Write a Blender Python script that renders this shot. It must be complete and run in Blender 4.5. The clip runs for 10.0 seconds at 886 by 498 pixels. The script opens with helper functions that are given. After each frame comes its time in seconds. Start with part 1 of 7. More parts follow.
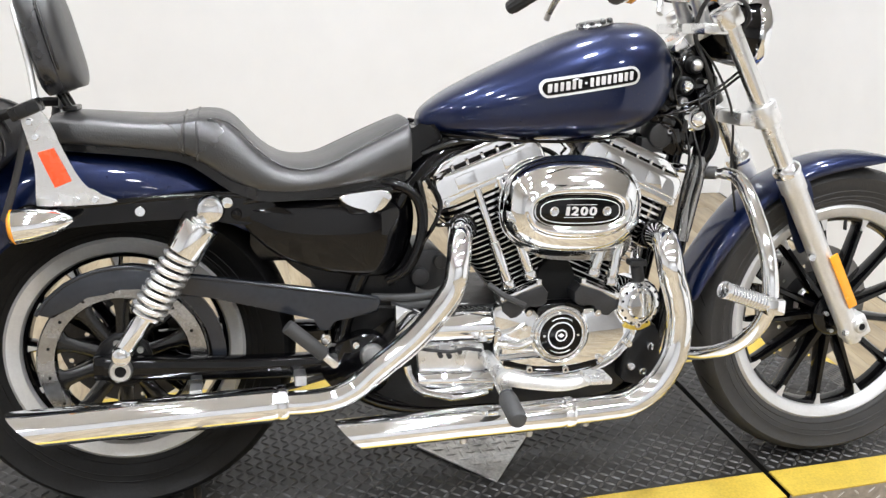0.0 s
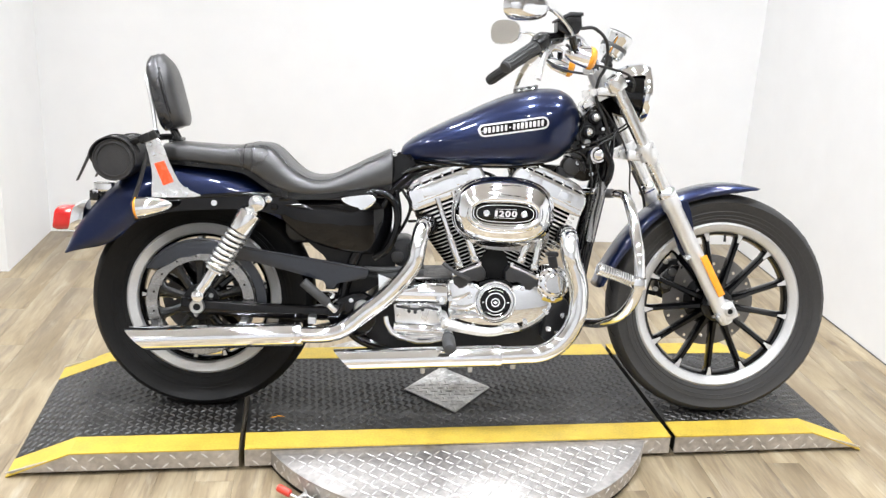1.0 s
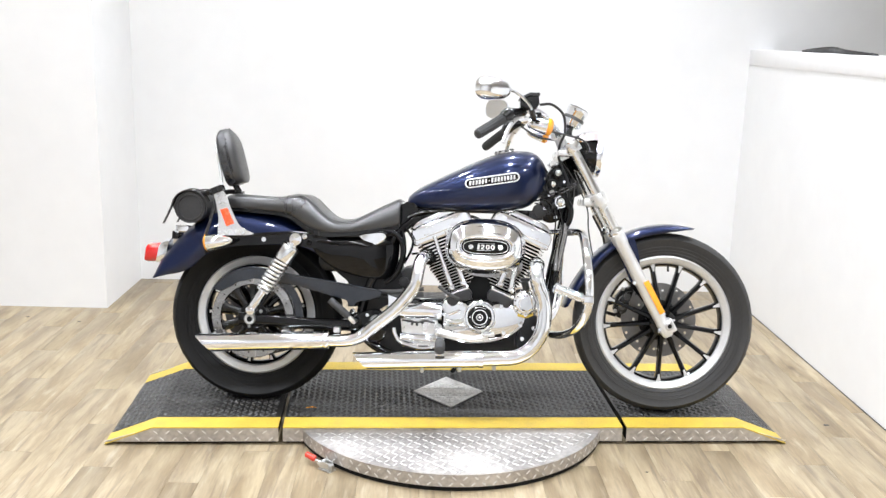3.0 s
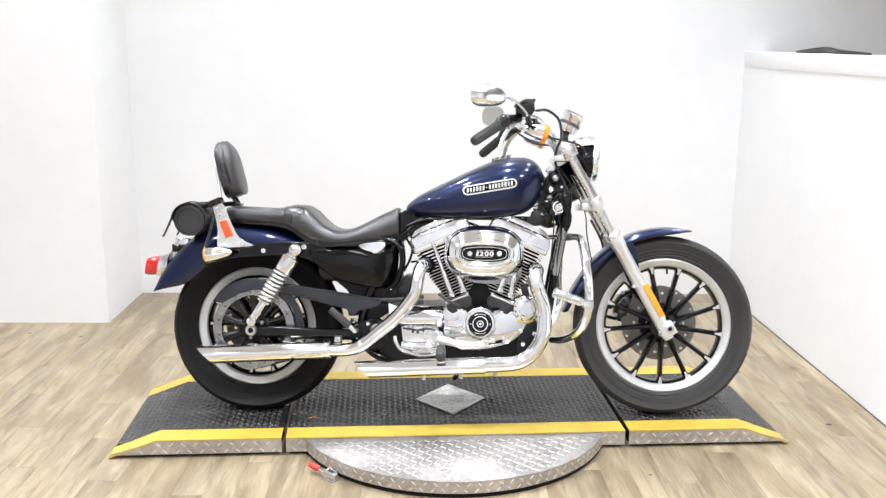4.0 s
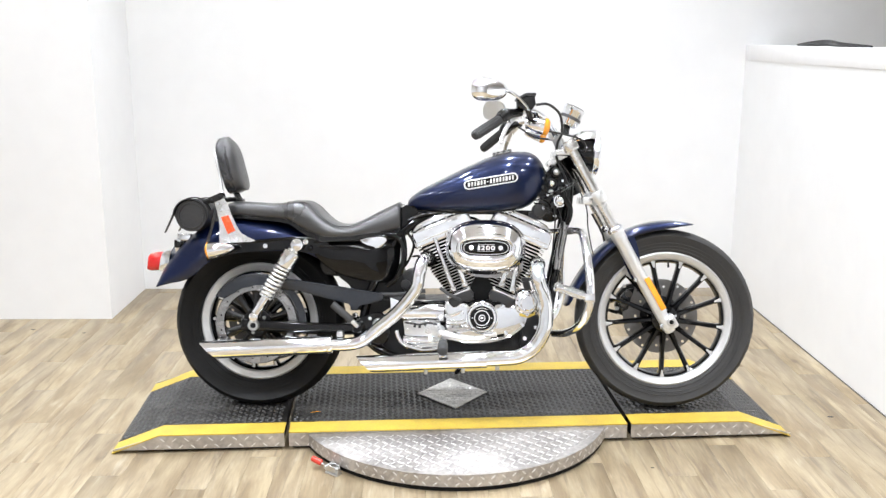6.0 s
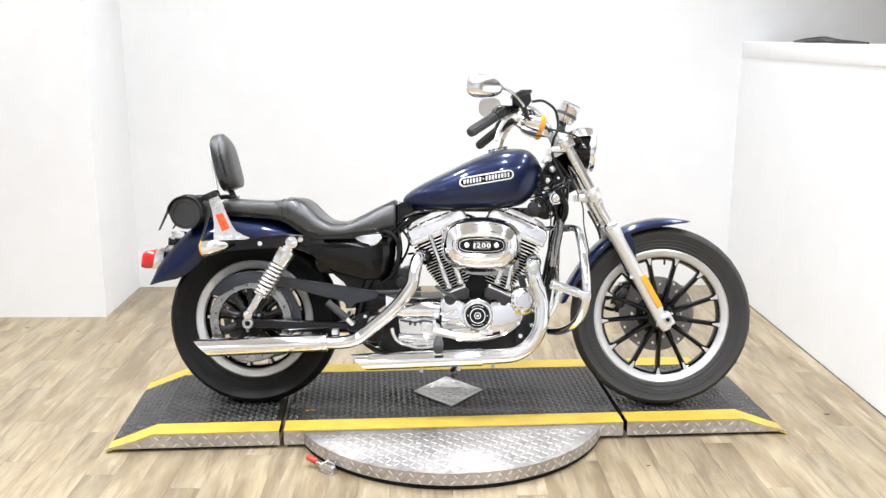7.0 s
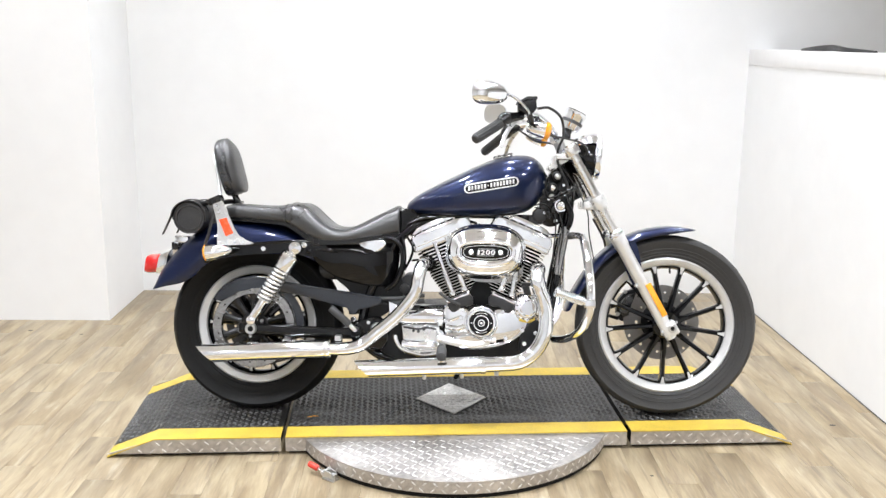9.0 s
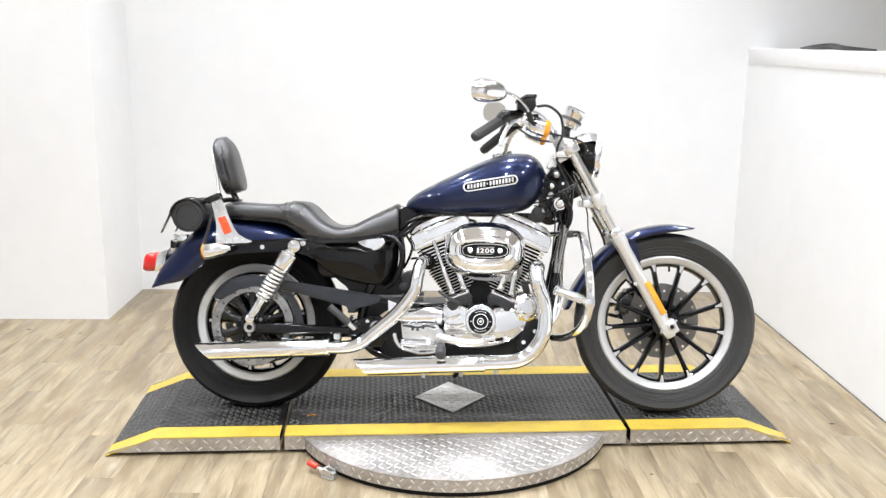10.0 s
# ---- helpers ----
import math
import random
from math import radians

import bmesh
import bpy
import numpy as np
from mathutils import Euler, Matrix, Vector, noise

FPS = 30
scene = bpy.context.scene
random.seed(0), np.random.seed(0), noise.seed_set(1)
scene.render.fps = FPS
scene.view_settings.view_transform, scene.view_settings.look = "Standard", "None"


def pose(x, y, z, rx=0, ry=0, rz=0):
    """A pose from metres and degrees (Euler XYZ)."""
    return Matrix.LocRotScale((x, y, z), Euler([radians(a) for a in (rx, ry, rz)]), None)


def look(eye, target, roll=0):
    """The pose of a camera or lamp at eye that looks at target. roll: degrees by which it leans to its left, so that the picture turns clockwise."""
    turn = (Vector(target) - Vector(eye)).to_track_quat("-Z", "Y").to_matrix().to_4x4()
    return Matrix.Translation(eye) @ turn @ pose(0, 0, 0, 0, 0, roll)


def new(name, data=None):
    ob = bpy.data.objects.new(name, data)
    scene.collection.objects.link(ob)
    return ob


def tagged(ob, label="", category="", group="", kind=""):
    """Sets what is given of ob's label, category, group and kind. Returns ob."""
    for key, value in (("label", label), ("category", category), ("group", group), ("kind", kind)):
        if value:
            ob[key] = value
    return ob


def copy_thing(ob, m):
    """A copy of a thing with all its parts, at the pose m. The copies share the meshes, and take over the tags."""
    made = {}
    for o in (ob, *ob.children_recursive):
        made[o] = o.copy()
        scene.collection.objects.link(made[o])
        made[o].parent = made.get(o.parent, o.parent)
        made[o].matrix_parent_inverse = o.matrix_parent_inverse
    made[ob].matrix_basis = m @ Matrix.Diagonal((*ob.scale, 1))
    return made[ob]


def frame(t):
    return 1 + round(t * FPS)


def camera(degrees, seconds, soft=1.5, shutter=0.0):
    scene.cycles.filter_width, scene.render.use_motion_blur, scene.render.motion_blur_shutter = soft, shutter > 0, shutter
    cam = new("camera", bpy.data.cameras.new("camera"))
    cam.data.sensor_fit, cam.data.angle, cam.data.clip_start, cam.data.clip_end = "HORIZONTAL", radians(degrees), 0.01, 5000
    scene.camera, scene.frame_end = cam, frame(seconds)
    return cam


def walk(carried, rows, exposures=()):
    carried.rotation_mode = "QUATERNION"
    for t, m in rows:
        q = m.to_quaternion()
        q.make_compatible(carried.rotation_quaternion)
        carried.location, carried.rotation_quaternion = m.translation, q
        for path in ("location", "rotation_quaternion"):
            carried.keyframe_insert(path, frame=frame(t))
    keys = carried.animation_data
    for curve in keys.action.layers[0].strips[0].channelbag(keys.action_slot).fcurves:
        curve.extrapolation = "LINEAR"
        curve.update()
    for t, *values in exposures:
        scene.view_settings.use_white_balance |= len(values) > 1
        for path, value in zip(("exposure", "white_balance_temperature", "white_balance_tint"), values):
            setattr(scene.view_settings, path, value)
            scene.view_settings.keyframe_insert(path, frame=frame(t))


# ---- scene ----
# ---------------------------------------------------------------- camera
cam = camera(51.0, 10.0, soft=1.4)
PATH = [
    (0, (-0.686, -1.679, 1.287), (-0.097, 0.072, 0.522), 4.3),
    (0.5, (-0.628, -2.164, 1.358), (-0.137, -0.338, 0.705), -0.7),
    (1, (-0.481, -2.615, 1.38), (-0.172, -0.735, 0.771), 3.1),
    (1.5, (-0.449, -2.986, 1.397), (-0.203, -1.058, 0.928), 3.5),
    (2, (-0.402, -3.255, 1.43), (-0.161, -1.321, 0.982), 1.6),
    (2.5, (-0.312, -3.382, 1.438), (-0.15, -1.442, 0.98), 2.4),
    (4, (-0.293, -3.42, 1.437), (-0.153, -1.473, 1.002), 0.5),
    (4.5, (-0.288, -3.42, 1.434), (-0.135, -1.475, 0.995), 0.1),
    (5, (-0.29, -3.428, 1.44), (-0.147, -1.481, 1.007), 0.3),
    (5.5, (-0.29, -3.429, 1.437), (-0.158, -1.482, 0.999), 0.2),
    (7, (-0.285, -3.414, 1.43), (-0.143, -1.47, 0.981), 0.2),
    (7.5, (-0.281, -3.407, 1.43), (-0.152, -1.461, 0.99), 0.2),
    (8, (-0.282, -3.407, 1.435), (-0.154, -1.46, 0.997), 0.2),
    (8.5, (-0.277, -3.405, 1.436), (-0.149, -1.459, 0.995), 0.5),
    (9, (-0.28, -3.398, 1.435), (-0.149, -1.451, 0.995), 0.6),
    (9.5, (-0.28, -3.392, 1.43), (-0.147, -1.446, 0.988), 0.4),
    (10, (-0.28, -3.395, 1.428), (-0.147, -1.448, 0.988), 0.6),
]
walk(cam, [(t, look(eye, target, roll)) for t, eye, target, roll in PATH],
     [(0.0, 0.09, 6600, 10), (1.0, 0.23, 6520, 10), (2.5, 0.27, 6460, 10), (3.6, 0.26, 6440, 10), (5.7, 0.26, 6440, 10), (6.8, 0.27, 6480, 10), (8.5, 0.24, 6500, 10), (10.0, 0.24, 6500, 10)])

# ---------------------------------------------------------------- light
scene.view_settings.exposure = 0.0
world = bpy.data.worlds.new("world")
scene.world = world
world.use_nodes = True
world.node_tree.nodes["Background"].inputs[0].default_value = (0.9, 0.95, 1.0, 1)
world.node_tree.nodes["Background"].inputs[1].default_value = 0.05

LAMP_WATTS = 14.0
CEILING = 3.1
LAMPS = [(x, y) for y in (-4.7, -3.3, -1.9, -0.5, 0.9) for x in (-2.5, -1.1, 0.2, 1.35)]


# ---------------------------------------------------------------- materials
def nodes_of(name):
    m = bpy.data.materials.new(name)
    m.use_nodes = True
    t = m.node_tree
    return m, t, t.nodes["Principled BSDF"]


def material(name, colour, rough=0.5, metal=0.0, vary=0.15, scale=12.0, bump=0.0, bump_scale=120.0, coat=0.0,
             rough_vary=0.08, stretch=(1, 1, 1), spread=0.0, specular=0.5):
    """A surface with colour and gloss that vary at two scales, fine relief, and a spread between objects."""
    m, t, b = nodes_of(name)
    n, l = t.nodes, t.links
    co = n.new("ShaderNodeTexCoord")
    mp = n.new("ShaderNodeMapping")
    mp.inputs["Scale"].default_value = stretch
    l.new(co.outputs["Object"], mp.inputs["Vector"])
    big, small = n.new("ShaderNodeTexNoise"), n.new("ShaderNodeTexNoise")
    for k, s in ((big, scale), (small, scale * 9)):
        k.inputs["Scale"].default_value = s
        k.inputs["Detail"].default_value = 5
        l.new(mp.outputs[0], k.inputs["Vector"])
    add = n.new("ShaderNodeMath")
    add.operation = "ADD"
    l.new(big.outputs["Fac"], add.inputs[0])
    l.new(small.outputs["Fac"], add.inputs[1])
    val = n.new("ShaderNodeMapRange")
    val.inputs["From Min"].default_value, val.inputs["From Max"].default_value = 0.6, 1.4
    val.inputs["To Min"].default_value, val.inputs["To Max"].default_value = 1 - vary, 1 + vary
    l.new(add.outputs[0], val.inputs["Value"])
    factor = val.outputs[0]
    if spread:
        info, rng, mul = n.new("ShaderNodeObjectInfo"), n.new("ShaderNodeMapRange"), n.new("ShaderNodeMath")
        rng.inputs["To Min"].default_value, rng.inputs["To Max"].default_value = 1 - spread, 1 + spread
        mul.operation = "MULTIPLY"
        l.new(info.outputs["Random"], rng.inputs["Value"])
        l.new(rng.outputs[0], mul.inputs[0])
        l.new(factor, mul.inputs[1])
        factor = mul.outputs[0]
    mix = n.new("ShaderNodeVectorMath")
    mix.operation = "SCALE"
    mix.inputs[0].default_value = colour
    l.new(factor, mix.inputs["Scale"])
    l.new(mix.outputs[0], b.inputs["Base Color"])
    rg = n.new("ShaderNodeMapRange")
    rg.inputs["From Min"].default_value, rg.inputs["From Max"].default_value = 0.3, 0.7
    rg.inputs["To Min"].default_value, rg.inputs["To Max"].default_value = max(0.01, rough - rough_vary), min(1, rough + rough_vary)
    l.new(big.outputs["Fac"], rg.inputs["Value"])
    l.new(rg.outputs[0], b.inputs["Roughness"])
    b.inputs["Metallic"].default_value = metal
    b.inputs["Coat Weight"].default_value = coat
    b.inputs["Coat Roughness"].default_value = 0.03
    b.inputs["Specular IOR Level"].default_value = specular
    if bump:
        tex, bp = n.new("ShaderNodeTexNoise"), n.new("ShaderNodeBump")
        tex.inputs["Scale"].default_value = bump_scale
        tex.inputs["Detail"].default_value = 4
        l.new(mp.outputs[0], tex.inputs["Vector"])
        bp.inputs["Strength"].default_value = bump
        bp.inputs["Distance"].default_value = 0.002
        l.new(tex.outputs["Fac"], bp.inputs["Height"])
        l.new(bp.outputs[0], b.inputs["Normal"])
    return m


CHROME = material("chrome", (0.90, 0.92, 0.95), 0.05, 1, 0.04, 8, rough_vary=0.03, bump=0.035, bump_scale=24)
ALU = material("polished_aluminium", (0.84, 0.84, 0.83), 0.24, 1, 0.08, 14, 0.05, 90)
SPRING = material("bright_spring_steel", (0.86, 0.86, 0.85), 0.2, 0.8, 0.06, 20, 0.03, 120)
FORGED = material("satin_forged_alloy", (0.80, 0.80, 0.79), 0.3, 0.75, 0.08, 20, 0.06, 140)
SATIN = material("cast_aluminium", (0.62, 0.62, 0.61), 0.4, 1, 0.1, 20, 0.1, 160)
RIM = material("machined_rim", (0.62, 0.62, 0.615), 0.36, 0.45, 0.08, 20, 0.05, 200)
SLIDER = material("fork_slider_alloy", (0.76, 0.76, 0.75), 0.36, 0.6, 0.08, 22, 0.06, 160)
BLACK = material("black_gloss_paint", (0.0020, 0.0020, 0.0024), 0.035, 0, 0.2, 10, 0.035, 14, rough_vary=0.02, specular=0.36)
WRINKLE = material("black_wrinkle_paint", (0.007, 0.007, 0.0073), 0.4, 0, 0.3, 30, 0.3, 300, specular=0.3)
DARK = material("dark_grey_casting", (0.028, 0.028, 0.029), 0.42, 0.2, 0.25, 30, 0.2, 220)
PLASTIC = material("black_plastic", (0.006, 0.006, 0.0063), 0.22, 0, 0.2, 25, 0.10, 120, specular=0.5)
# Gloss black of the belt guards, with a bluish reflection mixed into the colour.
SHEENBLACK = material("black_paint_with_bluish_sheen", (0.017, 0.020, 0.026), 0.16, 0, 0.2, 12, 0.03, 200, specular=0.6)
GREYSTEEL = material("mottled_grey_steel", (0.36, 0.36, 0.36), 0.24, 1, 0.35, 26, 0.08, 160)
DARKSTEEL = material("dark_steel", (0.10, 0.10, 0.10), 0.4, 0.7, 0.2, 30, 0.08, 160)
RUBBER = material("black_rubber", (0.016, 0.0155, 0.015), 0.5, 0, 0.2, 30, 0.2, 240)
TYRE = material("tyre_rubber", (0.0068, 0.0066, 0.0064), 0.55, 0, 0.3, 14, 0.2, 180, specular=0.21)
OLDTYRE = material("worn_tyre_rubber", (0.034, 0.033, 0.032), 0.55, 0, 0.2, 14, 0.2, 180, specular=0.4)
GRIP = material("grey_rubber", (0.045, 0.045, 0.045), 0.6, 0, 0.2, 30, 0.3, 260)
LEATHER = material("black_leather", (0.022, 0.0215, 0.0215), 0.33, 0, 0.22, 5, 0.25, 330, rough_vary=0.08, specular=1.0)
VINYL = material("glossy_black_leather", (0.018, 0.018, 0.020), 0.28, 0, 0.15, 10, 0.5, 42, rough_vary=0.06, specular=0.9)
BAG = material("black_bag_leather", (0.024, 0.023, 0.023), 0.5, 0, 0.25, 14, 0.35, 240)
BLUE = material("navy_metallic_paint", (0.0016, 0.0085, 0.046), 0.32, 0.65, 0.035, 260, coat=0.8, rough_vary=0.05, specular=0.4)
ORANGE = material("amber_lens", (0.95, 0.37, 0.02), 0.2, 0, 0.08, 60, 0.1, 500, coat=0.6)
RED = material("red_lens", (0.60, 0.014, 0.012), 0.18, 0, 0.1, 60, 0.1, 500, coat=0.8)
RED_REFLECTOR = material("red_reflector", (0.95, 0.09, 0.02), 0.25, 0, 0.08, 80, 0.15, 600, coat=0.5)
REDGRIP = material("red_vinyl_grip", (0.62, 0.05, 0.03), 0.35, 0, 0.12, 30)
MIRROR = material("mirror_glass", (0.9, 0.9, 0.9), 0.02, 1, 0.01, 5, rough_vary=0.0)
LENSGLASS = material("headlamp_glass", (0.8, 0.82, 0.85), 0.08, 0.6, 0.05, 30, 0.1, 90)
WHITE = material("white_wall_paint", (0.86, 0.86, 0.855), 0.6, 0, 0.025, 0.9, 0.05, 130)
TRIM = material("white_trim_paint", (0.84, 0.83, 0.825), 0.4, 0, 0.03, 2, 0.03, 80)
CEILPAINT = material("white_ceiling_paint", (0.80, 0.80, 0.80), 0.7, 0, 0.05, 1.2, 0.05, 120)
GREYWALL = material("pale_wall_paint", (0.84, 0.85, 0.86), 0.65, 0, 0.04, 1.2, 0.05, 120)
FARWALL = material("unseen_wall_grey", (0.72, 0.73, 0.75), 0.65, 0, 0.06, 1.2, 0.05, 120)
MAT = material("black_tread_rubber", (0.017, 0.016, 0.0145), 0.34, 0, 0.5, 5, 0.25, 260, rough_vary=0.1, specular=0.5)
# Worn bar tops, paler than the mat: their highlights are in the colour.
MATBAR = material("worn_highlit_tread_bar_rubber", (0.042, 0.040, 0.037), 0.38, 0, 0.45, 7, 0.15, 260, rough_vary=0.1, specular=0.6)
YELLOW = material("yellow_safety_paint", (0.58, 0.41, 0.058), 0.5, 0, 0.24, 18, 0.1, 160)
TREADPLATE = material("aluminium_tread_plate", (0.50, 0.472, 0.445), 0.47, 0.8, 0.36, 6, 0.08, 160, rough_vary=0.12)
# Lighter variant of the plate: the bars' glints are partly in the colour.
TREADBAR = material("polished_highlit_tread_bar", (0.72, 0.71, 0.69), 0.38, 0.85, 0.2, 30, 0.05, 160)
DULLPLATE = material("worn_tread_plate", (0.56, 0.55, 0.53), 0.42, 0.75, 0.45, 16, 0.1, 160)
# Black for steel parts, and for shade painted into gaps and holes.
GAP = material("black_steel_and_gap_shade", (0.006, 0.006, 0.006), 0.7, 0, 0.2, 20, specular=0.2)
INLAY = material("silver_inlay", (0.78, 0.78, 0.78), 0.35, 0.25, 0.05, 60)
LAMPWHITE = material("lamp_housing", (0.8, 0.8, 0.8), 0.4, 0, 0.02, 5)


def wood_material():
    """Pale greige oak planks: long grain, cloudy bands, knots, and a tone for each plank."""
    m, t, b = nodes_of("pale_oak_plank")
    n, l = t.nodes, t.links
    co, info = n.new("ShaderNodeTexCoord"), n.new("ShaderNodeObjectInfo")
    off = n.new("ShaderNodeVectorMath")
    off.operation = "MULTIPLY_ADD"
    com = n.new("ShaderNodeCombineXYZ")
    for i in range(3):
        l.new(info.outputs["Random"], com.inputs[i])
    off.inputs[1].default_value = (37, 53, 11)
    l.new(com.outputs[0], off.inputs[0])
    l.new(co.outputs["Object"], off.inputs[2])

    def grain(scale, vec, detail=5, distortion=0.0):
        mp, tx = n.new("ShaderNodeMapping"), n.new("ShaderNodeTexNoise")
        mp.inputs["Scale"].default_value = vec
        tx.inputs["Scale"].default_value = scale
        tx.inputs["Detail"].default_value = detail
        tx.inputs["Distortion"].default_value = distortion
        l.new(off.outputs[0], mp.inputs["Vector"])
        l.new(mp.outputs[0], tx.inputs["Vector"])
        return tx.outputs["Fac"]

    def blend(kind, fac, a, c):
        mx = n.new("ShaderNodeMix")
        mx.data_type, mx.blend_type = "RGBA", kind
        for s, v in ((mx.inputs[0], fac), (mx.inputs[6], a), (mx.inputs[7], c)):
            if hasattr(v, "is_linked"):
                l.new(v, s)
            else:
                s.default_value = v
        return mx.outputs[2]

    def ramp(fac, lo, hi):
        r = n.new("ShaderNodeMapRange")
        r.inputs["From Min"].default_value, r.inputs["From Max"].default_value = lo, hi
        l.new(fac, r.inputs["Value"])
        return r.outputs[0]

    c = blend("MIX", ramp(grain(3.4, (3.6, 0.7, 1), 6, 0.7), 0.36, 0.64), (0.245, 0.186, 0.112, 1), (0.385, 0.312, 0.200, 1))
    c = blend("MIX", ramp(grain(7.0, (4.4, 0.42, 1), 6, 0.9), 0.52, 0.74), c, (0.175, 0.132, 0.086, 1))
    c = blend("MIX", ramp(grain(10.0, (3.6, 0.5, 1), 5, 0.6), 0.58, 0.82), c, (0.43, 0.37, 0.265, 1))
    fine = grain(30, (5, 0.5, 1), 6, 0.4)
    c = blend("MULTIPLY", 0.5, c, blend("MIX", ramp(fine, 0.3, 0.7), (0.72, 0.7, 0.68, 1), (1.1, 1.1, 1.1, 1)))
    knot = n.new("ShaderNodeTexVoronoi")
    kmap = n.new("ShaderNodeMapping")
    kmap.inputs["Scale"].default_value = (2.6, 1.5, 0.01)
    l.new(off.outputs[0], kmap.inputs["Vector"])
    l.new(kmap.outputs[0], knot.inputs["Vector"])
    knot.inputs["Scale"].default_value = 1.0
    c = blend("MIX", ramp(knot.outputs["Distance"], 0.06, 0.02), c, (0.15, 0.11, 0.07, 1))
    tone = n.new("ShaderNodeMapRange")
    tone.inputs["To Min"].default_value, tone.inputs["To Max"].default_value = 0.88, 1.06
    l.new(info.outputs["Random"], tone.inputs["Value"])
    sc = n.new("ShaderNodeVectorMath")
    sc.operation = "SCALE"
    l.new(c, sc.inputs[0])
    l.new(tone.outputs[0], sc.inputs["Scale"])
    l.new(sc.outputs[0], b.inputs["Base Color"])
    b.inputs["Roughness"].default_value = 0.36
    bp = n.new("ShaderNodeBump")
    bp.inputs["Strength"].default_value, bp.inputs["Distance"].default_value = 0.12, 0.001
    l.new(fine, bp.inputs["Height"])
    l.new(bp.outputs[0], b.inputs["Normal"])
    return m


WOOD = wood_material()


def glow_material(strength):
    m, t, b = nodes_of("lamp_diffuser")
    b.inputs["Base Color"].default_value = (1, 1, 1, 1)
    b.inputs["Emission Color"].default_value = (1.0, 0.97, 0.92, 1)
    b.inputs["Emission Strength"].default_value = strength
    return m


# ---------------------------------------------------------------- mesh tools
def finish(name, bm, mat, parent=None, label="", m=None, sharp=38):
    bmesh.ops.recalc_face_normals(bm, faces=bm.faces)
    me = bpy.data.meshes.new(name)
    bm.to_mesh(me)
    bm.free()
    for x in (mat if isinstance(mat, (list, tuple)) else (mat,)):
        me.materials.append(x)
    me.shade_smooth()
    me.set_sharp_from_angle(angle=radians(sharp))
    ob = new(name, me)
    if parent:
        ob.parent = parent
    if m is not None:
        ob.matrix_basis = m
    return tagged(ob, label)


def part(name, bm, mat, parent, label="", m=None, sharp=38):
    return finish(name, bm, mat, parent, label, m, sharp)


def again(name, ob, parent, m, label=""):
    """Another object on the same mesh."""
    o = new(name, ob.data)
    o.parent = parent
    o.matrix_basis = m
    return tagged(o, label)


def V(*a):
    return Vector(a)


def spline(pts, n=6):
    """Catmull-Rom through the points."""
    p = [Vector(q) for q in pts]
    p = [2 * p[0] - p[1], *p, 2 * p[-1] - p[-2]]
    out = []
    for i in range(1, len(p) - 2):
        a, b, c, d = p[i - 1:i + 3]
        for k in range(n):
            t = k / n
            out.append(0.5 * (2 * b + (c - a) * t + (2 * a - 5 * b + 4 * c - d) * t * t + (3 * b - a - 3 * c + d) * t ** 3))
    return out + [p[-2]]


def loft(bm, rings, caps=True, closed=False):
    vs = [[bm.verts.new(q) for q in r] for r in rings]
    n = len(vs[0])
    pairs = list(zip(vs, vs[1:])) + ([(vs[-1], vs[0])] if closed else [])
    for a, b in pairs:
        for i in range(n):
            bm.faces.new((a[i], a[(i + 1) % n], b[(i + 1) % n], b[i]))
    if caps and not closed:
        bm.faces.new(vs[0][::-1])
        bm.faces.new(vs[-1])
    return vs


def tube(bm, pts, r, n=12, caps=True, closed=False, flat=1.0):
    """A pipe along the points; r may be one radius or one for each point."""
    p = [Vector(q) for q in pts]
    rs = r if isinstance(r, (list, tuple)) else [r] * len(p)
    rings, up = [], None
    for i, q in enumerate(p):
        a = p[i - 1] if i or closed else p[0]
        b = p[(i + 1) % len(p)] if i < len(p) - 1 or closed else p[-1]
        d = (b - a).normalized()
        if up is None:
            up = d.orthogonal().normalized()
        up = (up - d * up.dot(d)).normalized()
        side = d.cross(up)
        rings.append([q + rs[i] * (math.cos(2 * math.pi * k / n) * up + flat * math.sin(2 * math.pi * k / n) * side) for k in range(n)])
    loft(bm, rings, caps, closed)


def rod(bm, a, b, r, n=14, r2=None, edge=0.0):
    """A straight round bar, with softened ends if edge is given."""
    a, b = Vector(a), Vector(b)
    r2 = r if r2 is None else r2
    d = (b - a).normalized()
    if edge:
        tube(bm, [a, a + d * edge * 0.3, a + d * edge, b - d * edge, b - d * edge * 0.3, b], [r - edge, r - edge * 0.3, r, r2, r2 - edge * 0.3, r2 - edge], n)
    else:
        tube(bm, [a, b], [r, r2], n)


def axis(centre, way):
    """A pose whose z runs along way."""
    return Matrix.Translation(centre) @ Vector(way).to_track_quat("Z", "Y").to_matrix().to_4x4()


def lathe(bm, profile, m, n=32, closed=False):
    """Turns (radius, height) round the z of m."""
    rings = [[m @ V(r * math.cos(2 * math.pi * k / n), r * math.sin(2 * math.pi * k / n), h) for k in range(n)] for r, h in profile]
    loft(bm, rings, not closed, closed)


def bevel_all(bm, geom, width, seg=2):
    if width:
        bmesh.ops.bevel(bm, geom=geom, offset=width, segments=seg, profile=0.6, affect="EDGES", clamp_overlap=True)


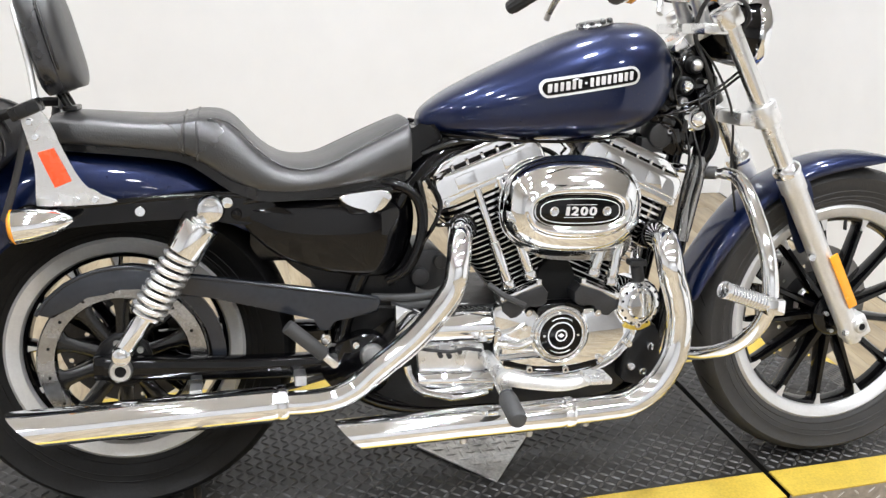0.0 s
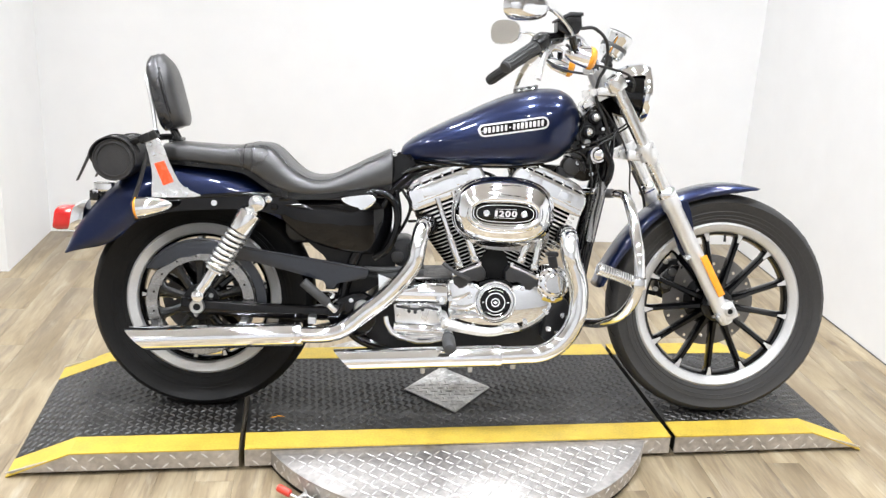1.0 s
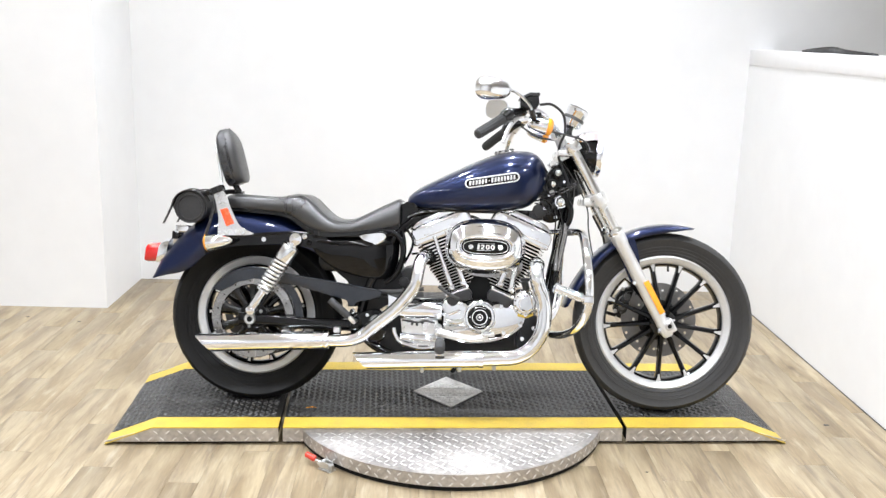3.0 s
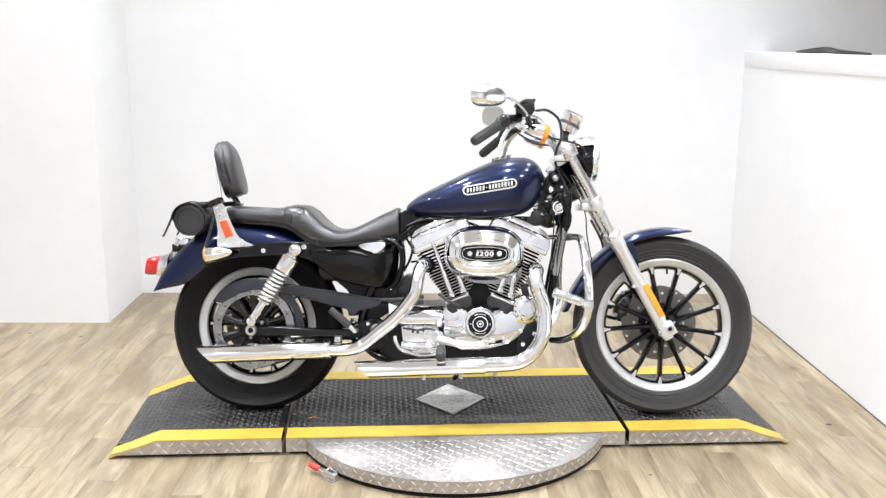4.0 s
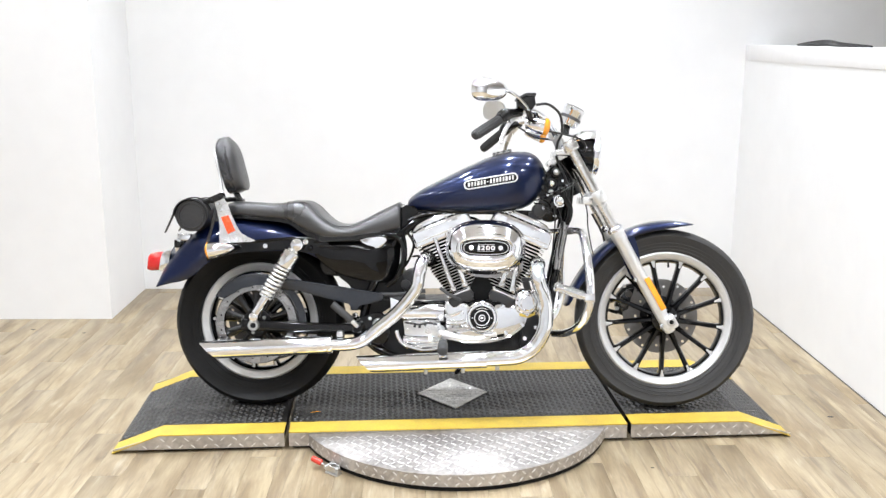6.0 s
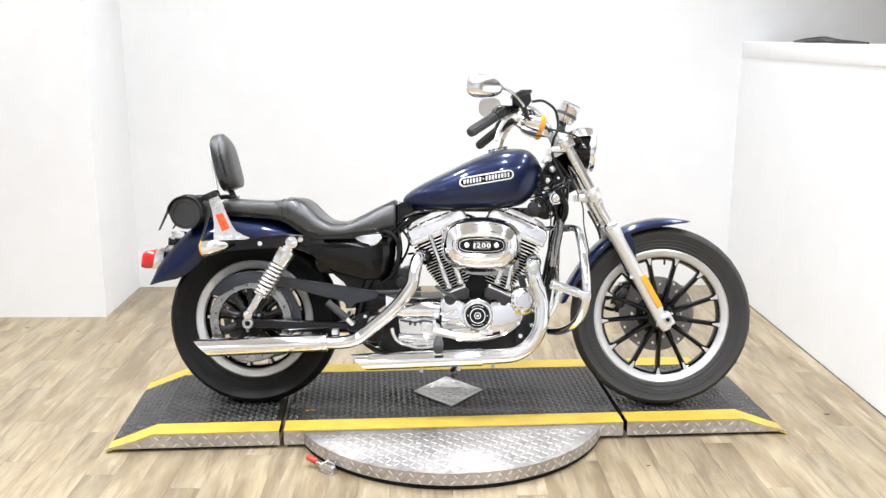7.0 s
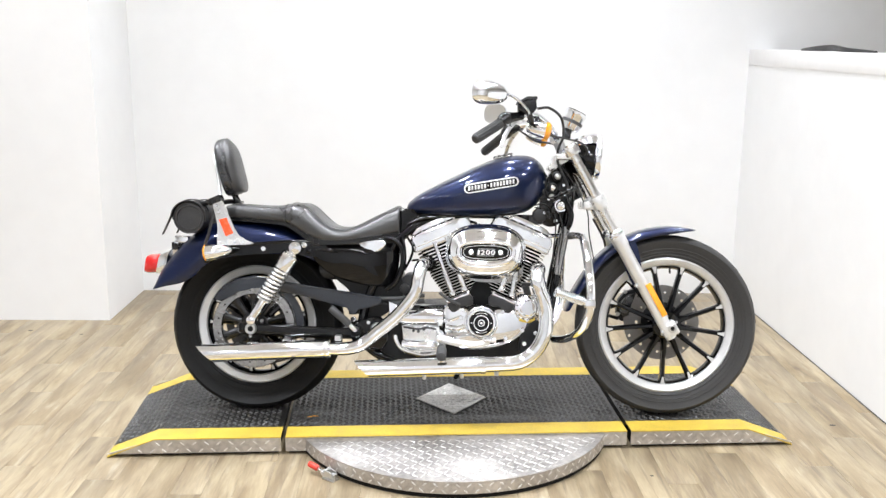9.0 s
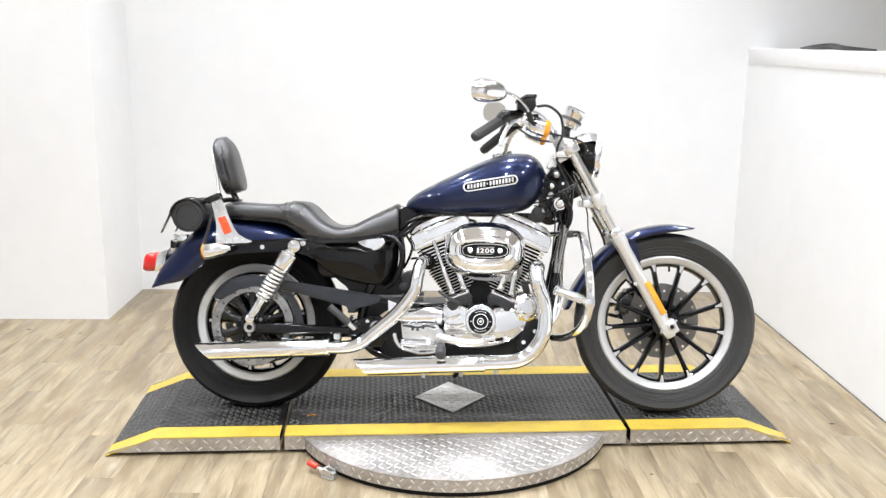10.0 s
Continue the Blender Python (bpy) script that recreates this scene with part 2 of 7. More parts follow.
def prism(bm, outline, y0, y1, bev=0.003, seg=2, m=None):
    """An outline in x and z, between two depths y, with rounded rims."""
    m = m or Matrix()
    a = [bm.verts.new(m @ V(x, y0, z)) for x, z in outline]
    b = [bm.verts.new(m @ V(x, y1, z)) for x, z in outline]
    n = len(a)
    f1, f2 = bm.faces.new(a), bm.faces.new(b[::-1])
    for i in range(n):
        bm.faces.new((a[i], b[i], b[(i + 1) % n], a[(i + 1) % n]))
    bevel_all(bm, list({e for f in (f1, f2) for e in f.edges}), bev, seg)


def dome(bm, outline, centre, steps, m=None):
    """An outline in x and z, lofted inwards to a crowned face: steps of (scale, y)."""
    m = m or Matrix()
    cx, cz = centre
    loft(bm, [[m @ V(cx + (x - cx) * f, y, cz + (z - cz) * f) for x, z in outline] for f, y in steps])


def box(bm, centre, size, bev=0.003, m=None, seg=2):
    """A box with rounded edges."""
    m = m or Matrix()
    made = bmesh.ops.create_cube(bm, size=1, matrix=m @ Matrix.Translation(centre) @ Matrix.Diagonal((*size, 1)))
    bevel_all(bm, list({e for v in made["verts"] for e in v.link_edges}), bev, seg)


def smooth_outline(pts, n=5):
    """A closed, rounded outline through points in a plane."""
    k = len(pts)
    p = [Vector((x, 0, z)) for x, z in pts]
    out = []
    for i in range(k):
        a, b, c, d = p[i - 1], p[i], p[(i + 1) % k], p[(i + 2) % k]
        for j in range(n):
            t = j / n
            q = 0.5 * (2 * b + (c - a) * t + (2 * a - 5 * b + 4 * c - d) * t * t + (3 * b - a - 3 * c + d) * t ** 3)
            out.append((q.x, q.z))
    return out


def capsule(cx, cz, hx, hz, n=10, tilt=0.0, straight=12):
    """The outline of a slot: two half circles and two straights."""
    out = []
    for s, c0 in ((1, cx + hx - hz), (-1, cx - hx + hz)):
        for k in range(n + 1):
            a = math.pi * k / n - math.pi / 2
            out.append((c0 + s * hz * math.cos(a), cz + s * hz * math.sin(a)))
        for k in range(1, straight):
            out.append((c0 - s * 2 * (hx - hz) * k / straight, cz + s * hz))
    ca, sa = math.cos(tilt), math.sin(tilt)
    return [(cx + (x - cx) * ca - (z - cz) * sa, cz + (x - cx) * sa + (z - cz) * ca) for x, z in out]


def lerp_table(rows, x):
    """Rows of (x, a, b, ...) read at x."""
    if x <= rows[0][0]:
        return rows[0][1:]
    for p, q in zip(rows, rows[1:]):
        if x <= q[0]:
            t = (x - p[0]) / (q[0] - p[0])
            return tuple(a + (b - a) * t for a, b in zip(p[1:], q[1:]))
    return rows[-1][1:]


def smooth_rows(rows, n=4):
    """The rows of a table with a smooth curve laid through them."""
    out = []
    for i in range(len(rows) - 1):
        a, b, c, d = (rows[max(0, min(len(rows) - 1, j))] for j in (i - 1, i, i + 1, i + 2))
        for k in range(n):
            t = k / n
            out.append(tuple(0.5 * (2 * q + (r - p) * t + (2 * p - 5 * q + 4 * r - s) * t * t + (3 * q - p - 3 * r + s) * t ** 3)
                             for p, q, r, s in zip(a, b, c, d)))
    return out + [tuple(rows[-1])]


def mirrored(pts):
    return [(x, -y, z) for x, y, z in pts]


def thing(name, label, category, m=None, group="", kind=""):
    e = new(name)
    e.empty_display_size = 0.1
    if m is not None:
        e.matrix_basis = m
    return tagged(e, label, category, group, kind)


def text_mesh(words, size, depth, font_mat, bold=0.0):
    cu = bpy.data.curves.new("lettering", "FONT")
    cu.body, cu.size, cu.extrude, cu.align_x, cu.align_y = words, size, depth, "CENTER", "CENTER"
    cu.offset = bold
    tmp = new("lettering", cu)
    bpy.context.view_layer.update()
    me = bpy.data.meshes.new_from_object(tmp.evaluated_get(bpy.context.evaluated_depsgraph_get()))
    bpy.data.objects.remove(tmp)
    me.materials.clear()
    me.materials.append(font_mat)
    return me


def treads(bm, spots, length, width, height):
    """Low raised bars with sloped ends: each spot is a place, a way along the bar, and a normal."""
    for p, d, up in spots:
        d, up = Vector(d), Vector(up)
        s = d.cross(up)
        p = Vector(p)
        base = [bm.verts.new(p + d * (length / 2) * a + s * (width / 2) * b) for a, b in ((1, 0), (0.45, 1), (-0.45, 1), (-1, 0), (-0.45, -1), (0.45, -1))]
        top = [bm.verts.new(p + up * height + d * (length / 2) * a * 0.55) for a in (1, -1)]
        for q in ((0, 1, "a"), (3, 4, "b"), (2, 3, "b"), (5, 0, "a")):
            bm.faces.new((base[q[0]], base[q[1]], top[0 if q[2] == "a" else 1]))
        bm.faces.new((base[1], base[2], top[1], top[0]))
        bm.faces.new((base[4], base[5], top[0], top[1]))

# ---------------------------------------------------------------- the room
ROOM = pose(0, 0, 0, 0, 0, -2.75)     # the lift stands slightly turned in the bay
BACK, NOOK, LEFT, RIGHT = 1.821, 1.230, -1.748, 1.672
FAR_LEFT, FAR_RIGHT, FRONT = -4.2, 4.6, -5.4
LEDGE = 1.40


def slab(name, x0, x1, y0, y1, z0, z1, mat, label, category="wall"):
    bm = bmesh.new()
    box(bm, ((x0 + x1) / 2, (y0 + y1) / 2, (z0 + z1) / 2), (x1 - x0, y1 - y0, z1 - z0), 0)
    return tagged(finish(name, bm, mat, None, label, ROOM), category=category, kind="structure")


slab("wall_back", LEFT - 0.1, FAR_RIGHT, BACK, BACK + 0.12, 0, CEILING, WHITE, "bright white painted back wall of the photo bay")
slab("wall_return", LEFT - 0.12, LEFT, NOOK + 0.1, BACK, 0, CEILING, WHITE, "short white painted return wall beside the photo bay")
slab("wall_nook", FAR_LEFT, LEFT, NOOK, NOOK + 0.1, 0, CEILING, WHITE, "white painted wall that steps forward beside the bay")
slab("wall_half", RIGHT, RIGHT + 0.12, -2.4, BACK, 0, LEDGE - 0.085, WHITE, "white painted half-height partition wall with a ledge on top")
slab("wall_left", FAR_LEFT - 0.1, FAR_LEFT, FRONT, NOOK + 0.1, 0, CEILING, GREYWALL, "plain off-white side wall of the room")
slab("wall_right", FAR_RIGHT, FAR_RIGHT + 0.1, FRONT, BACK + 0.12, 0, CEILING, GREYWALL, "plain off-white side wall beyond the partition")
# Unseen wall added behind the camera; its grey is set for the reflections.
slab("unseen_front_wall", FAR_LEFT - 0.1, FAR_RIGHT + 0.1, FRONT - 0.1, FRONT, 0, CEILING, FARWALL, "unseen light grey wall added to close the room and fill reflections")
slab("ceiling", FAR_LEFT - 0.1, FAR_RIGHT + 0.1, FRONT - 0.1, BACK + 0.12, CEILING, CEILING + 0.1, CEILPAINT, "plain white painted ceiling with recessed lights", "ceiling")

bm = bmesh.new()
box(bm, (RIGHT + 0.06, (BACK - 2.42) / 2 - 0.002, LEDGE - 0.0425), (0.128, BACK + 2.42 - 0.006, 0.085), 0.004)
tagged(finish("trim", bm, TRIM, None, "thick white painted ledge capping the half wall", ROOM), category="ledge", kind="structure")

# the dark joint where the half wall meets the floor
bm = bmesh.new()
box(bm, (RIGHT - 0.0025, (BACK - 2.4) / 2, 0.0014), (0.004, BACK + 2.4 - 0.01, 0.0024), 0)
tagged(finish("trim_joint", bm, GRIP, None, "thin dark joint between the half wall and the floor", ROOM), category="joint", kind="structure")

# a dark strap lies on the ledge
bm = bmesh.new()
pts = spline([(RIGHT + 0.03, 0.40, LEDGE + 0.004), (RIGHT + 0.01, 0.62, LEDGE + 0.008), (RIGHT + 0.03, 0.82, LEDGE + 0.016), (RIGHT + 0.02, 1.0, LEDGE + 0.010), (RIGHT + 0.04, 1.2, LEDGE + 0.004)], 5)
tube(bm, pts, [0.003 + 0.007 * math.sin(math.pi * i / (len(pts) - 1)) for i in range(len(pts))], 8, flat=1.8)
tagged(finish("strap", bm, RUBBER, None, "thin black rubber strap lying on the white wall ledge", ROOM), category="strap")

# recessed ceiling lamps
GLOW = glow_material(9.0)
lamp_data = bpy.data.lights.new("ceiling_lamp", "AREA")
lamp_data.spread = radians(128)
lamp_data.shape, lamp_data.size, lamp_data.energy, lamp_data.color = "DISK", 0.19, LAMP_WATTS, (0.95, 1.0, 1.09)
first_lamp = None
for x, y in LAMPS:
    at = ROOM @ Matrix.Translation((x, y, CEILING))
    if first_lamp is None:
        first_lamp = thing("ceiling_light", "round white recessed ceiling light, switched on", "ceiling light", at, "ceiling lights")
        bm = bmesh.new()
        lathe(bm, [(0.122, 0), (0.137, -0.006), (0.132, -0.016), (0.116, -0.02), (0.109, -0.01), (0.109, 0)], Matrix(), 32, True)
        part("trim_ring", bm, LAMPWHITE, first_lamp)
        bm = bmesh.new()
        lathe(bm, [(0.108, -0.002), (0.108, -0.008)], Matrix(), 32)
        part("diffuser", bm, GLOW, first_lamp, "glowing white diffuser")
    else:
        copy_thing(first_lamp, at)
    lamp = new("ceiling_lamp_light", lamp_data)
    lamp.matrix_basis = at @ Matrix.Translation((0, 0, -0.03))

# ---------------------------------------------------------------- the lift platform
TOP = 0.068
PF, PB = -0.332, 0.335         # front and back edges
JL, JR = -0.630, 0.606         # joints between the three decks
EL, ER = -1.240, 1.212         # ramp toes
BL, BR = -1.075, 1.045         # where the ramps begin to fall
STRIPE = 0.088
DX, DY, DR = -0.018, -0.105, 0.580    # the round turntable under the middle deck


def deck_height(x):
    if x < BL:
        return 0.006 + (TOP - 0.006) * (x - EL) / (BL - EL)
    if x > BR:
        return 0.006 + (TOP - 0.006) * (ER - x) / (ER - BR)
    return TOP


def deck(name, x0, x1, label):
    e = thing(name, label, "lift platform", None, "lift decks")
    xs = [x for x in (x0, BL, BR, x1) if x0 <= x <= x1]
    # rubber deck, then the painted edges, then the skirts

    def strip(y0, y1, lift, down, mat, nm, lab):
        b = bmesh.new()
        rings = []
        for x in xs:
            h = deck_height(x) + lift
            rings.append([(x, y0, h - down if h - down > 0.001 else 0.001), (x, y1, h - down if h - down > 0.001 else 0.001), (x, y1, h), (x, y0, h)])
        loft(b, rings)
        return part(nm, b, mat, e, lab, sharp=20)

    pad = strip(PF + STRIPE, PB - STRIPE, -0.001, 0.02, MAT, "rubber_mat", "black rubber tread mat")
    strip(PF, PF + STRIPE, 0.0, 0.004, YELLOW, "edge_stripe", "worn yellow safety edge")
    strip(PB - STRIPE, PB, 0.0, 0.004, YELLOW, "edge_stripe", "worn yellow safety edge")
    for y, s in ((PF, 1), (PB, -1)):
        b = bmesh.new()
        lo = 0.013
        top = [(x, max(lo + 0.001, deck_height(x) - 0.0045)) for x in xs]
        prism(b, [(xs[0], lo), (xs[-1], lo)] + top[::-1], y + 0.002 * s, y + 0.008 * s, 0)
        skirt = part("skirt", b, TREADPLATE, e, "aluminium tread-plate skirt")
        spots, k = [], 0
        x = x0 + 0.03
        while x < x1 - 0.02:
            for row in range(2):
                z = 0.022 + 0.026 * row
                xx = x + 0.02 * row
                if z + 0.012 < deck_height(xx) and xx < x1 - 0.015:
                    a = math.radians(40 if (k + row) % 2 else -40)
                    spots.append(((xx, y + 0.002 * s, z), (math.cos(a), 0, math.sin(a)), (0, -s, 0)))
            x += 0.042
            k += 1
        b = bmesh.new()
        treads(b, spots, 0.024, 0.0052, 0.0014)
        tagged(part("tread_pattern", b, TREADBAR, skirt), kind="stuff")
    # frame under the deck; its black also paints the shadow gap below the skirts
    b = bmesh.new()
    xa, xb = max(x0, BL) + 0.01, min(x1, BR) - 0.01
    box(b, ((xa + xb) / 2, (PF + PB) / 2, 0.022), (xb - xa, PB - PF - 0.04, 0.044), 0.003)
    part("frame", b, GAP, e, "black underframe that paints the shadow gap below the skirts")
    # the raised bars of the mat, in alternating directions, with highlights in their colour
    spots, i = [], 0
    pitch = 0.0215
    x = x0 + 0.016
    while x < x1 - 0.012:
        j = 0
        y = PF + STRIPE + 0.016
        while y < PB - STRIPE - 0.01:
            h = deck_height(x)
            slope = TOP / (BL - EL) if x < BL else (-TOP / (ER - BR) if x > BR else 0)
            ax = V(1, 0, slope).normalized()
            a = math.radians(38 if (i + j) % 2 else -38)
            d = ax * math.cos(a) + V(0, 1, 0) * math.sin(a)
            spots.append(((x, y, h - 0.0012), d, ax.cross(V(0, 1, 0))))
            y += pitch * 0.8
            j += 1
        x += pitch
        i += 1
    b = bmesh.new()
    treads(b, spots, 0.0240, 0.0076, 0.0030)
    tagged(part("tread_pattern", b, MATBAR, pad), kind="stuff")
    return e


deck("lift_deck", EL, JL - 0.008, "black tread-rubber ramp deck with yellow edges, under the rear wheel")
deck_mid = deck("lift_deck", JL + 0.008, JR - 0.008, "black tread-rubber middle deck with yellow edges on the turntable")
deck("lift_deck", JR + 0.008, ER, "black tread-rubber ramp deck with yellow edges, under the front wheel")

# a loose diamond of tread plate on the middle deck
bm = bmesh.new()
prism(bm, [(-0.150, 0), (-0.014, -0.160), (0.123, 0), (-0.010, 0.156)], 0, 0.004, 0.001, 1, pose(0, 0, TOP + 0.0055, -90, 0, 0))
plate = tagged(finish("cover_plate", bm, DULLPLATE, None, "worn diamond-shaped aluminium tread plate on the black deck"), category="cover plate")
spots = []
for i in range(-6, 7):
    for j in range(-7, 8):
        x, y = -0.013 + i * 0.023, j * 0.023 - 0.002
        if abs(x + 0.013) / 0.137 + abs(y) / 0.158 < 0.90:
            a = math.radians(0 if (i + j) % 2 else 90)
            spots.append(((x, y, TOP + 0.0058), (math.cos(a), math.sin(a), 0), (0, 0, 1)))
bm = bmesh.new()
treads(bm, spots, 0.025, 0.007, 0.0018)
tagged(part("tread_pattern", bm, DULLPLATE, plate), kind="stuff")

# the round turntable
turntable = thing("turntable", "round aluminium tread-plate turntable under the lift deck", "turntable")
DT = TOP - 0.008
N = 96
front_arc, back_arc = [], []
for k in range(N + 1):
    a = 2 * math.pi * k / N
    x, y = DX + DR * math.cos(a), DY + DR * math.sin(a)
    if y < PF - 0.004:
        front_arc.append((x, y))
    if y > PB + 0.004:
        back_arc.append((x, y))


def half_disc(arc, edge, sign):
    arc = [p for p in arc]
    half = math.sqrt(DR ** 2 - (edge - DY) ** 2)
    pts = [(DX - half, edge)] + sorted(arc) + [(DX + half, edge)]
    b = bmesh.new()
    lo, hi = [b.verts.new((x, y, DT - 0.004)) for x, y in pts], [b.verts.new((x, y, DT)) for x, y in pts]
    n = len(pts)
    b.faces.new(lo[::-1])
    b.faces.new(hi)
    for i in range(n):
        b.faces.new((lo[i], lo[(i + 1) % n], hi[(i + 1) % n], hi[i]))
    top = part("top_plate", b, TREADPLATE, turntable, "bright aluminium tread plate")
    b = bmesh.new()
    ins = [((x - DX) * (1 - 0.005 / DR) + DX, (y - DY) * (1 - 0.005 / DR) + DY) for x, y in pts]
    a0, a1 = [b.verts.new((x, y, 0.0175)) for x, y in pts], [b.verts.new((x, y, DT - 0.0045)) for x, y in pts]
    b0, b1 = [b.verts.new((x, y, 0.0175)) for x, y in ins], [b.verts.new((x, y, DT - 0.0045)) for x, y in ins]
    for i in range(n - 1):
        for q in ((a0[i], a0[i + 1], a1[i + 1], a1[i]), (b0[i + 1], b0[i], b1[i], b1[i + 1]), (a1[i], a1[i + 1], b1[i + 1], b1[i]), (a0[i + 1], a0[i], b0[i], b0[i + 1])):
            b.faces.new(q)
    skirt = part("skirt", b, TREADPLATE, turntable, "curved tread-plate skirt")
    spots, k = [], 0
    r = DR - 0.02
    step = 0.0265
    for i in range(-25, 26):
        for j in range(-40, 41):
            x, y = DX + i * step, DY + j * step
            if (x - DX) ** 2 + (y - DY) ** 2 < r * r and (y - edge) * sign > 0.014:
                a = math.radians(52 if (i + j) % 2 else -40)
                spots.append(((x, y, DT), (math.cos(a), math.sin(a), 0), (0, 0, 1)))
    b = bmesh.new()
    treads(b, spots, 0.031, 0.0046, 0.0013)
    tagged(part("tread_pattern", b, TREADBAR, top), kind="stuff")
    spots, a = [], 0.0
    while a < 2 * math.pi:
        x, y = DX + DR * math.cos(a), DY + DR * math.sin(a)
        if (y - edge) * sign > 0.01:
            out, tan = V(math.cos(a), math.sin(a), 0), V(-math.sin(a), math.cos(a), 0)
            for row in range(2):
                s = 1 if (k + row) % 2 else -1
                spots.append((V(x, y, 0.026 + 0.021 * row) + tan * 0.01 * row, (tan * 0.75 + V(0, 0, 0.66 * s)).normalized(), out))
        a += 0.036 / DR
        k += 1
    b = bmesh.new()
    treads(b, spots, 0.021, 0.006, 0.0016)
    tagged(part("tread_pattern", b, TREADBAR, skirt), kind="stuff")


half_disc(front_arc, PF - 0.001, -1)
half_disc(back_arc, PB + 0.001, 1)
# Black ring added as the painted shadow gap below the skirt.
bm = bmesh.new()
lathe(bm, [(DR - 0.006, 0.0005), (DR - 0.006, 0.019), (DR - 0.05, 0.019), (DR - 0.05, 0.0005)], Matrix.Translation((DX, DY, 0)), 64, True)
part("gap_shade_ring", bm, GAP, turntable, "black ring painting the shadow gap under the turntable")

# the locking lever with its red grip, at the turntable's rim
lever = thing("lock_lever", "steel locking lever with a red vinyl grip beside the turntable", "lever")
LV = pose(-0.462, -0.520, 0, 0, 0, 140)
bm = bmesh.new()
for y0 in (-0.013, 0.009):
    prism(bm, [(-0.030, 0.012), (0.016, 0.008), (0.026, 0.018), (0.012, 0.034), (-0.024, 0.030)], y0, y0 + 0.004, 0.001, 1, LV)
prism(bm, [(-0.034, 0.0), (0.018, 0.0), (0.018, 0.005), (-0.034, 0.005)], -0.015, 0.015, 0.001, 1, LV)
prism(bm, [(-0.034, 0.004), (-0.014, 0.004), (-0.014, 0.024), (-0.034, 0.024)], -0.008, 0.008, 0.002, 1, LV)
rod(bm, LV @ V(0.012, -0.022, 0.026), LV @ V(0.012, 0.022, 0.026), 0.005, 10)
part("bracket", bm, SATIN, lever, "dull zinc-plated bracket")
bm = bmesh.new()
tube(bm, spline([LV @ V(0.0, 0, 0.022), LV @ V(0.035, 0, 0.02), LV @ V(0.06, 0.002, 0.026)]), 0.0055, 10)
part("arm", bm, ALU, lever)
bm = bmesh.new()
rod(bm, LV @ V(0.044, 0.002, 0.024), LV @ V(0.084, 0.005, 0.031), 0.0105, 16, edge=0.004)
part("grip", bm, REDGRIP, lever, "red vinyl grip")

# ---------------------------------------------------------------- the motorcycle
# Its own frame: x ahead, y to its left, z up from the tyres' contact; it leans to its left on its stand.
BIKE = pose(0.007, -0.107, 0.067, 0, 0, -5.14) @ pose(0, 0, 0, -10, 0, 0)
bike = thing("motorcycle", "navy blue cruiser motorcycle with chrome engine, leaning on the lift", "motorcycle", BIKE)


def right_axis(x, y, z):
    return axis((x, y, z), (0, -1, 0))


def bolt(parent, x, y, z, r=0.008, mat=None, way=(0, -1, 0), h=0.006, name="bolt", label=""):
    b = bmesh.new()
    lathe(b, [(r, -0.004), (r, h * 0.6), (r * 0.8, h), (r * 0.45, h), (r * 0.4, h * 0.5)], axis((x, y, z), way), 12)
    return part(name, b, mat or CHROME, parent, label)


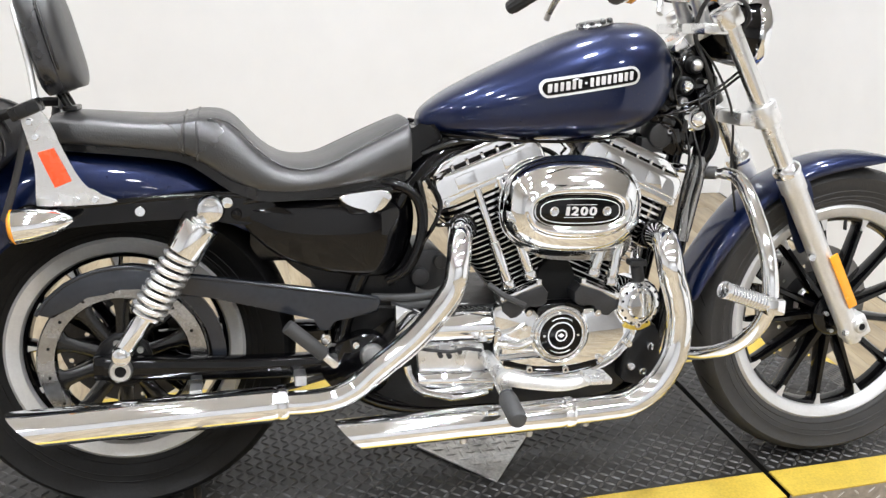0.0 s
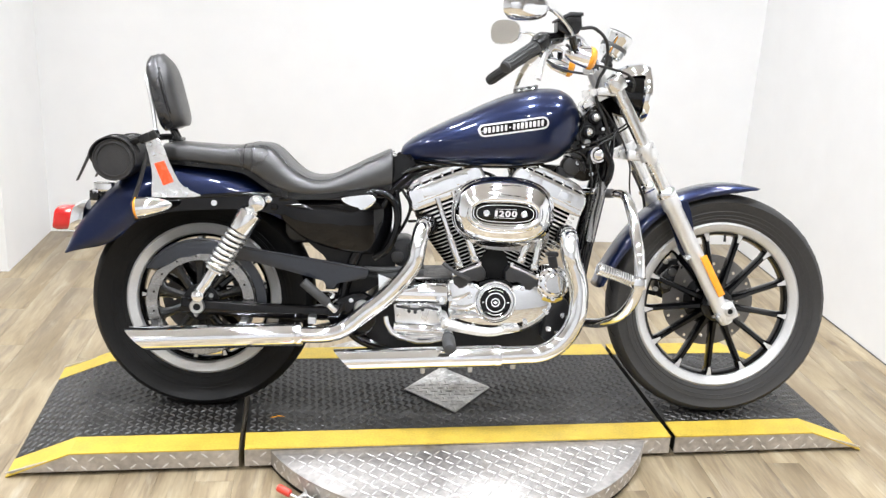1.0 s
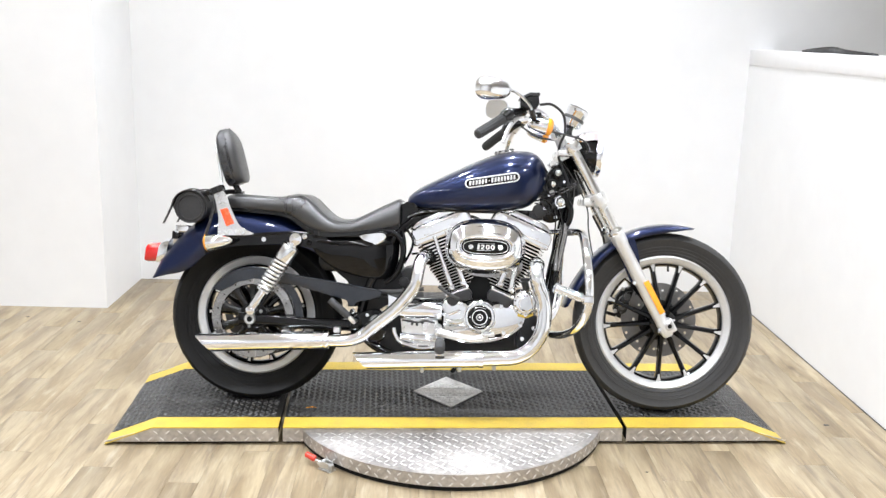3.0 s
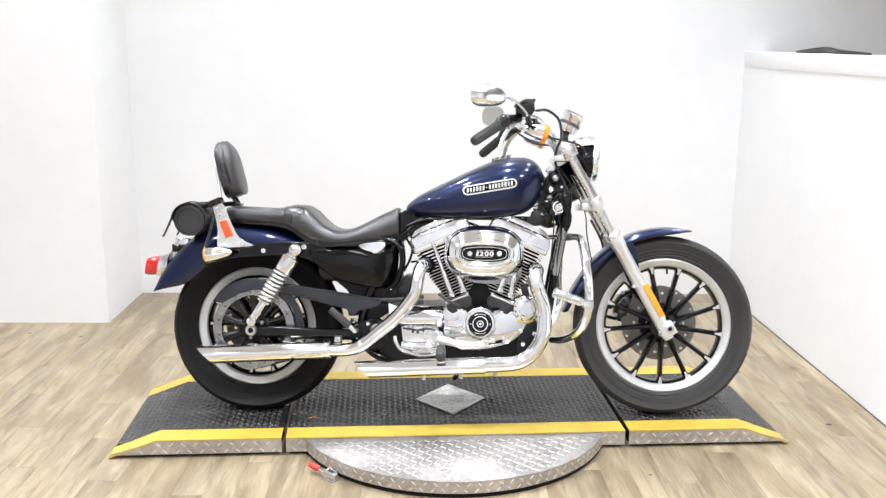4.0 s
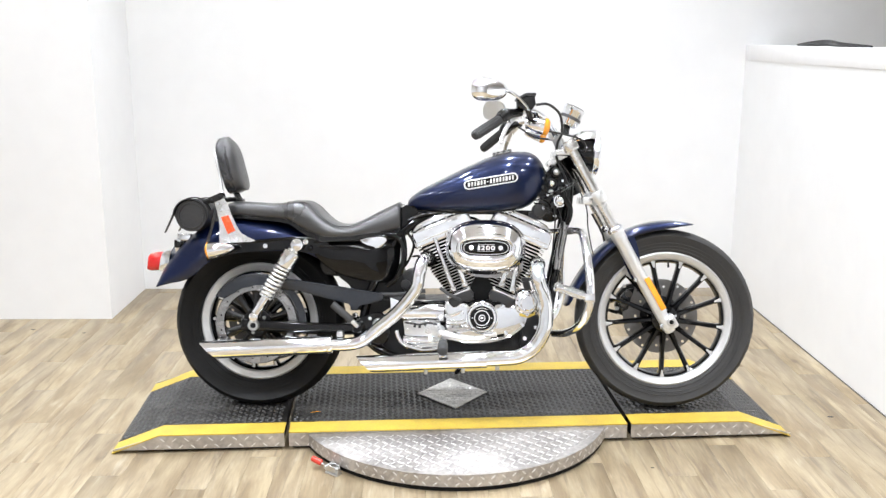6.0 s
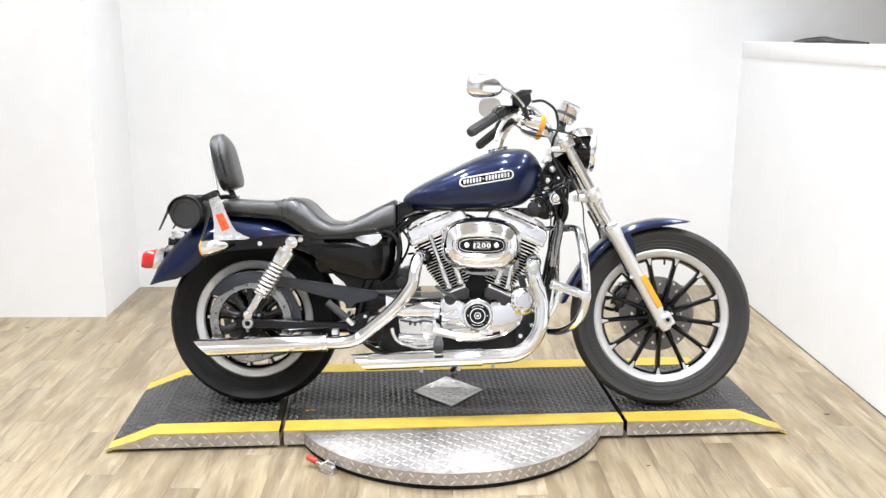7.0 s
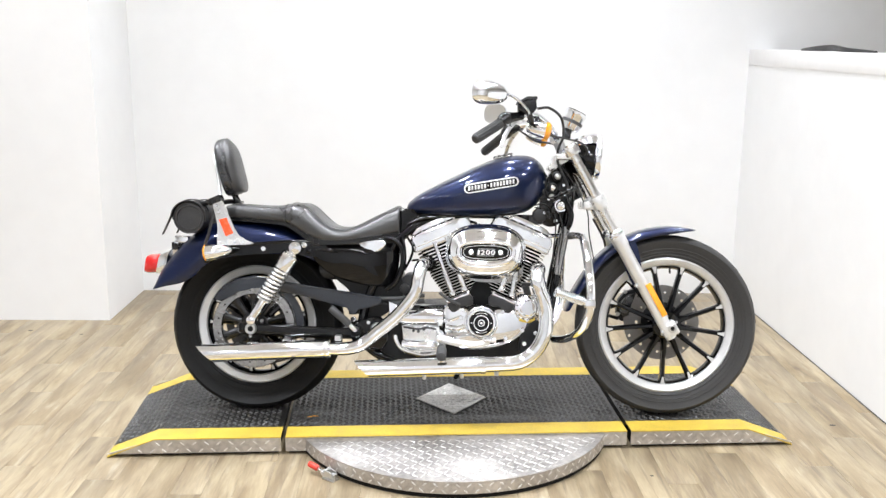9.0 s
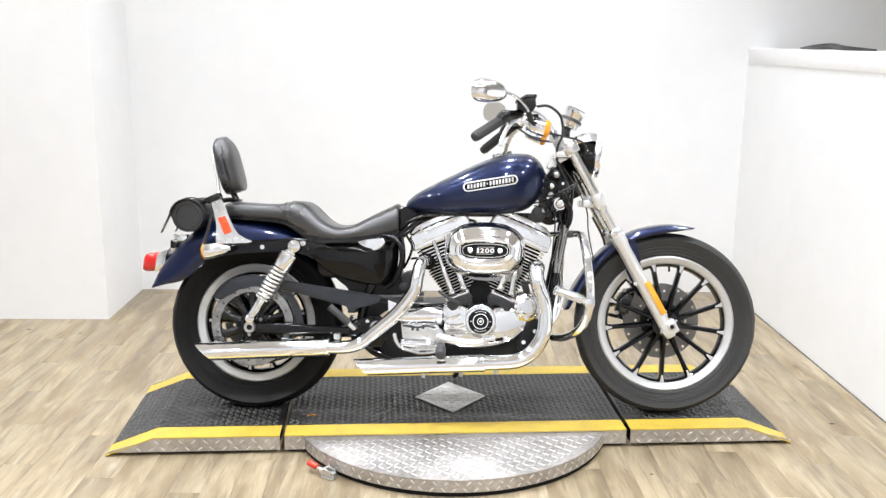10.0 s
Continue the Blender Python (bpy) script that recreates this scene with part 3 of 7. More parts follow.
# ---- wheels
def wheel(name, x, z, tyre_r, tyre_w, rim_w, rim_out, rim_in, hub_r, turn, label, tyre_mat, tyre_label):
    at = pose(x, 0, z)
    Y = axis((0, 0, 0), (0, -1, 0))
    b = bmesh.new()
    w = rim_w
    # the rim: bright lips on both sides, with a black well between
    lathe(b, [(rim_out, w), (rim_out - 0.006, w + 0.005), (rim_in + 0.004, w - 0.002), (rim_in, w - 0.008), (rim_in - 0.002, 0.012), (rim_in - 0.002, -0.012),
              (rim_in, -w + 0.008), (rim_in + 0.004, -w + 0.002), (rim_out - 0.006, -w - 0.005), (rim_out, -w), (rim_out - 0.012, -w + 0.012), (rim_out - 0.012, w - 0.012)], Y, 72, True)
    rim = part(name, b, RIM, bike, label, at)
    b = bmesh.new()
    lathe(b, [(rim_in - 0.0012, w - 0.010), (rim_in - 0.0025, -w + 0.010), (rim_in - 0.008, -w + 0.013), (rim_in - 0.013, 0), (rim_in - 0.008, w - 0.013)], Y, 72, True)
    part("rim_well", b, BLACK, rim, "black painted inner rim")
    b = bmesh.new()
    h = tyre_w / 2
    prof, k = [], 26
    depth = tyre_r - rim_out
    side = [(rim_out - 0.004, w - 0.004), (rim_out + 0.004, w + 0.004), (rim_out + 0.010, w + 0.006), (rim_out + 0.012, w + 0.0045)]
    for i in range(k + 1):
        a = math.radians(-62 + 124 * i / k)
        prof.append((tyre_r - depth * 0.62 + depth * 0.62 * math.cos(a) ** 0.75, h * math.sin(a) / math.sin(math.radians(62)) if abs(a) < 3 else 0))
    prof = [(r, -hh) for r, hh in side] + prof + [(r, hh) for r, hh in side[::-1]]
    lathe(b, prof, Y, 96, True)
    tyre = part("tyre", b, tyre_mat, rim, tyre_label)
    for rr, hh in ((rim_out + 0.022, 0.0), (rim_out + 0.034, 0.0)):
        sa = math.acos(max(0.0, min(1.0, (rr - (tyre_r - depth * 0.62)) / (depth * 0.62))) ** (1 / 0.75)) if rr > tyre_r - depth * 0.62 else math.radians(62)
        hh = h * math.sin(min(sa, math.radians(62))) / math.sin(math.radians(62))
        for s in (1, -1):
            ring = bmesh.new()
            tube(ring, [Y @ V(rr * math.cos(2 * math.pi * k / 72), rr * math.sin(2 * math.pi * k / 72), s * hh) for k in range(72)], 0.0011, 5, True, True)
            part("sidewall_rib", ring, tyre_mat, tyre)
    # tread sipes on the shoulders: thin black strips that paint the grooves' shade
    b = bmesh.new()
    for i in range(30):
        a0 = 2 * math.pi * i / 30
        for s in (1, -1):
            q = []
            for t in range(7):
                u = t / 6
                hh = s * h * (0.12 + 0.66 * u)
                sa = math.asin(min(1, abs(hh) / h * math.sin(math.radians(62))))
                r = tyre_r - depth * 0.62 + depth * 0.62 * math.cos(sa) ** 0.75
                a = a0 + 0.13 * u + (0.105 if s < 0 else 0)
                q.append(Y @ V((r - 0.0014) * math.cos(a), (r - 0.0014) * math.sin(a), hh))
            tube(b, q, [0.0006, 0.002, 0.0022, 0.0022, 0.0022, 0.0018, 0.0006], 4)
    tagged(part("tread_groove_shade", b, GAP, tyre), kind="stuff")
    # hub and spokes
    b = bmesh.new()
    lathe(b, [(hub_r, 0.03), (hub_r - 0.006, 0.038), (hub_r * 0.62, 0.042), (hub_r * 0.55, 0.052), (0.02, 0.054), (0.02, -0.054), (hub_r * 0.55, -0.052), (hub_r * 0.62, -0.042),
              (hub_r - 0.006, -0.038), (hub_r, -0.03)], Y, 40)
    part("hub", b, BLACK, rim, "black hub")
    b = bmesh.new()
    rings = []
    for r, hw, d in ((hub_r * 0.8, 0.0135, 0.026), (hub_r + 0.012, 0.0105, 0.023), ((hub_r + rim_in) / 2, 0.0085, 0.019), (rim_in - 0.026, 0.0088, 0.0175), (rim_in - 0.008, 0.0125, 0.018), (rim_in - 0.001, 0.02, 0.018)):
        rings.append([V(r, -d, -hw * 0.5), V(r, -d * 0.55, -hw), V(r, d * 0.55, -hw), V(r, d, -hw * 0.5), V(r, d, hw * 0.5), V(r, d * 0.55, hw), V(r, -d * 0.55, hw), V(r, -d, hw * 0.5)])
    loft(b, rings)
    first = part("spoke", b, BLACK, rim, "black cast spoke", pose(0, 0, 0, 0, -turn, 0), sharp=50)
    b = bmesh.new()
    for s in (-1,):
        prism(b, [(rim_in - 0.026, -0.003), (rim_in - 0.012, -0.0045), (rim_in + 0.001, -0.010), (rim_in + 0.001, 0.010), (rim_in - 0.012, 0.0045), (rim_in - 0.026, 0.003)], s * 0.0172, s * 0.0205, 0.0008, 1)
    tip = part("spoke_tip", b, RIM, rim, "bright machined spoke end", pose(0, 0, 0, 0, -turn, 0))
    for i in range(1, 13):
        m = pose(0, 0, 0, 0, -turn + 360 / 13 * i, 0)
        again("spoke", first, rim, m, "black cast spoke")
        again("spoke_tip", tip, rim, m, "bright machined spoke end")
    return rim


front = wheel("front_wheel", 0.768, 0.3385, 0.3360, 0.100, 0.030, 0.2525, 0.2225, 0.052, 74.7, "silver-rimmed front wheel with thirteen black spokes", OLDTYRE, "dusty dark grey treaded tyre")
rear = wheel("rear_wheel", -0.760, 0.3165, 0.3215, 0.142, 0.036, 0.2220, 0.1900, 0.058, 150.6, "silver-rimmed rear wheel with thirteen black spokes", TYRE, "black treaded tyre")

# valve stem on the front rim
bm = bmesh.new()
rod(bm, (0.012, -0.012, 0.222), (0.012, -0.014, 0.192), 0.004, 8)
part("valve_stem", bm, RUBBER, front, "black rubber valve stem")


def disc_plate(parent, r0, r1, y, t, holes, mat, name, label):
    """A brake disc, drilled right through."""
    b = bmesh.new()
    edges = []

    def circle(cx, cz, r, n):
        vs = [b.verts.new((cx + r * math.cos(2 * math.pi * k / n), y, cz + r * math.sin(2 * math.pi * k / n))) for k in range(n)]
        edges.extend(b.edges.new((vs[k], vs[(k + 1) % n])) for k in range(n))

    circle(0, 0, r1, 64)
    circle(0, 0, r0, 40)
    for k in range(holes):
        a = 2 * math.pi * k / holes
        r = r0 + (r1 - r0) * (0.25, 0.55, 0.82)[k % 3]
        circle(r * math.cos(a), r * math.sin(a), 0.0052, 8)
    bmesh.ops.triangle_fill(b, use_beauty=True, use_dissolve=False, edges=edges)
    bad = []
    for f in b.faces:
        c = f.calc_center_median()
        if math.hypot(c.x, c.z) < r0:
            bad.append(f)
        else:
            for k in range(holes):
                a = 2 * math.pi * k / holes
                r = r0 + (r1 - r0) * (0.25, 0.55, 0.82)[k % 3]
                if math.hypot(c.x - r * math.cos(a), c.z - r * math.sin(a)) < 0.0048:
                    bad.append(f)
                    break
    bmesh.ops.delete(b, geom=bad, context="FACES_ONLY")
    got = bmesh.ops.extrude_face_region(b, geom=list(b.faces))
    bmesh.ops.translate(b, vec=(0, t, 0), verts=[v for v in got["geom"] if isinstance(v, bmesh.types.BMVert)])
    return part(name, b, mat, parent, label)


DISC = material("brake_disc_steel", (0.27, 0.26, 0.25), 0.4, 0.7, 0.15, 25, 0.08, 120)
disc_plate(front, 0.078, 0.143, 0.058, 0.005, 30, DISC, "brake_disc", "drilled steel brake disc")
bm = bmesh.new()
lathe(bm, [(0.080, 0.0), (0.080, 0.004), (0.05, 0.014), (0.05, 0.004)], axis((0, 0.066, 0), (0, -1, 0)), 32, True)
part("disc_carrier", bm, WRINKLE, front, "black disc carrier")
for k in range(5):
    a = 2 * math.pi * k / 5 + 0.4
    bolt(front, 0.036 * math.cos(a), -0.05, 0.036 * math.sin(a), 0.006)

bm = bmesh.new()
prism(bm, [(0.598, 0.372), (0.606, 0.420), (0.632, 0.452), (0.668, 0.462), (0.694, 0.448), (0.684, 0.420), (0.664, 0.404), (0.656, 0.372), (0.664, 0.346), (0.640, 0.332), (0.612, 0.342)], 0.072, 0.112, 0.006)
caliper = part("brake_caliper", bm, WRINKLE, bike, "black two-piston front brake caliper")
bm = bmesh.new()
prism(bm, [(0.604, 0.384), (0.612, 0.418), (0.638, 0.444), (0.664, 0.448), (0.656, 0.420), (0.642, 0.398), (0.640, 0.366), (0.618, 0.356)], 0.030, 0.056, 0.005)
part("caliper_half", bm, PLASTIC, caliper, "black inner caliper half")
for x, z in ((0.622, 0.388), (0.640, 0.426)):
    bm = bmesh.new()
    rod(bm, (x, 0.030, z), (x, 0.022, z), 0.0135, 16, edge=0.002)
    part("piston_cap", bm, DARKSTEEL, caliper, "grey piston cap")
for x, z in ((0.604, 0.366), (0.630, 0.452), (0.676, 0.452)):
    bolt(caliper, x, 0.070, z, 0.0075, SATIN, (0, -1, 0), 0.010)
bm = bmesh.new()
box(bm, (0, 0, 0), (0.040, 0.030, 0.016), 0.003, pose(0.590, 0.085, 0.398, 0, -20, 0))
box(bm, (0, 0, 0), (0.034, 0.024, 0.012), 0.003, pose(0.592, 0.085, 0.352, 0, 15, 0))
part("pad_carrier", bm, GAP, caliper, "dark brake pad carrier")
bm = bmesh.new()
tube(bm, spline([(0.612, 0.092, 0.450), (0.585, 0.092, 0.500), (0.560, 0.085, 0.580), (0.545, 0.070, 0.650), (0.500, 0.050, 0.730)], 6), 0.0045, 8)
part("caliper_hose", bm, RUBBER, caliper, "black brake hose")

# rear pulley with its toothed belt, guards and sprocket ring
PY = -0.083
bm = bmesh.new()
lathe(bm, [(0.1195, -0.012), (0.1535, -0.012), (0.1535, 0.008), (0.1505, 0.012), (0.1215, 0.012), (0.1195, 0.009)], axis((0, PY + 0.0, 0), (0, -1, 0)), 72, True)
pulley = part("drive_pulley", bm, GREYSTEEL, rear, "grey steel belt pulley ring")
for k in range(15):
    a = 2 * math.pi * k / 15
    bm = bmesh.new()
    rod(bm, (0.1335 * math.cos(a), PY - 0.0115, 0.1335 * math.sin(a)), (0.1335 * math.cos(a), PY - 0.0130, 0.1335 * math.sin(a)), 0.003, 8)
    part("rivet", bm, GAP, pulley, "dark rivet")
first_arm = None
for k in range(10):
    m = pose(0, 0, 0, 0, 36 * k + 17, 0)
    if first_arm is not None:
        again("pulley_spoke", first_arm, pulley, m, "black pulley spoke")
        continue
    bm = bmesh.new()
    rings = []
    for r, hw in ((0.03, 0.013), (0.055, 0.0125), (0.085, 0.0115), (0.108, 0.014), (0.1215, 0.026)):
        rings.append([V(r, PY - 0.004, -hw * 0.45), V(r, PY + 0.001, -hw), V(r, PY + 0.009, -hw), V(r, PY + 0.009, hw), V(r, PY + 0.001, hw), V(r, PY - 0.004, hw * 0.45)])
    loft(bm, rings)
    first_arm = part("pulley_spoke", bm, PLASTIC, pulley, "black pulley spoke", m)
bm = bmesh.new()
lathe(bm, [(0.052, -0.008), (0.052, 0.008), (0.047, 0.014), (0.034, 0.015), (0.030, 0.020), (0.02, 0.021)], axis((0, PY, 0), (0, -1, 0)), 28)
part("pulley_hub", bm, WRINKLE, pulley, "black pulley hub")
for k in range(5):
    a = 2 * math.pi * k / 5 + 0.62
    bolt(pulley, 0.037 * math.cos(a), PY - 0.014, 0.037 * math.sin(a), 0.0065, SATIN)
belt = bmesh.new()
pts = []
for k in range(25):
    a = math.radians(82 + 196 * k / 24)
    pts.append((-0.758 + 0.150 * math.cos(a), PY + 0.004, 0.3165 + 0.150 * math.sin(a)))
for k in range(13):
    a = math.radians(-82 + 164 * k / 12)
    pts.append((-0.262 + 0.052 * math.cos(a), PY, 0.352 + 0.052 * math.sin(a)))
rings = []
for i, q in enumerate(pts):
    a, c = Vector(pts[i - 1]), Vector(pts[(i + 1) % len(pts)])
    d = (c - a).normalized()
    o = d.cross(V(0, 1, 0))
    q = Vector(q)
    rings.append([q + o * 0.003 + V(0, -0.011, 0), q + o * 0.003 + V(0, 0.011, 0), q - o * 0.003 + V(0, 0.011, 0), q - o * 0.003 + V(0, -0.011, 0)])
loft(belt, rings, False, True)
part("drive_belt", belt, RUBBER, bike, "black toothed drive belt")
# belt teeth near the gearbox
bm = bmesh.new()
for k in range(9):
    a = math.radians(70 - 12 * k)
    box(bm, (0.056, 0, 0), (0.008, 0.024, 0.006), 0.001, pose(-0.262, PY, 0.352) @ pose(0, 0, 0, 0, -math.degrees(a), 0), 1)
part("front_sprocket", bm, WRINKLE, bike, "black toothed front sprocket")

disc_plate(rear, 0.070, 0.146, 0.072, 0.005, 30, DARKSTEEL, "brake_disc", "dark drilled rear brake disc")
bm = bmesh.new()
prism(bm, smooth_outline([(-0.665, 0.275), (-0.655, 0.335), (-0.615, 0.355), (-0.585, 0.315), (-0.60, 0.265), (-0.64, 0.25)], 3), 0.045, 0.115, 0.010)
part("brake_caliper", bm, WRINKLE, bike, "black rear brake caliper")
bm = bmesh.new()
pts = [(-0.758 + r * math.cos(math.radians(a)), 0.3165 + r * math.sin(math.radians(a))) for r, angs in ((0.184, range(-12, 61, 6)), (0.158, range(60, -13, -6))) for a in angs]
prism(bm, pts, -0.098, -0.088, 0.002, 1)
part("lower_belt_guard", bm, SHEENBLACK, bike, "curved black belt guard beside the pulley, bluish sheen in its colour")

# upper belt guard: a long black pressing that widens over the pulley
bm = bmesh.new()
arc = [(-0.758 + r * math.cos(math.radians(q)), 0.318 + r * math.sin(math.radians(q))) for r, q in ((0.176, 146), (0.178, 134), (0.180, 122), (0.181, 112), (0.182, 102), (0.183, 92), (0.185, 82), (0.187, 72))]
low = [(-0.758 + r * math.cos(math.radians(q)), 0.318 + r * math.sin(math.radians(q))) for r, q in ((0.158, 54), (0.150, 66), (0.145, 78), (0.142, 90), (0.141, 102), (0.141, 114), (0.143, 126), (0.148, 142))]
prism(bm, arc + [(-0.640, 0.4825), (-0.51, 0.464), (-0.40, 0.448), (-0.289, 0.4315), (-0.284, 0.424), (-0.290, 0.404), (-0.340, 0.394), (-0.376, 0.393), (-0.378, 0.369), (-0.406, 0.369), (-0.408, 0.397), (-0.51, 0.418), (-0.60, 0.440)] + low, -0.120, -0.097, 0.005, 3)
upper_guard = part("belt_guard", bm, SHEENBLACK, bike, "black belt guard, bluish sheen in its colour")
bm = bmesh.new()
tube(bm, [(x, -0.1175, z - 0.001) for x, z in arc + [(-0.640, 0.4825), (-0.51, 0.464), (-0.40, 0.448), (-0.291, 0.4315)]], 0.0042, 10)
part("guard_lip", bm, SHEENBLACK, upper_guard, "rolled upper edge of the guard")

# ---- swingarm, axle, shocks
for s in (-1, 1):
    bm = bmesh.new()
    path = spline([(-0.79, s * 0.118, 0.312), (-0.70, s * 0.118, 0.309), (-0.54, s * 0.114, 0.302), (-0.40, s * 0.106, 0.300), (-0.30, s * 0.095, 0.304)], 4)
    oblong = [(0.017 * math.copysign(abs(math.cos(w)) ** 0.36, math.cos(w)), 0.0212 * math.copysign(abs(math.sin(w)) ** 0.36, math.sin(w))) for w in (2 * math.pi * k / 20 for k in range(20))]
    rings = [[q + V(0, u, v) for u, v in oblong] for q in path]
    loft(bm, rings)
    part("swingarm", bm, BLACK, bike, "gloss black swingarm")
    bm = bmesh.new()
    a, c = V(-0.756, s * 0.150, 0.348), V(-0.597, s * 0.150, 0.612)
    d = (c - a).normalized()
    rod(bm, a, a + d * 0.11, 0.0172, 20, edge=0.004)
    shock = part("shock_absorber", bm, CHROME, bike, "chrome rear shock absorber")
    bm = bmesh.new()
    rod(bm, a + d * 0.216, a + d * 0.278, 0.0345, 28, edge=0.003)
    rod(bm, a + d * 0.274, a + d * 0.286, 0.0245, 20, edge=0.004)
    rod(bm, a + d * 0.282, a + d * 0.300, 0.019, 18)
    part("top_shroud", bm, CHROME, shock, "chrome upper shroud")
    bm = bmesh.new()
    up = d.orthogonal().normalized()
    sd = d.cross(up)
    turns, L0, L1 = 8.6, 0.09, 0.222
    pts = []
    for k in range(int(turns * 18)):
        u = k / (turns * 18)
        a2 = 2 * math.pi * turns * u
        pts.append(a + d * (L0 + (L1 - L0) * u) + 0.0272 * (math.cos(a2) * up + math.sin(a2) * sd))
    tube(bm, pts, 0.0058, 10)
    part("spring", bm, SPRING, shock, "chrome coil spring")
    bm = bmesh.new()
    rod(bm, a + d * 0.08, a + d * 0.23, 0.016, 14)
    part("damper_body", bm, WRINKLE, shock, "black damper body")
    bm = bmesh.new()
    rod(bm, a + d * 0.084, a + d * 0.092, 0.0315, 20, edge=0.002)
    part("spring_seat", bm, CHROME, shock)
    for e2, nm in ((a, "lower_eye"), (c, "upper_eye")):
        bm = bmesh.new()
        g = 1.0 if e2 is a else 1.36
        lathe(bm, [(0.0185 * g, -0.018), (0.0185 * g, 0.010), (0.016 * g, 0.016), (0.0125 * g, 0.017), (0.0115 * g, 0.022), (0.006, 0.025), (0.0, 0.0255)], axis(e2, (0, s, 0)), 24)
        part(nm, bm, CHROME, shock, "chrome acorn-capped eye")
bm = bmesh.new()
rod(bm, (-0.761, -0.135, 0.314), (-0.761, 0.14, 0.314), 0.011, 16)
lathe(bm, [(0.021, -0.01), (0.021, 0.006), (0.018, 0.010), (0.0105, 0.010), (0.0095, -0.010)], right_axis(-0.761, -0.139, 0.314), 28)
raxle = part("rear_axle", bm, SATIN, bike, "steel rear axle and nut")
# Black plug in the nut: the shade of its hole as colour.
bm = bmesh.new()
rod(bm, (-0.761, -0.138, 0.314), (-0.761, -0.1485, 0.314), 0.0098, 18)
part("axle_hole_shade", bm, GAP, raxle, "black plug standing for the shaded hole in the axle nut")
bm = bmesh.new()
box(bm, (-0.785, -0.118, 0.314), (0.05, 0.026, 0.046), 0.006)
part("axle_adjuster", bm, BLACK, bike)
# frame behind the gearbox, with the pivot cap
bm = bmesh.new()
prism(bm, smooth_outline([(-0.40, 0.290), (-0.385, 0.330), (-0.350, 0.350), (-0.30, 0.362), (-0.262, 0.33), (-0.268, 0.26), (-0.31, 0.235), (-0.37, 0.25)], 4), -0.125, -0.085, 0.008)
part("pivot_plate", bm, BLACK, bike, "black swingarm pivot plate")
bm = bmesh.new()
lathe(bm, [(0.024, -0.01), (0.024, 0.003), (0.020, 0.010), (0.0, 0.0115)], right_axis(-0.301, -0.128, 0.319), 24)
part("pivot_cap", bm, SATIN, bike, "silver pivot cap")
# frame end behind the upper shock eye
for x, z, r in ((-0.568, 0.622, 0.012), (-0.552, 0.600, 0.010)):
    bm = bmesh.new()
    lathe(bm, [(r, -0.012), (r, 0.004), (r * 0.8, 0.009), (0.0, 0.011)], right_axis(x, -0.136, z), 16)
    part("shock_mount", bm, CHROME if r > 0.011 else BLACK, bike, "bolted shock mount")
bolt(bike, -0.389, -0.119, 0.352, 0.0105)
bolt(bike, -0.333, -0.127, 0.342, 0.008)

# ---- rear fender, struts, lights
STATIONS = [(-1.146, 0.446, -1.122, 0.452), (-1.120, 0.515, -1.080, 0.462), (-1.088, 0.565, -1.030, 0.473), (-1.032, 0.628, -0.985, 0.497), (-0.975, 0.672, -0.940, 0.540),
            (-0.895, 0.704, -0.880, 0.566), (-0.80, 0.716, -0.80, 0.58), (-0.70, 0.706, -0.70, 0.586), (-0.60, 0.668, -0.60, 0.586), (-0.53, 0.61, -0.53, 0.56)]
bm = bmesh.new()
rows = smooth_rows(STATIONS, 4)
grid = []
for tx, tz, ex, ez in rows:
    ring = []
    for k in range(25):
        u = -1 + 2 * k / 24
        y = 0.103 * math.copysign(1 - (1 - abs(u)) ** 1.6, u)
        f = (1 - abs(u) ** 2.3) ** 0.62
        ring.append(bm.verts.new((ex + (tx - ex) * f, y, ez + (tz - ez) * f)))
    grid.append(ring)
for a, c in zip(grid, grid[1:]):
    for i in range(24):
        bm.faces.new((a[i], a[i + 1], c[i + 1], c[i]))
rear_fender = part("rear_fender", bm, BLUE, bike, "navy blue metallic rear fender", sharp=60)
md = rear_fender.modifiers.new("thickness", "SOLIDIFY")
md.thickness, md.offset = 0.004, -1
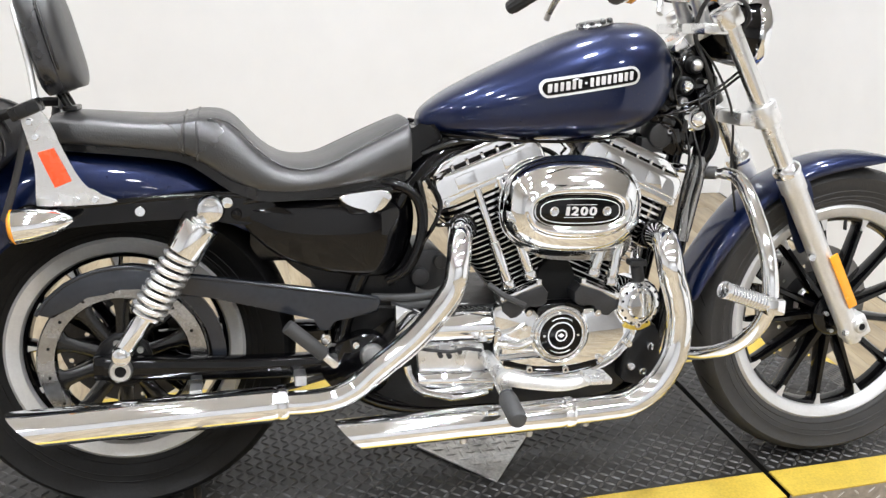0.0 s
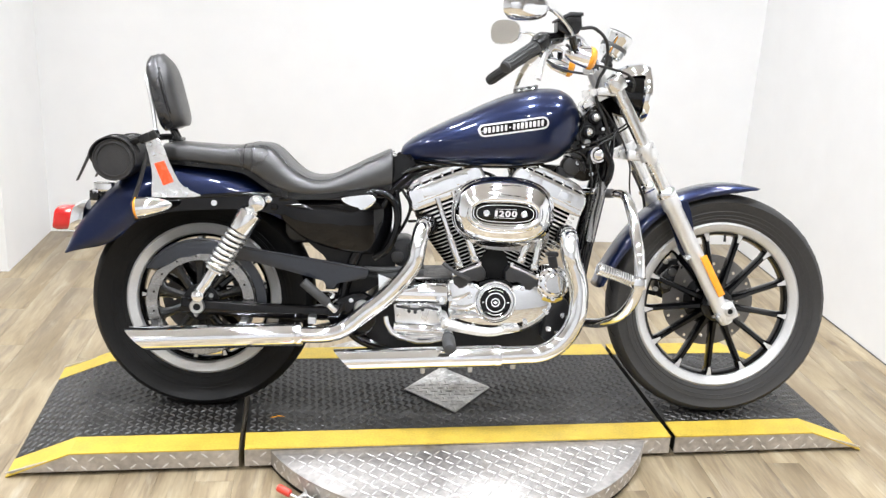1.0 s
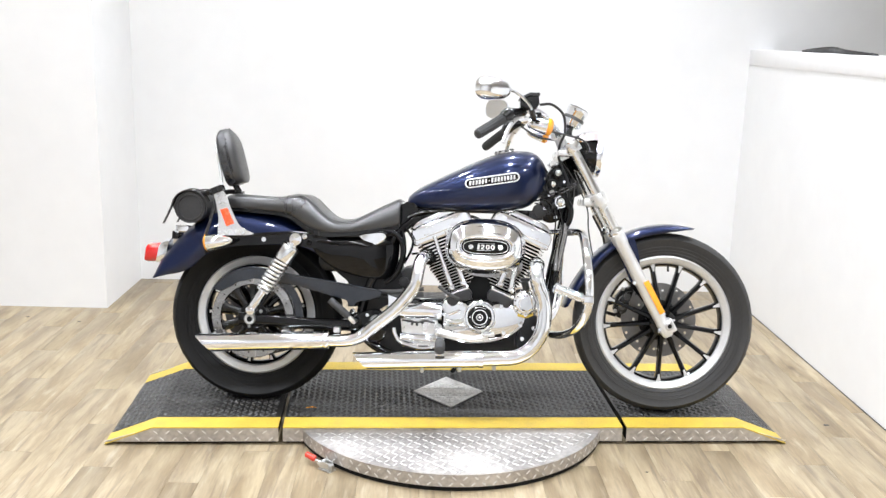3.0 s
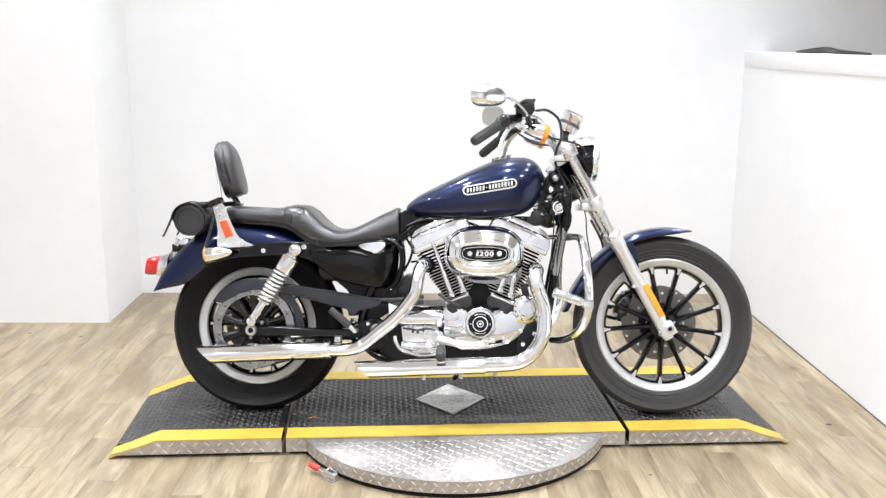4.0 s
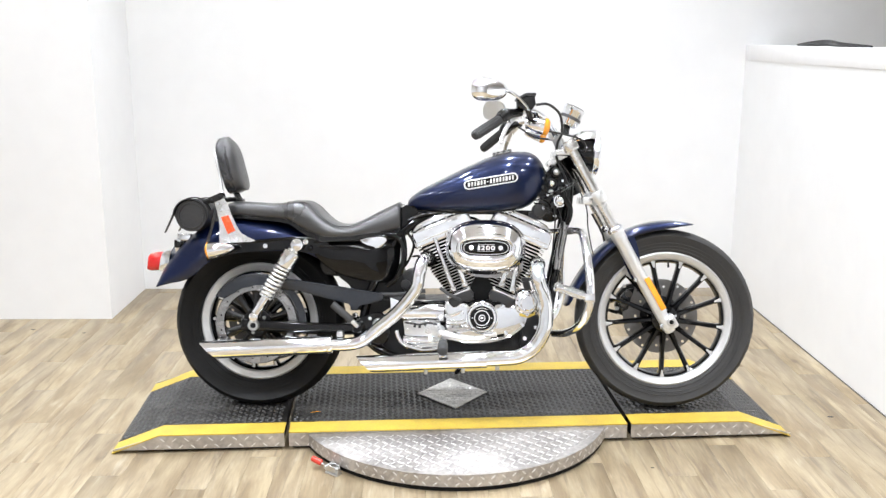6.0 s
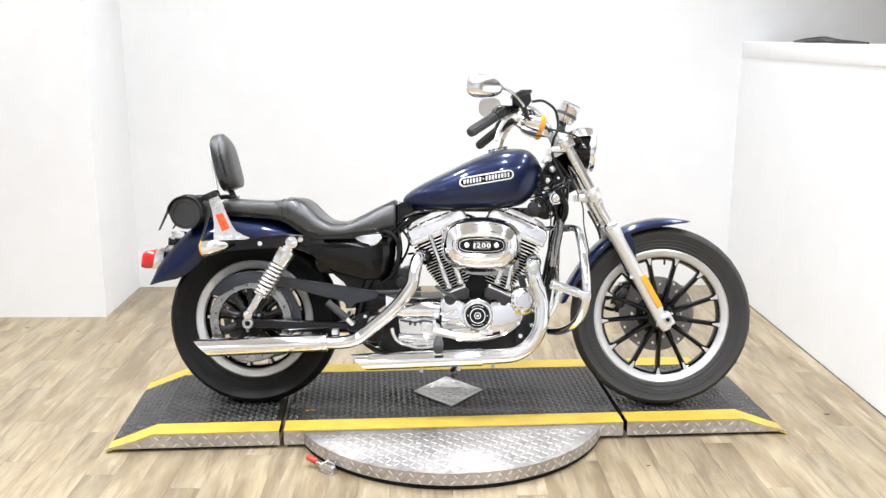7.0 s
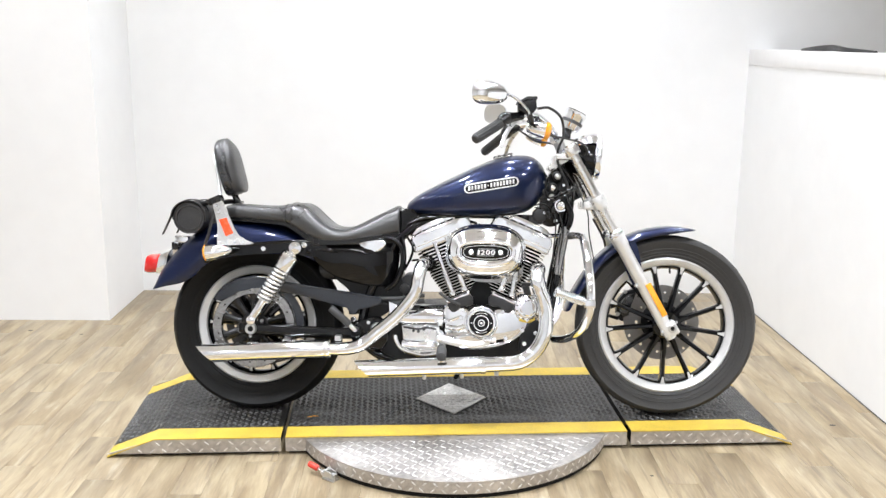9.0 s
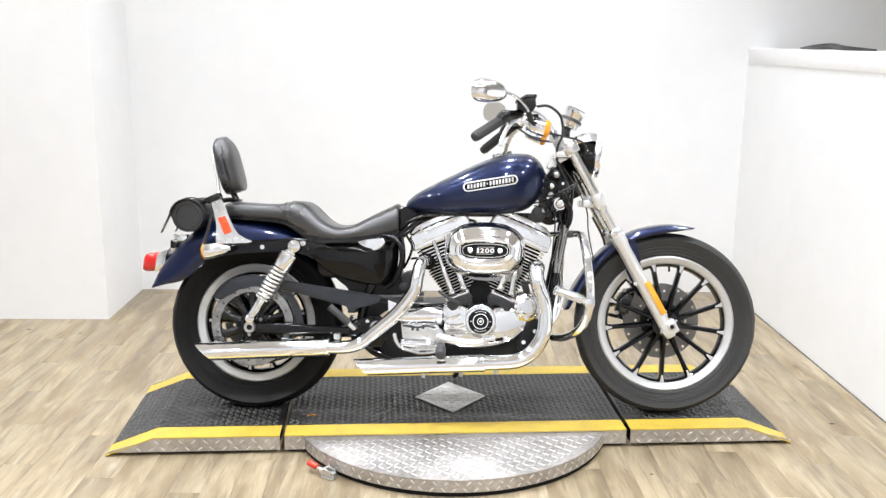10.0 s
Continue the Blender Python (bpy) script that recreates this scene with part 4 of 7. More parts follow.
for s in (-1, 1):
    bm = bmesh.new()
    prism(bm, smooth_outline([(-0.935, 0.548), (-0.918, 0.612), (-0.86, 0.618), (-0.78, 0.625), (-0.62, 0.639), (-0.535, 0.638), (-0.49, 0.632), (-0.48, 0.585), (-0.54, 0.580), (-0.62, 0.590), (-0.69, 0.589), (-0.84, 0.576)], 3), s * 0.104, s * 0.134, 0.010, 4)
    strut = part("fender_strut", bm, BLACK, bike, "gloss black fender strut")
    bm = bmesh.new()
    tube(bm, spline([(-0.915, s * 0.128, 0.606), (-0.86, s * 0.129, 0.612), (-0.78, s * 0.129, 0.619), (-0.62, s * 0.129, 0.633), (-0.535, s * 0.129, 0.632), (-0.497, s * 0.127, 0.626)], 4), 0.0068, 10)
    part("strut_lip", bm, BLACK, strut, "rounded upper edge of the strut")
    bolt(strut, -0.717, s * 0.132, 0.606, 0.0105, CHROME, (0, s, 0), 0.008)
    # turn signals on short stalks
    bm = bmesh.new()
    lathe(bm, [(0.004, 0.092), (0.012, 0.082), (0.021, 0.058), (0.0275, 0.028), (0.029, 0.006), (0.0295, 0.0)], axis((-0.912, s * 0.185, 0.590), (0.98, 0, 0.12)), 28)
    sig = part("turn_signal", bm, CHROME, bike, "chrome bullet turn signal with amber lens")
    bm = bmesh.new()
    lathe(bm, [(0.0295, 0.0), (0.0295, -0.003), (0.024, -0.008), (0.01, -0.011)], axis((-0.912, s * 0.185, 0.590), (0.98, 0, 0.12)), 28)
    part("lens", bm, ORANGE, sig, "amber lens")
    bm = bmesh.new()
    rod(bm, (-0.868, s * 0.182, 0.600), (-0.845, s * 0.118, 0.606), 0.009, 12)
    part("stalk", bm, CHROME, sig)

bm = bmesh.new()
rings = []
for x, z, hy, hz in ((-1.098, 0.552, 0.052, 0.046), (-1.120, 0.546, 0.052, 0.044), (-1.135, 0.541, 0.046, 0.040)):
    rings.append([V(x + 0.30 * hz * math.sin(2 * math.pi * k / 28), hy * math.copysign(abs(math.cos(2 * math.pi * k / 28)) ** 0.6, math.cos(2 * math.pi * k / 28)),
                    z + hz * math.copysign(abs(math.sin(2 * math.pi * k / 28)) ** 0.6, math.sin(2 * math.pi * k / 28))) for k in range(28)])
loft(bm, rings)
tail = part("tail_light", bm, CHROME, bike, "red tail light in a chrome bezel")
bm = bmesh.new()
rings = []
for x, z, hy, hz in ((-1.128, 0.541, 0.045, 0.036), (-1.150, 0.539, 0.045, 0.0365), (-1.172, 0.538, 0.044, 0.036), (-1.184, 0.538, 0.040, 0.032), (-1.187, 0.538, 0.02, 0.016)):
    rings.append([V(x + 0.22 * hz * math.sin(2 * math.pi * k / 28), hy * math.copysign(abs(math.cos(2 * math.pi * k / 28)) ** 0.6, math.cos(2 * math.pi * k / 28)),
                    z + hz * math.copysign(abs(math.sin(2 * math.pi * k / 28)) ** 0.6, math.sin(2 * math.pi * k / 28))) for k in range(28)])
loft(bm, rings)
part("lens", bm, RED, tail, "bright red lens")
# bracket with small lamps over the tail
bm = bmesh.new()
box(bm, (-1.045, -0.02, 0.632), (0.05, 0.05, 0.026), 0.004, None)
rod(bm, (-1.065, -0.045, 0.62), (-1.065, 0.045, 0.62), 0.008)
brk = part("plate_bracket", bm, CHROME, bike, "small chrome bracket over the tail")
bm = bmesh.new()
box(bm, (-1.070, -0.03, 0.607), (0.025, 0.03, 0.03), 0.004)
box(bm, (-1.030, 0.0, 0.610), (0.05, 0.08, 0.014), 0.004)
part("clamp", bm, PLASTIC, brk, "black clamp")

# ---- sissy bar and backrest
for s in (-1, 1):
    bm = bmesh.new()
    prism(bm, smooth_outline([(-0.902, 0.770), (-0.880, 0.782), (-0.862, 0.770), (-0.838, 0.715), (-0.815, 0.668), (-0.792, 0.643), (-0.752, 0.625), (-0.80, 0.619), (-0.875, 0.617), (-0.885, 0.625), (-0.884, 0.68), (-0.893, 0.73)], 4), s * 0.136, s * 0.142, 0.0015)
    sp = part("sissy_bar_plate", bm, ALU, bike, "polished sissy bar side plate")
    bm = bmesh.new()
    prism(bm, [(-0.878, 0.709), (-0.852, 0.717), (-0.826, 0.661), (-0.853, 0.649)], s * 0.1425, s * 0.1465, 0.0015)
    part("reflector", bm, RED_REFLECTOR, sp, "red-orange reflector")
    for x, z in ((-0.888, 0.760), (-0.880, 0.735), (-0.82, 0.628), (-0.79, 0.628)):
        bolt(sp, x, s * 0.142, z, 0.006, CHROME, (0, s, 0))
bm = bmesh.new()
near = [(-0.884, -0.138, 0.762), (-0.882, -0.128, 0.780), (-0.884, -0.102, 0.797), (-0.894, -0.090, 0.855), (-0.908, -0.085, 0.920), (-0.916, -0.064, 0.948)]
arch = spline(near + [(-0.920, 0, 0.957)] + mirrored(near)[::-1], 6)
tube(bm, arch, 0.0062, 12, flat=0.75)
part("sissy_bar", bm, SATIN, bike, "satin steel sissy bar hoop")
PAD = pose(-0.876, 0, 0.904, 0, -15.0, 0)


def backrest_ring(t, back, front, width):
    """A level cut of the pad at t from -1 (foot) to 1 (crown)."""
    up, down = max(0, t), max(0, -t)
    w = width * (1 - up ** 3 * 0.5 - down ** 6 * 0.22) * (1 - abs(t) ** 8 * 0.35)
    f = front * (1 - up ** 4 * 0.62 - down ** 9 * 0.20)
    b = back * (1 - up ** 6 * 0.55 - down ** 9 * 0.15)
    ring = []
    for k in range(32):
        a = 2 * math.pi * k / 32
        c, q = math.cos(a), math.sin(a)
        ex = math.copysign(abs(c) ** 0.55, c)
        ey = math.copysign(abs(q) ** 0.62, q)
        ring.append(PAD @ V((f if c > 0 else b) * ex, w * ey, 0.105 * t + 0.006 * up * (1 - abs(ey))))
    return ring


LEVELS = (-1, -0.99, -0.965, -0.92, -0.82, -0.65, -0.45, -0.2, 0.05, 0.3, 0.5, 0.68, 0.82, 0.92, 0.975, 1)
bm = bmesh.new()
loft(bm, [backrest_ring(t, 0.032, 0.016, 0.099) for t in LEVELS])
pad = part("backrest_pad", bm, VINYL, bike, "padded black leather backrest", sharp=80)
bm = bmesh.new()
loft(bm, [backrest_ring(t * 0.975, 0.004, 0.043, 0.094) for t in LEVELS])
part("cushion", bm, LEATHER, pad, "worn grey-black front cushion", sharp=80)
bm = bmesh.new()
loop = []
for k in range(44):
    a = 2 * math.pi * k / 44
    c, q = math.copysign(abs(math.cos(a)) ** 0.55, math.cos(a)), math.copysign(abs(math.sin(a)) ** 0.62, math.sin(a))
    loop.append(PAD @ V(0.014, 0.097 * c * (1 - 0.5 * max(0, q) ** 3 - 0.22 * max(0, -q) ** 6), 0.103 * q))
tube(bm, loop, 0.0024, 6, True, True)
part("piping", bm, VINYL, pad, "stitched welt")
bm = bmesh.new()
rod(bm, (-0.868, -0.02, 0.82), (-0.842, -0.02, 0.772), 0.007, 10)
rod(bm, (-0.868, 0.02, 0.82), (-0.842, 0.02, 0.772), 0.007, 10)
box(bm, (-0.842, 0, 0.774), (0.026, 0.06, 0.010), 0.003)
part("pad_bracket", bm, PLASTIC, bike, "black pad bracket")
bm = bmesh.new()
box(bm, (0, 0, 0), (0.052, 0.048, 0.024), 0.006, pose(-0.895, -0.125, 0.780, 0, -24, 0))
part("bar_clamp", bm, PLASTIC, bike, "black bar clamp")

# ---- seat
SEAT = [(-0.872, 0.762, 0.716, 0.070), (-0.84, 0.768, 0.713, 0.090), (-0.80, 0.767, 0.711, 0.100), (-0.70, 0.763, 0.705, 0.114), (-0.645, 0.767, 0.698, 0.124), (-0.612, 0.774, 0.682, 0.132),
        (-0.563, 0.768, 0.650, 0.142), (-0.514, 0.722, 0.633, 0.150), (-0.48, 0.697, 0.632, 0.153), (-0.445, 0.686, 0.634, 0.152), (-0.398, 0.690, 0.638, 0.147), (-0.35, 0.712, 0.643, 0.137),
        (-0.30, 0.738, 0.648, 0.124), (-0.253, 0.761, 0.655, 0.110), (-0.235, 0.769, 0.661, 0.105), (-0.228, 0.766, 0.664, 0.102)]


def seat_ring(row, grow=0.0, n=36):
    x, t, b, w = row
    mid, h = (t + b) / 2, (t - b) / 2 + grow
    ring = []
    for k in range(n):
        a = 2 * math.pi * k / n
        c, s = math.cos(a), math.sin(a)
        soft = min(1, max(0, (x + 0.64) / 0.08))
        zz = math.copysign(abs(s) ** (0.30 + 0.16 * soft if s > 0 else 0.35), s)
        yy = math.copysign(abs(c) ** (0.28 + 0.16 * soft), c)
        side = 1.0 - (0.08 + 0.08 * soft) * max(0, zz) ** 2
        ring.append(V(x, (w + grow) * yy * side, mid + h * zz - 0.010 * max(0, abs(yy) - 0.55) * (1 if zz > 0 else 0)))
    return ring


bm = bmesh.new()
loft(bm, [seat_ring(r) for r in smooth_rows(SEAT, 4)])
seat = part("seat", bm, LEATHER, bike, "two-up black leather seat", sharp=70)
for xs in (-0.642, -0.618):
    bm = bmesh.new()
    tube(bm, [q for q in seat_ring((xs, *lerp_table(SEAT, xs)), 0.0008)], 0.0022, 6, True, True)
    part("piping", bm, LEATHER, seat, "raised seam")
for s in (-1, 1):
    bm = bmesh.new()
    edge = []
    for xs in [-0.600 + 0.38 * k / 30 for k in range(31)]:
        t, b, w = lerp_table(smooth_rows(SEAT, 4), xs)
        edge.append((xs, s * w * 0.80, t - 0.0035 - 0.004))
    tube(bm, edge, 0.0015, 6)
    part("piping", bm, LEATHER, seat, "stitched edge seam")
bm = bmesh.new()
rings = []
for x, t, b, w in smooth_rows([(r[0], r[2] + 0.012, r[2] - 0.008, r[3] - 0.006) for r in SEAT], 2):
    rings.append([V(x, -w, b), V(x, w, b), V(x, w, t), V(x, -w, t)])
loft(bm, rings)
part("seat_pan", bm, PLASTIC, seat, "black seat pan")
bm = bmesh.new()
prism(bm, smooth_outline([(-0.240, 0.670), (-0.240, 0.742), (-0.205, 0.752), (-0.165, 0.756), (-0.165, 0.700), (-0.20, 0.668)], 3), -0.060, 0.060, 0.008)
part("seat_bracket", bm, BLACK, seat, "black bracket between seat and tank")

# ---- fuel tank
TANK = [(-0.204, 0.764, 0.748, 0.018), (-0.195, 0.784, 0.740, 0.040), (-0.155, 0.815, 0.735, 0.076), (-0.091, 0.850, 0.731, 0.104), (-0.026, 0.882, 0.730, 0.120), (0.039, 0.914, 0.730, 0.131),
        (0.104, 0.941, 0.732, 0.137), (0.17, 0.959, 0.738, 0.137), (0.237, 0.962, 0.752, 0.125), (0.275, 0.948, 0.780, 0.105), (0.300, 0.920, 0.815, 0.076), (0.312, 0.890, 0.845, 0.040)]
TK = smooth_rows(TANK, 5)
KU, PE = 0.80, 2.5


def tank_ring(row, n=40):
    x, t, b, w = row
    ring = []
    for k in range(n):
        a = 2 * math.pi * (k + 0.5) / n
        v = -math.cos(a)
        u = ((v + 1) / 2) ** (1 / KU)
        y = w * (1 - abs(v) ** PE) ** (1 / PE)
        ring.append(V(x, y if a < math.pi else -y, b + (t - b) * u))
    return ring


def tank_y(x, z):
    """How far the tank's flank stands out at x and z."""
    t, b, w = lerp_table(TK, x)
    u = min(0.999, max(0.001, (z - b) / (t - b)))
    v = 2 * u ** KU - 1
    return w * (1 - abs(v) ** PE) ** (1 / PE)


bm = bmesh.new()
loft(bm, [tank_ring(r) for r in TK])
tank = part("fuel_tank", bm, BLUE, bike, "navy blue metallic teardrop fuel tank", sharp=70)


def on_tank(outline, low, high, n=3):
    """A plate that follows the flank of the tank."""
    b = bmesh.new()
    cx, cz = sum(p[0] for p in outline) / len(outline), sum(p[1] for p in outline) / len(outline)
    vs = {}
    k = len(outline)
    for side, off in ((0, low), (1, high)):
        for r in range(n):
            f = 1 - r / n
            for i, (x, z) in enumerate(outline):
                px, pz = cx + (x - cx) * f, cz + (z - cz) * f
                vs[side, r, i] = b.verts.new((px, -tank_y(px, pz) - off, pz))
        vs[side, n] = b.verts.new((cx, -tank_y(cx, cz) - off, cz))
        for r in range(n):
            for i in range(k):
                j = (i + 1) % k
                if r < n - 1:
                    b.faces.new((vs[side, r, i], vs[side, r, j], vs[side, r + 1, j], vs[side, r + 1, i]))
                else:
                    b.faces.new((vs[side, r, i], vs[side, r, j], vs[side, n]))
    for i in range(k):
        j = (i + 1) % k
        b.faces.new((vs[0, 0, i], vs[0, 0, j], vs[1, 0, j], vs[1, 0, i]))
    return b


TILT = math.radians(10.0)
badge = part("badge", on_tank(capsule(0.106, 0.848, 0.100, 0.0175, 8, TILT), 0.0, 0.0035), INLAY, tank, "silver-framed oblong tank badge")
part("badge_field", on_tank(capsule(0.106, 0.848, 0.0945, 0.0125, 8, TILT), 0.0036, 0.0042), BLACK, badge, "black badge field")
ca, sa = math.cos(TILT), math.sin(TILT)
for k in range(15):
    if k == 6:
        hz, hw = 0.0022, 0.0022
    else:
        hz, hw = 0.0082, 0.0034 if k % 3 else 0.0042
    u = -0.0805 + 0.0115 * k
    px, pz = 0.106 + u * ca, 0.848 + u * sa
    bm = bmesh.new()
    box(bm, (px, -tank_y(px, pz) - 0.0049, pz), (2 * hw, 0.0016, 2 * hz), 0.0004, None, 1)
    part("badge_bar", bm, INLAY, badge, "plain silver bar")
bm = bmesh.new()
lathe(bm, [(0.036, -0.006), (0.037, 0.001), (0.033, 0.005), (0.012, 0.007), (0.0, 0.0072)], axis((0.150, -0.02, 0.956), (-0.2, -0.1, 1)), 30)
cap = part("filler_cap", bm, GREYSTEEL, tank, "dark grey fuel filler cap")
for k in range(9):
    a = 2 * math.pi * k / 9
    bm = bmesh.new()
    box(bm, (0.150 + 0.031 * math.cos(a), -0.02 + 0.031 * math.sin(a), 0.960 + 0.007 * math.cos(a)), (0.010, 0.010, 0.007), 0.002, None, 1)
    part("cap_lug", bm, DARKSTEEL, cap)
bm = bmesh.new()
for s in (-1, 1):
    tube(bm, spline([(-0.19, s * 0.036, 0.744), (-0.12, s * 0.088, 0.737), (0.0, s * 0.11, 0.733), (0.10, s * 0.118, 0.735), (0.20, s * 0.11, 0.747)]), 0.0035, 6)
part("tank_seam", bm, BLACK, tank, "dark seam under the tank")

# ---- frame
bm = bmesh.new()
for s in (-1, 1):
    tube(bm, spline([(0.405, s * 0.03, 0.86), (0.395, s * 0.05, 0.76), (0.372, s * 0.058, 0.62), (0.352, s * 0.062, 0.52), (0.325, s * 0.065, 0.36), (0.295, s * 0.068, 0.245), (0.23, s * 0.07, 0.195), (0.10, s * 0.07, 0.18), (-0.15, s * 0.08, 0.185), (-0.30, s * 0.09, 0.22), (-0.36, s * 0.095, 0.30), (-0.34, s * 0.095, 0.42), (-0.29, s * 0.1, 0.54), (-0.235, s * 0.098, 0.64)], 6), 0.0165, 14)
    tube(bm, spline([(-0.235, s * 0.098, 0.64), (-0.35, s * 0.11, 0.645), (-0.50, s * 0.118, 0.635)]), 0.014, 12)
    tube(bm, spline([(-0.235, s * 0.098, 0.64), (-0.16, s * 0.06, 0.70), (-0.05, s * 0.035, 0.73)]), 0.014, 12)
tube(bm, [(0.40, 0, 0.85), (0.2, 0, 0.79), (-0.2, 0, 0.72)], 0.025, 14)
rod(bm, (0.355, 0, 0.945), (0.425, 0, 0.80), 0.033, 20, edge=0.004)
part("frame", bm, BLACK, bike, "gloss black tubular frame")
# Grey sleeve added over the black tube as its painted sheen.
bm = bmesh.new()
tube(bm, [(0.384, -0.066, 0.70), (0.352, -0.0665, 0.525)], 0.0175, 14)
part("downtube_sheen", bm, GREYSTEEL, bike, "grey sleeve standing for the sheen on the black downtube")
bm = bmesh.new()
tube(bm, spline([(0.366, -0.075, 0.835), (0.378, -0.079, 0.79), (0.398, -0.080, 0.752), (0.396, -0.076, 0.715), (0.384, -0.070, 0.690)], 6), 0.0125, 12)
part("neck_gusset", bm, BLACK, bike, "gloss black tube beside the neck")

# ---- oil tank and side cover
bm = bmesh.new()
cover = [(-0.547, 0.612), (-0.50, 0.630), (-0.40, 0.632), (-0.30, 0.637), (-0.25, 0.635), (-0.226, 0.612), (-0.226, 0.55), (-0.248, 0.492), (-0.283, 0.472), (-0.37, 0.480), (-0.441, 0.499), (-0.497, 0.530), (-0.540, 0.575)]
line = smooth_outline(cover, 4)
mx, mz = -0.375, 0.560
rings = []
for f, y in ((1.0, -0.06), (1.0, -0.106), (0.997, -0.114), (0.988, -0.121), (0.972, -0.1268), (0.95, -0.1305), (0.92, -0.1325), (0.86, -0.1345), (0.7, -0.1372), (0.45, -0.1392), (0.2, -0.1402), (0.04, -0.1405)):
    ring = []
    for x, z in line:
        px, pz = mx + (x - mx) * f, mz + (z - mz) * f
        ring.append(V(px, y + (0.42 * max(0, px + 0.297) + 0.55 * max(0, pz - 0.608) - 0.10 * min(0, pz - 0.56) if y < -0.11 else 0), pz))
    rings.append(ring)
loft(bm, rings)
oil = part("oil_tank", bm, BLACK, bike, "gloss black oil tank and side cover", sharp=24)
bm = bmesh.new()
tube(bm, spline([(-0.553, -0.118, 0.606), (-0.535, -0.128, 0.621), (-0.49, -0.131, 0.628), (-0.40, -0.131, 0.630), (-0.32, -0.130, 0.633), (-0.27, -0.127, 0.640)], 5), 0.0075, 10)
part("cover_lip", bm, BLACK, oil, "rounded upper lip of the cover")
bm = bmesh.new()
tube(bm, spline([(-0.285, -0.105, 0.652), (-0.245, -0.118, 0.645), (-0.219, -0.124, 0.622), (-0.209, -0.126, 0.580), (-0.216, -0.126, 0.532), (-0.238, -0.124, 0.488), (-0.272, -0.115, 0.462)], 6), 0.0105, 14)
part("side_loop", bm, BLACK, bike, "gloss black frame loop round the side cover")
bm = bmesh.new()
prism(bm, smooth_outline([(-0.369, 0.631), (-0.325, 0.640), (-0.283, 0.643), (-0.272, 0.627), (-0.299, 0.602), (-0.314, 0.606), (-0.346, 0.614)], 4), -0.143, -0.115, 0.006, 3)
part("chrome_oval", bm, CHROME, oil, "small chrome oval on the side cover")
# Dark filler boxes, added to close the battery region under the seat.
bm = bmesh.new()
box(bm, (-0.385, 0.03, 0.56), (0.29, 0.17, 0.14), 0.012)
box(bm, (-0.495, 0, 0.545), (0.07, 0.10, 0.10), 0.012)
part("dark_filler_box", bm, PLASTIC, bike, "black filler boxes in the battery region")
bm = bmesh.new()
tube(bm, spline([(-0.215, -0.105, 0.655), (-0.205, -0.12, 0.60), (-0.208, -0.12, 0.545), (-0.232, -0.11, 0.49)]), 0.007, 10)
part("wiring_loom", bm, BLACK, bike, "black hose")
bm = bmesh.new()
tube(bm, spline([(-0.20, -0.10, 0.66), (-0.175, -0.12, 0.62), (-0.182, -0.12, 0.58), (-0.205, -0.11, 0.535)]), 0.0045, 8)
part("wiring_loom", bm, BLACK, bike, "black hose")
bm = bmesh.new()
tube(bm, spline([(-0.178, -0.11, 0.57), (-0.15, -0.12, 0.572), (-0.12, -0.11, 0.555)]), 0.004, 8)
part("wiring_loom", bm, BLACK, bike, "black hose")
bm = bmesh.new()
tube(bm, spline([(-0.30, -0.10, 0.428), (-0.22, -0.12, 0.432), (-0.13, -0.12, 0.444)]), 0.0075, 10)
part("oil_hose", bm, GRIP, bike, "dark grey oil hose")
bm = bmesh.new()
tube(bm, spline([(-0.26, -0.10, 0.415), (-0.20, -0.12, 0.418), (-0.13, -0.12, 0.424)]), 0.0095, 10)
part("oil_hose", bm, GRIP, bike, "dark grey oil hose")
bm = bmesh.new()
tube(bm, spline([(-0.075, -0.125, 0.455), (-0.04, -0.14, 0.432), (0.0, -0.13, 0.412)]), 0.006, 8)
part("oil_hose", bm, GRIP, bike, "dark grey oil hose")

bm = bmesh.new()
prism(bm, [(-0.402, 0.452), (-0.414, 0.468), (-0.445, 0.492), (-0.470, 0.505), (-0.475, 0.54), (-0.225, 0.54), (-0.207, 0.475), (-0.212, 0.41), (-0.30, 0.352), (-0.345, 0.352), (-0.395, 0.375), (-0.402, 0.41)], -0.088, 0.10, 0.006, 2)
part("gearbox_housing", bm, WRINKLE, bike, "black gearbox housing")

# ---- engine
CX, CZ = 0.075, 0.322
bm = bmesh.new()
prism(bm, smooth_outline([(-0.265, 0.205), (-0.05, 0.195), (0.18, 0.195), (0.245, 0.24), (0.280, 0.32), (0.268, 0.39), (0.20, 0.412), (-0.18, 0.402), (-0.255, 0.38), (-0.29, 0.30)], 4), -0.098, 0.15, 0.012)
case = part("crankcase", bm, WRINKLE, bike, "black crankcase")
bm = bmesh.new()
dome(bm, smooth_outline([(-0.058, 0.404), (0.0, 0.407), (0.045, 0.392), (0.105, 0.392), (0.165, 0.405), (0.215, 0.390), (0.246, 0.360), (0.242, 0.325), (0.208, 0.288), (0.160, 0.264), (0.09, 0.250), (0.0, 0.252), (-0.052, 0.272), (-0.057, 0.34)], 4), (0.092, 0.332),
     ((1, -0.09), (1, -0.110), (0.985, -0.1165), (0.955, -0.1200), (0.90, -0.1220), (0.75, -0.1245), (0.5, -0.1270), (0.2, -0.1285), (0.05, -0.1288)))
gear = part("gear_cover", bm, CHROME, case, "chrome gear case cover", sharp=30)
# the flange that the cover's bolts sit on
bm = bmesh.new()
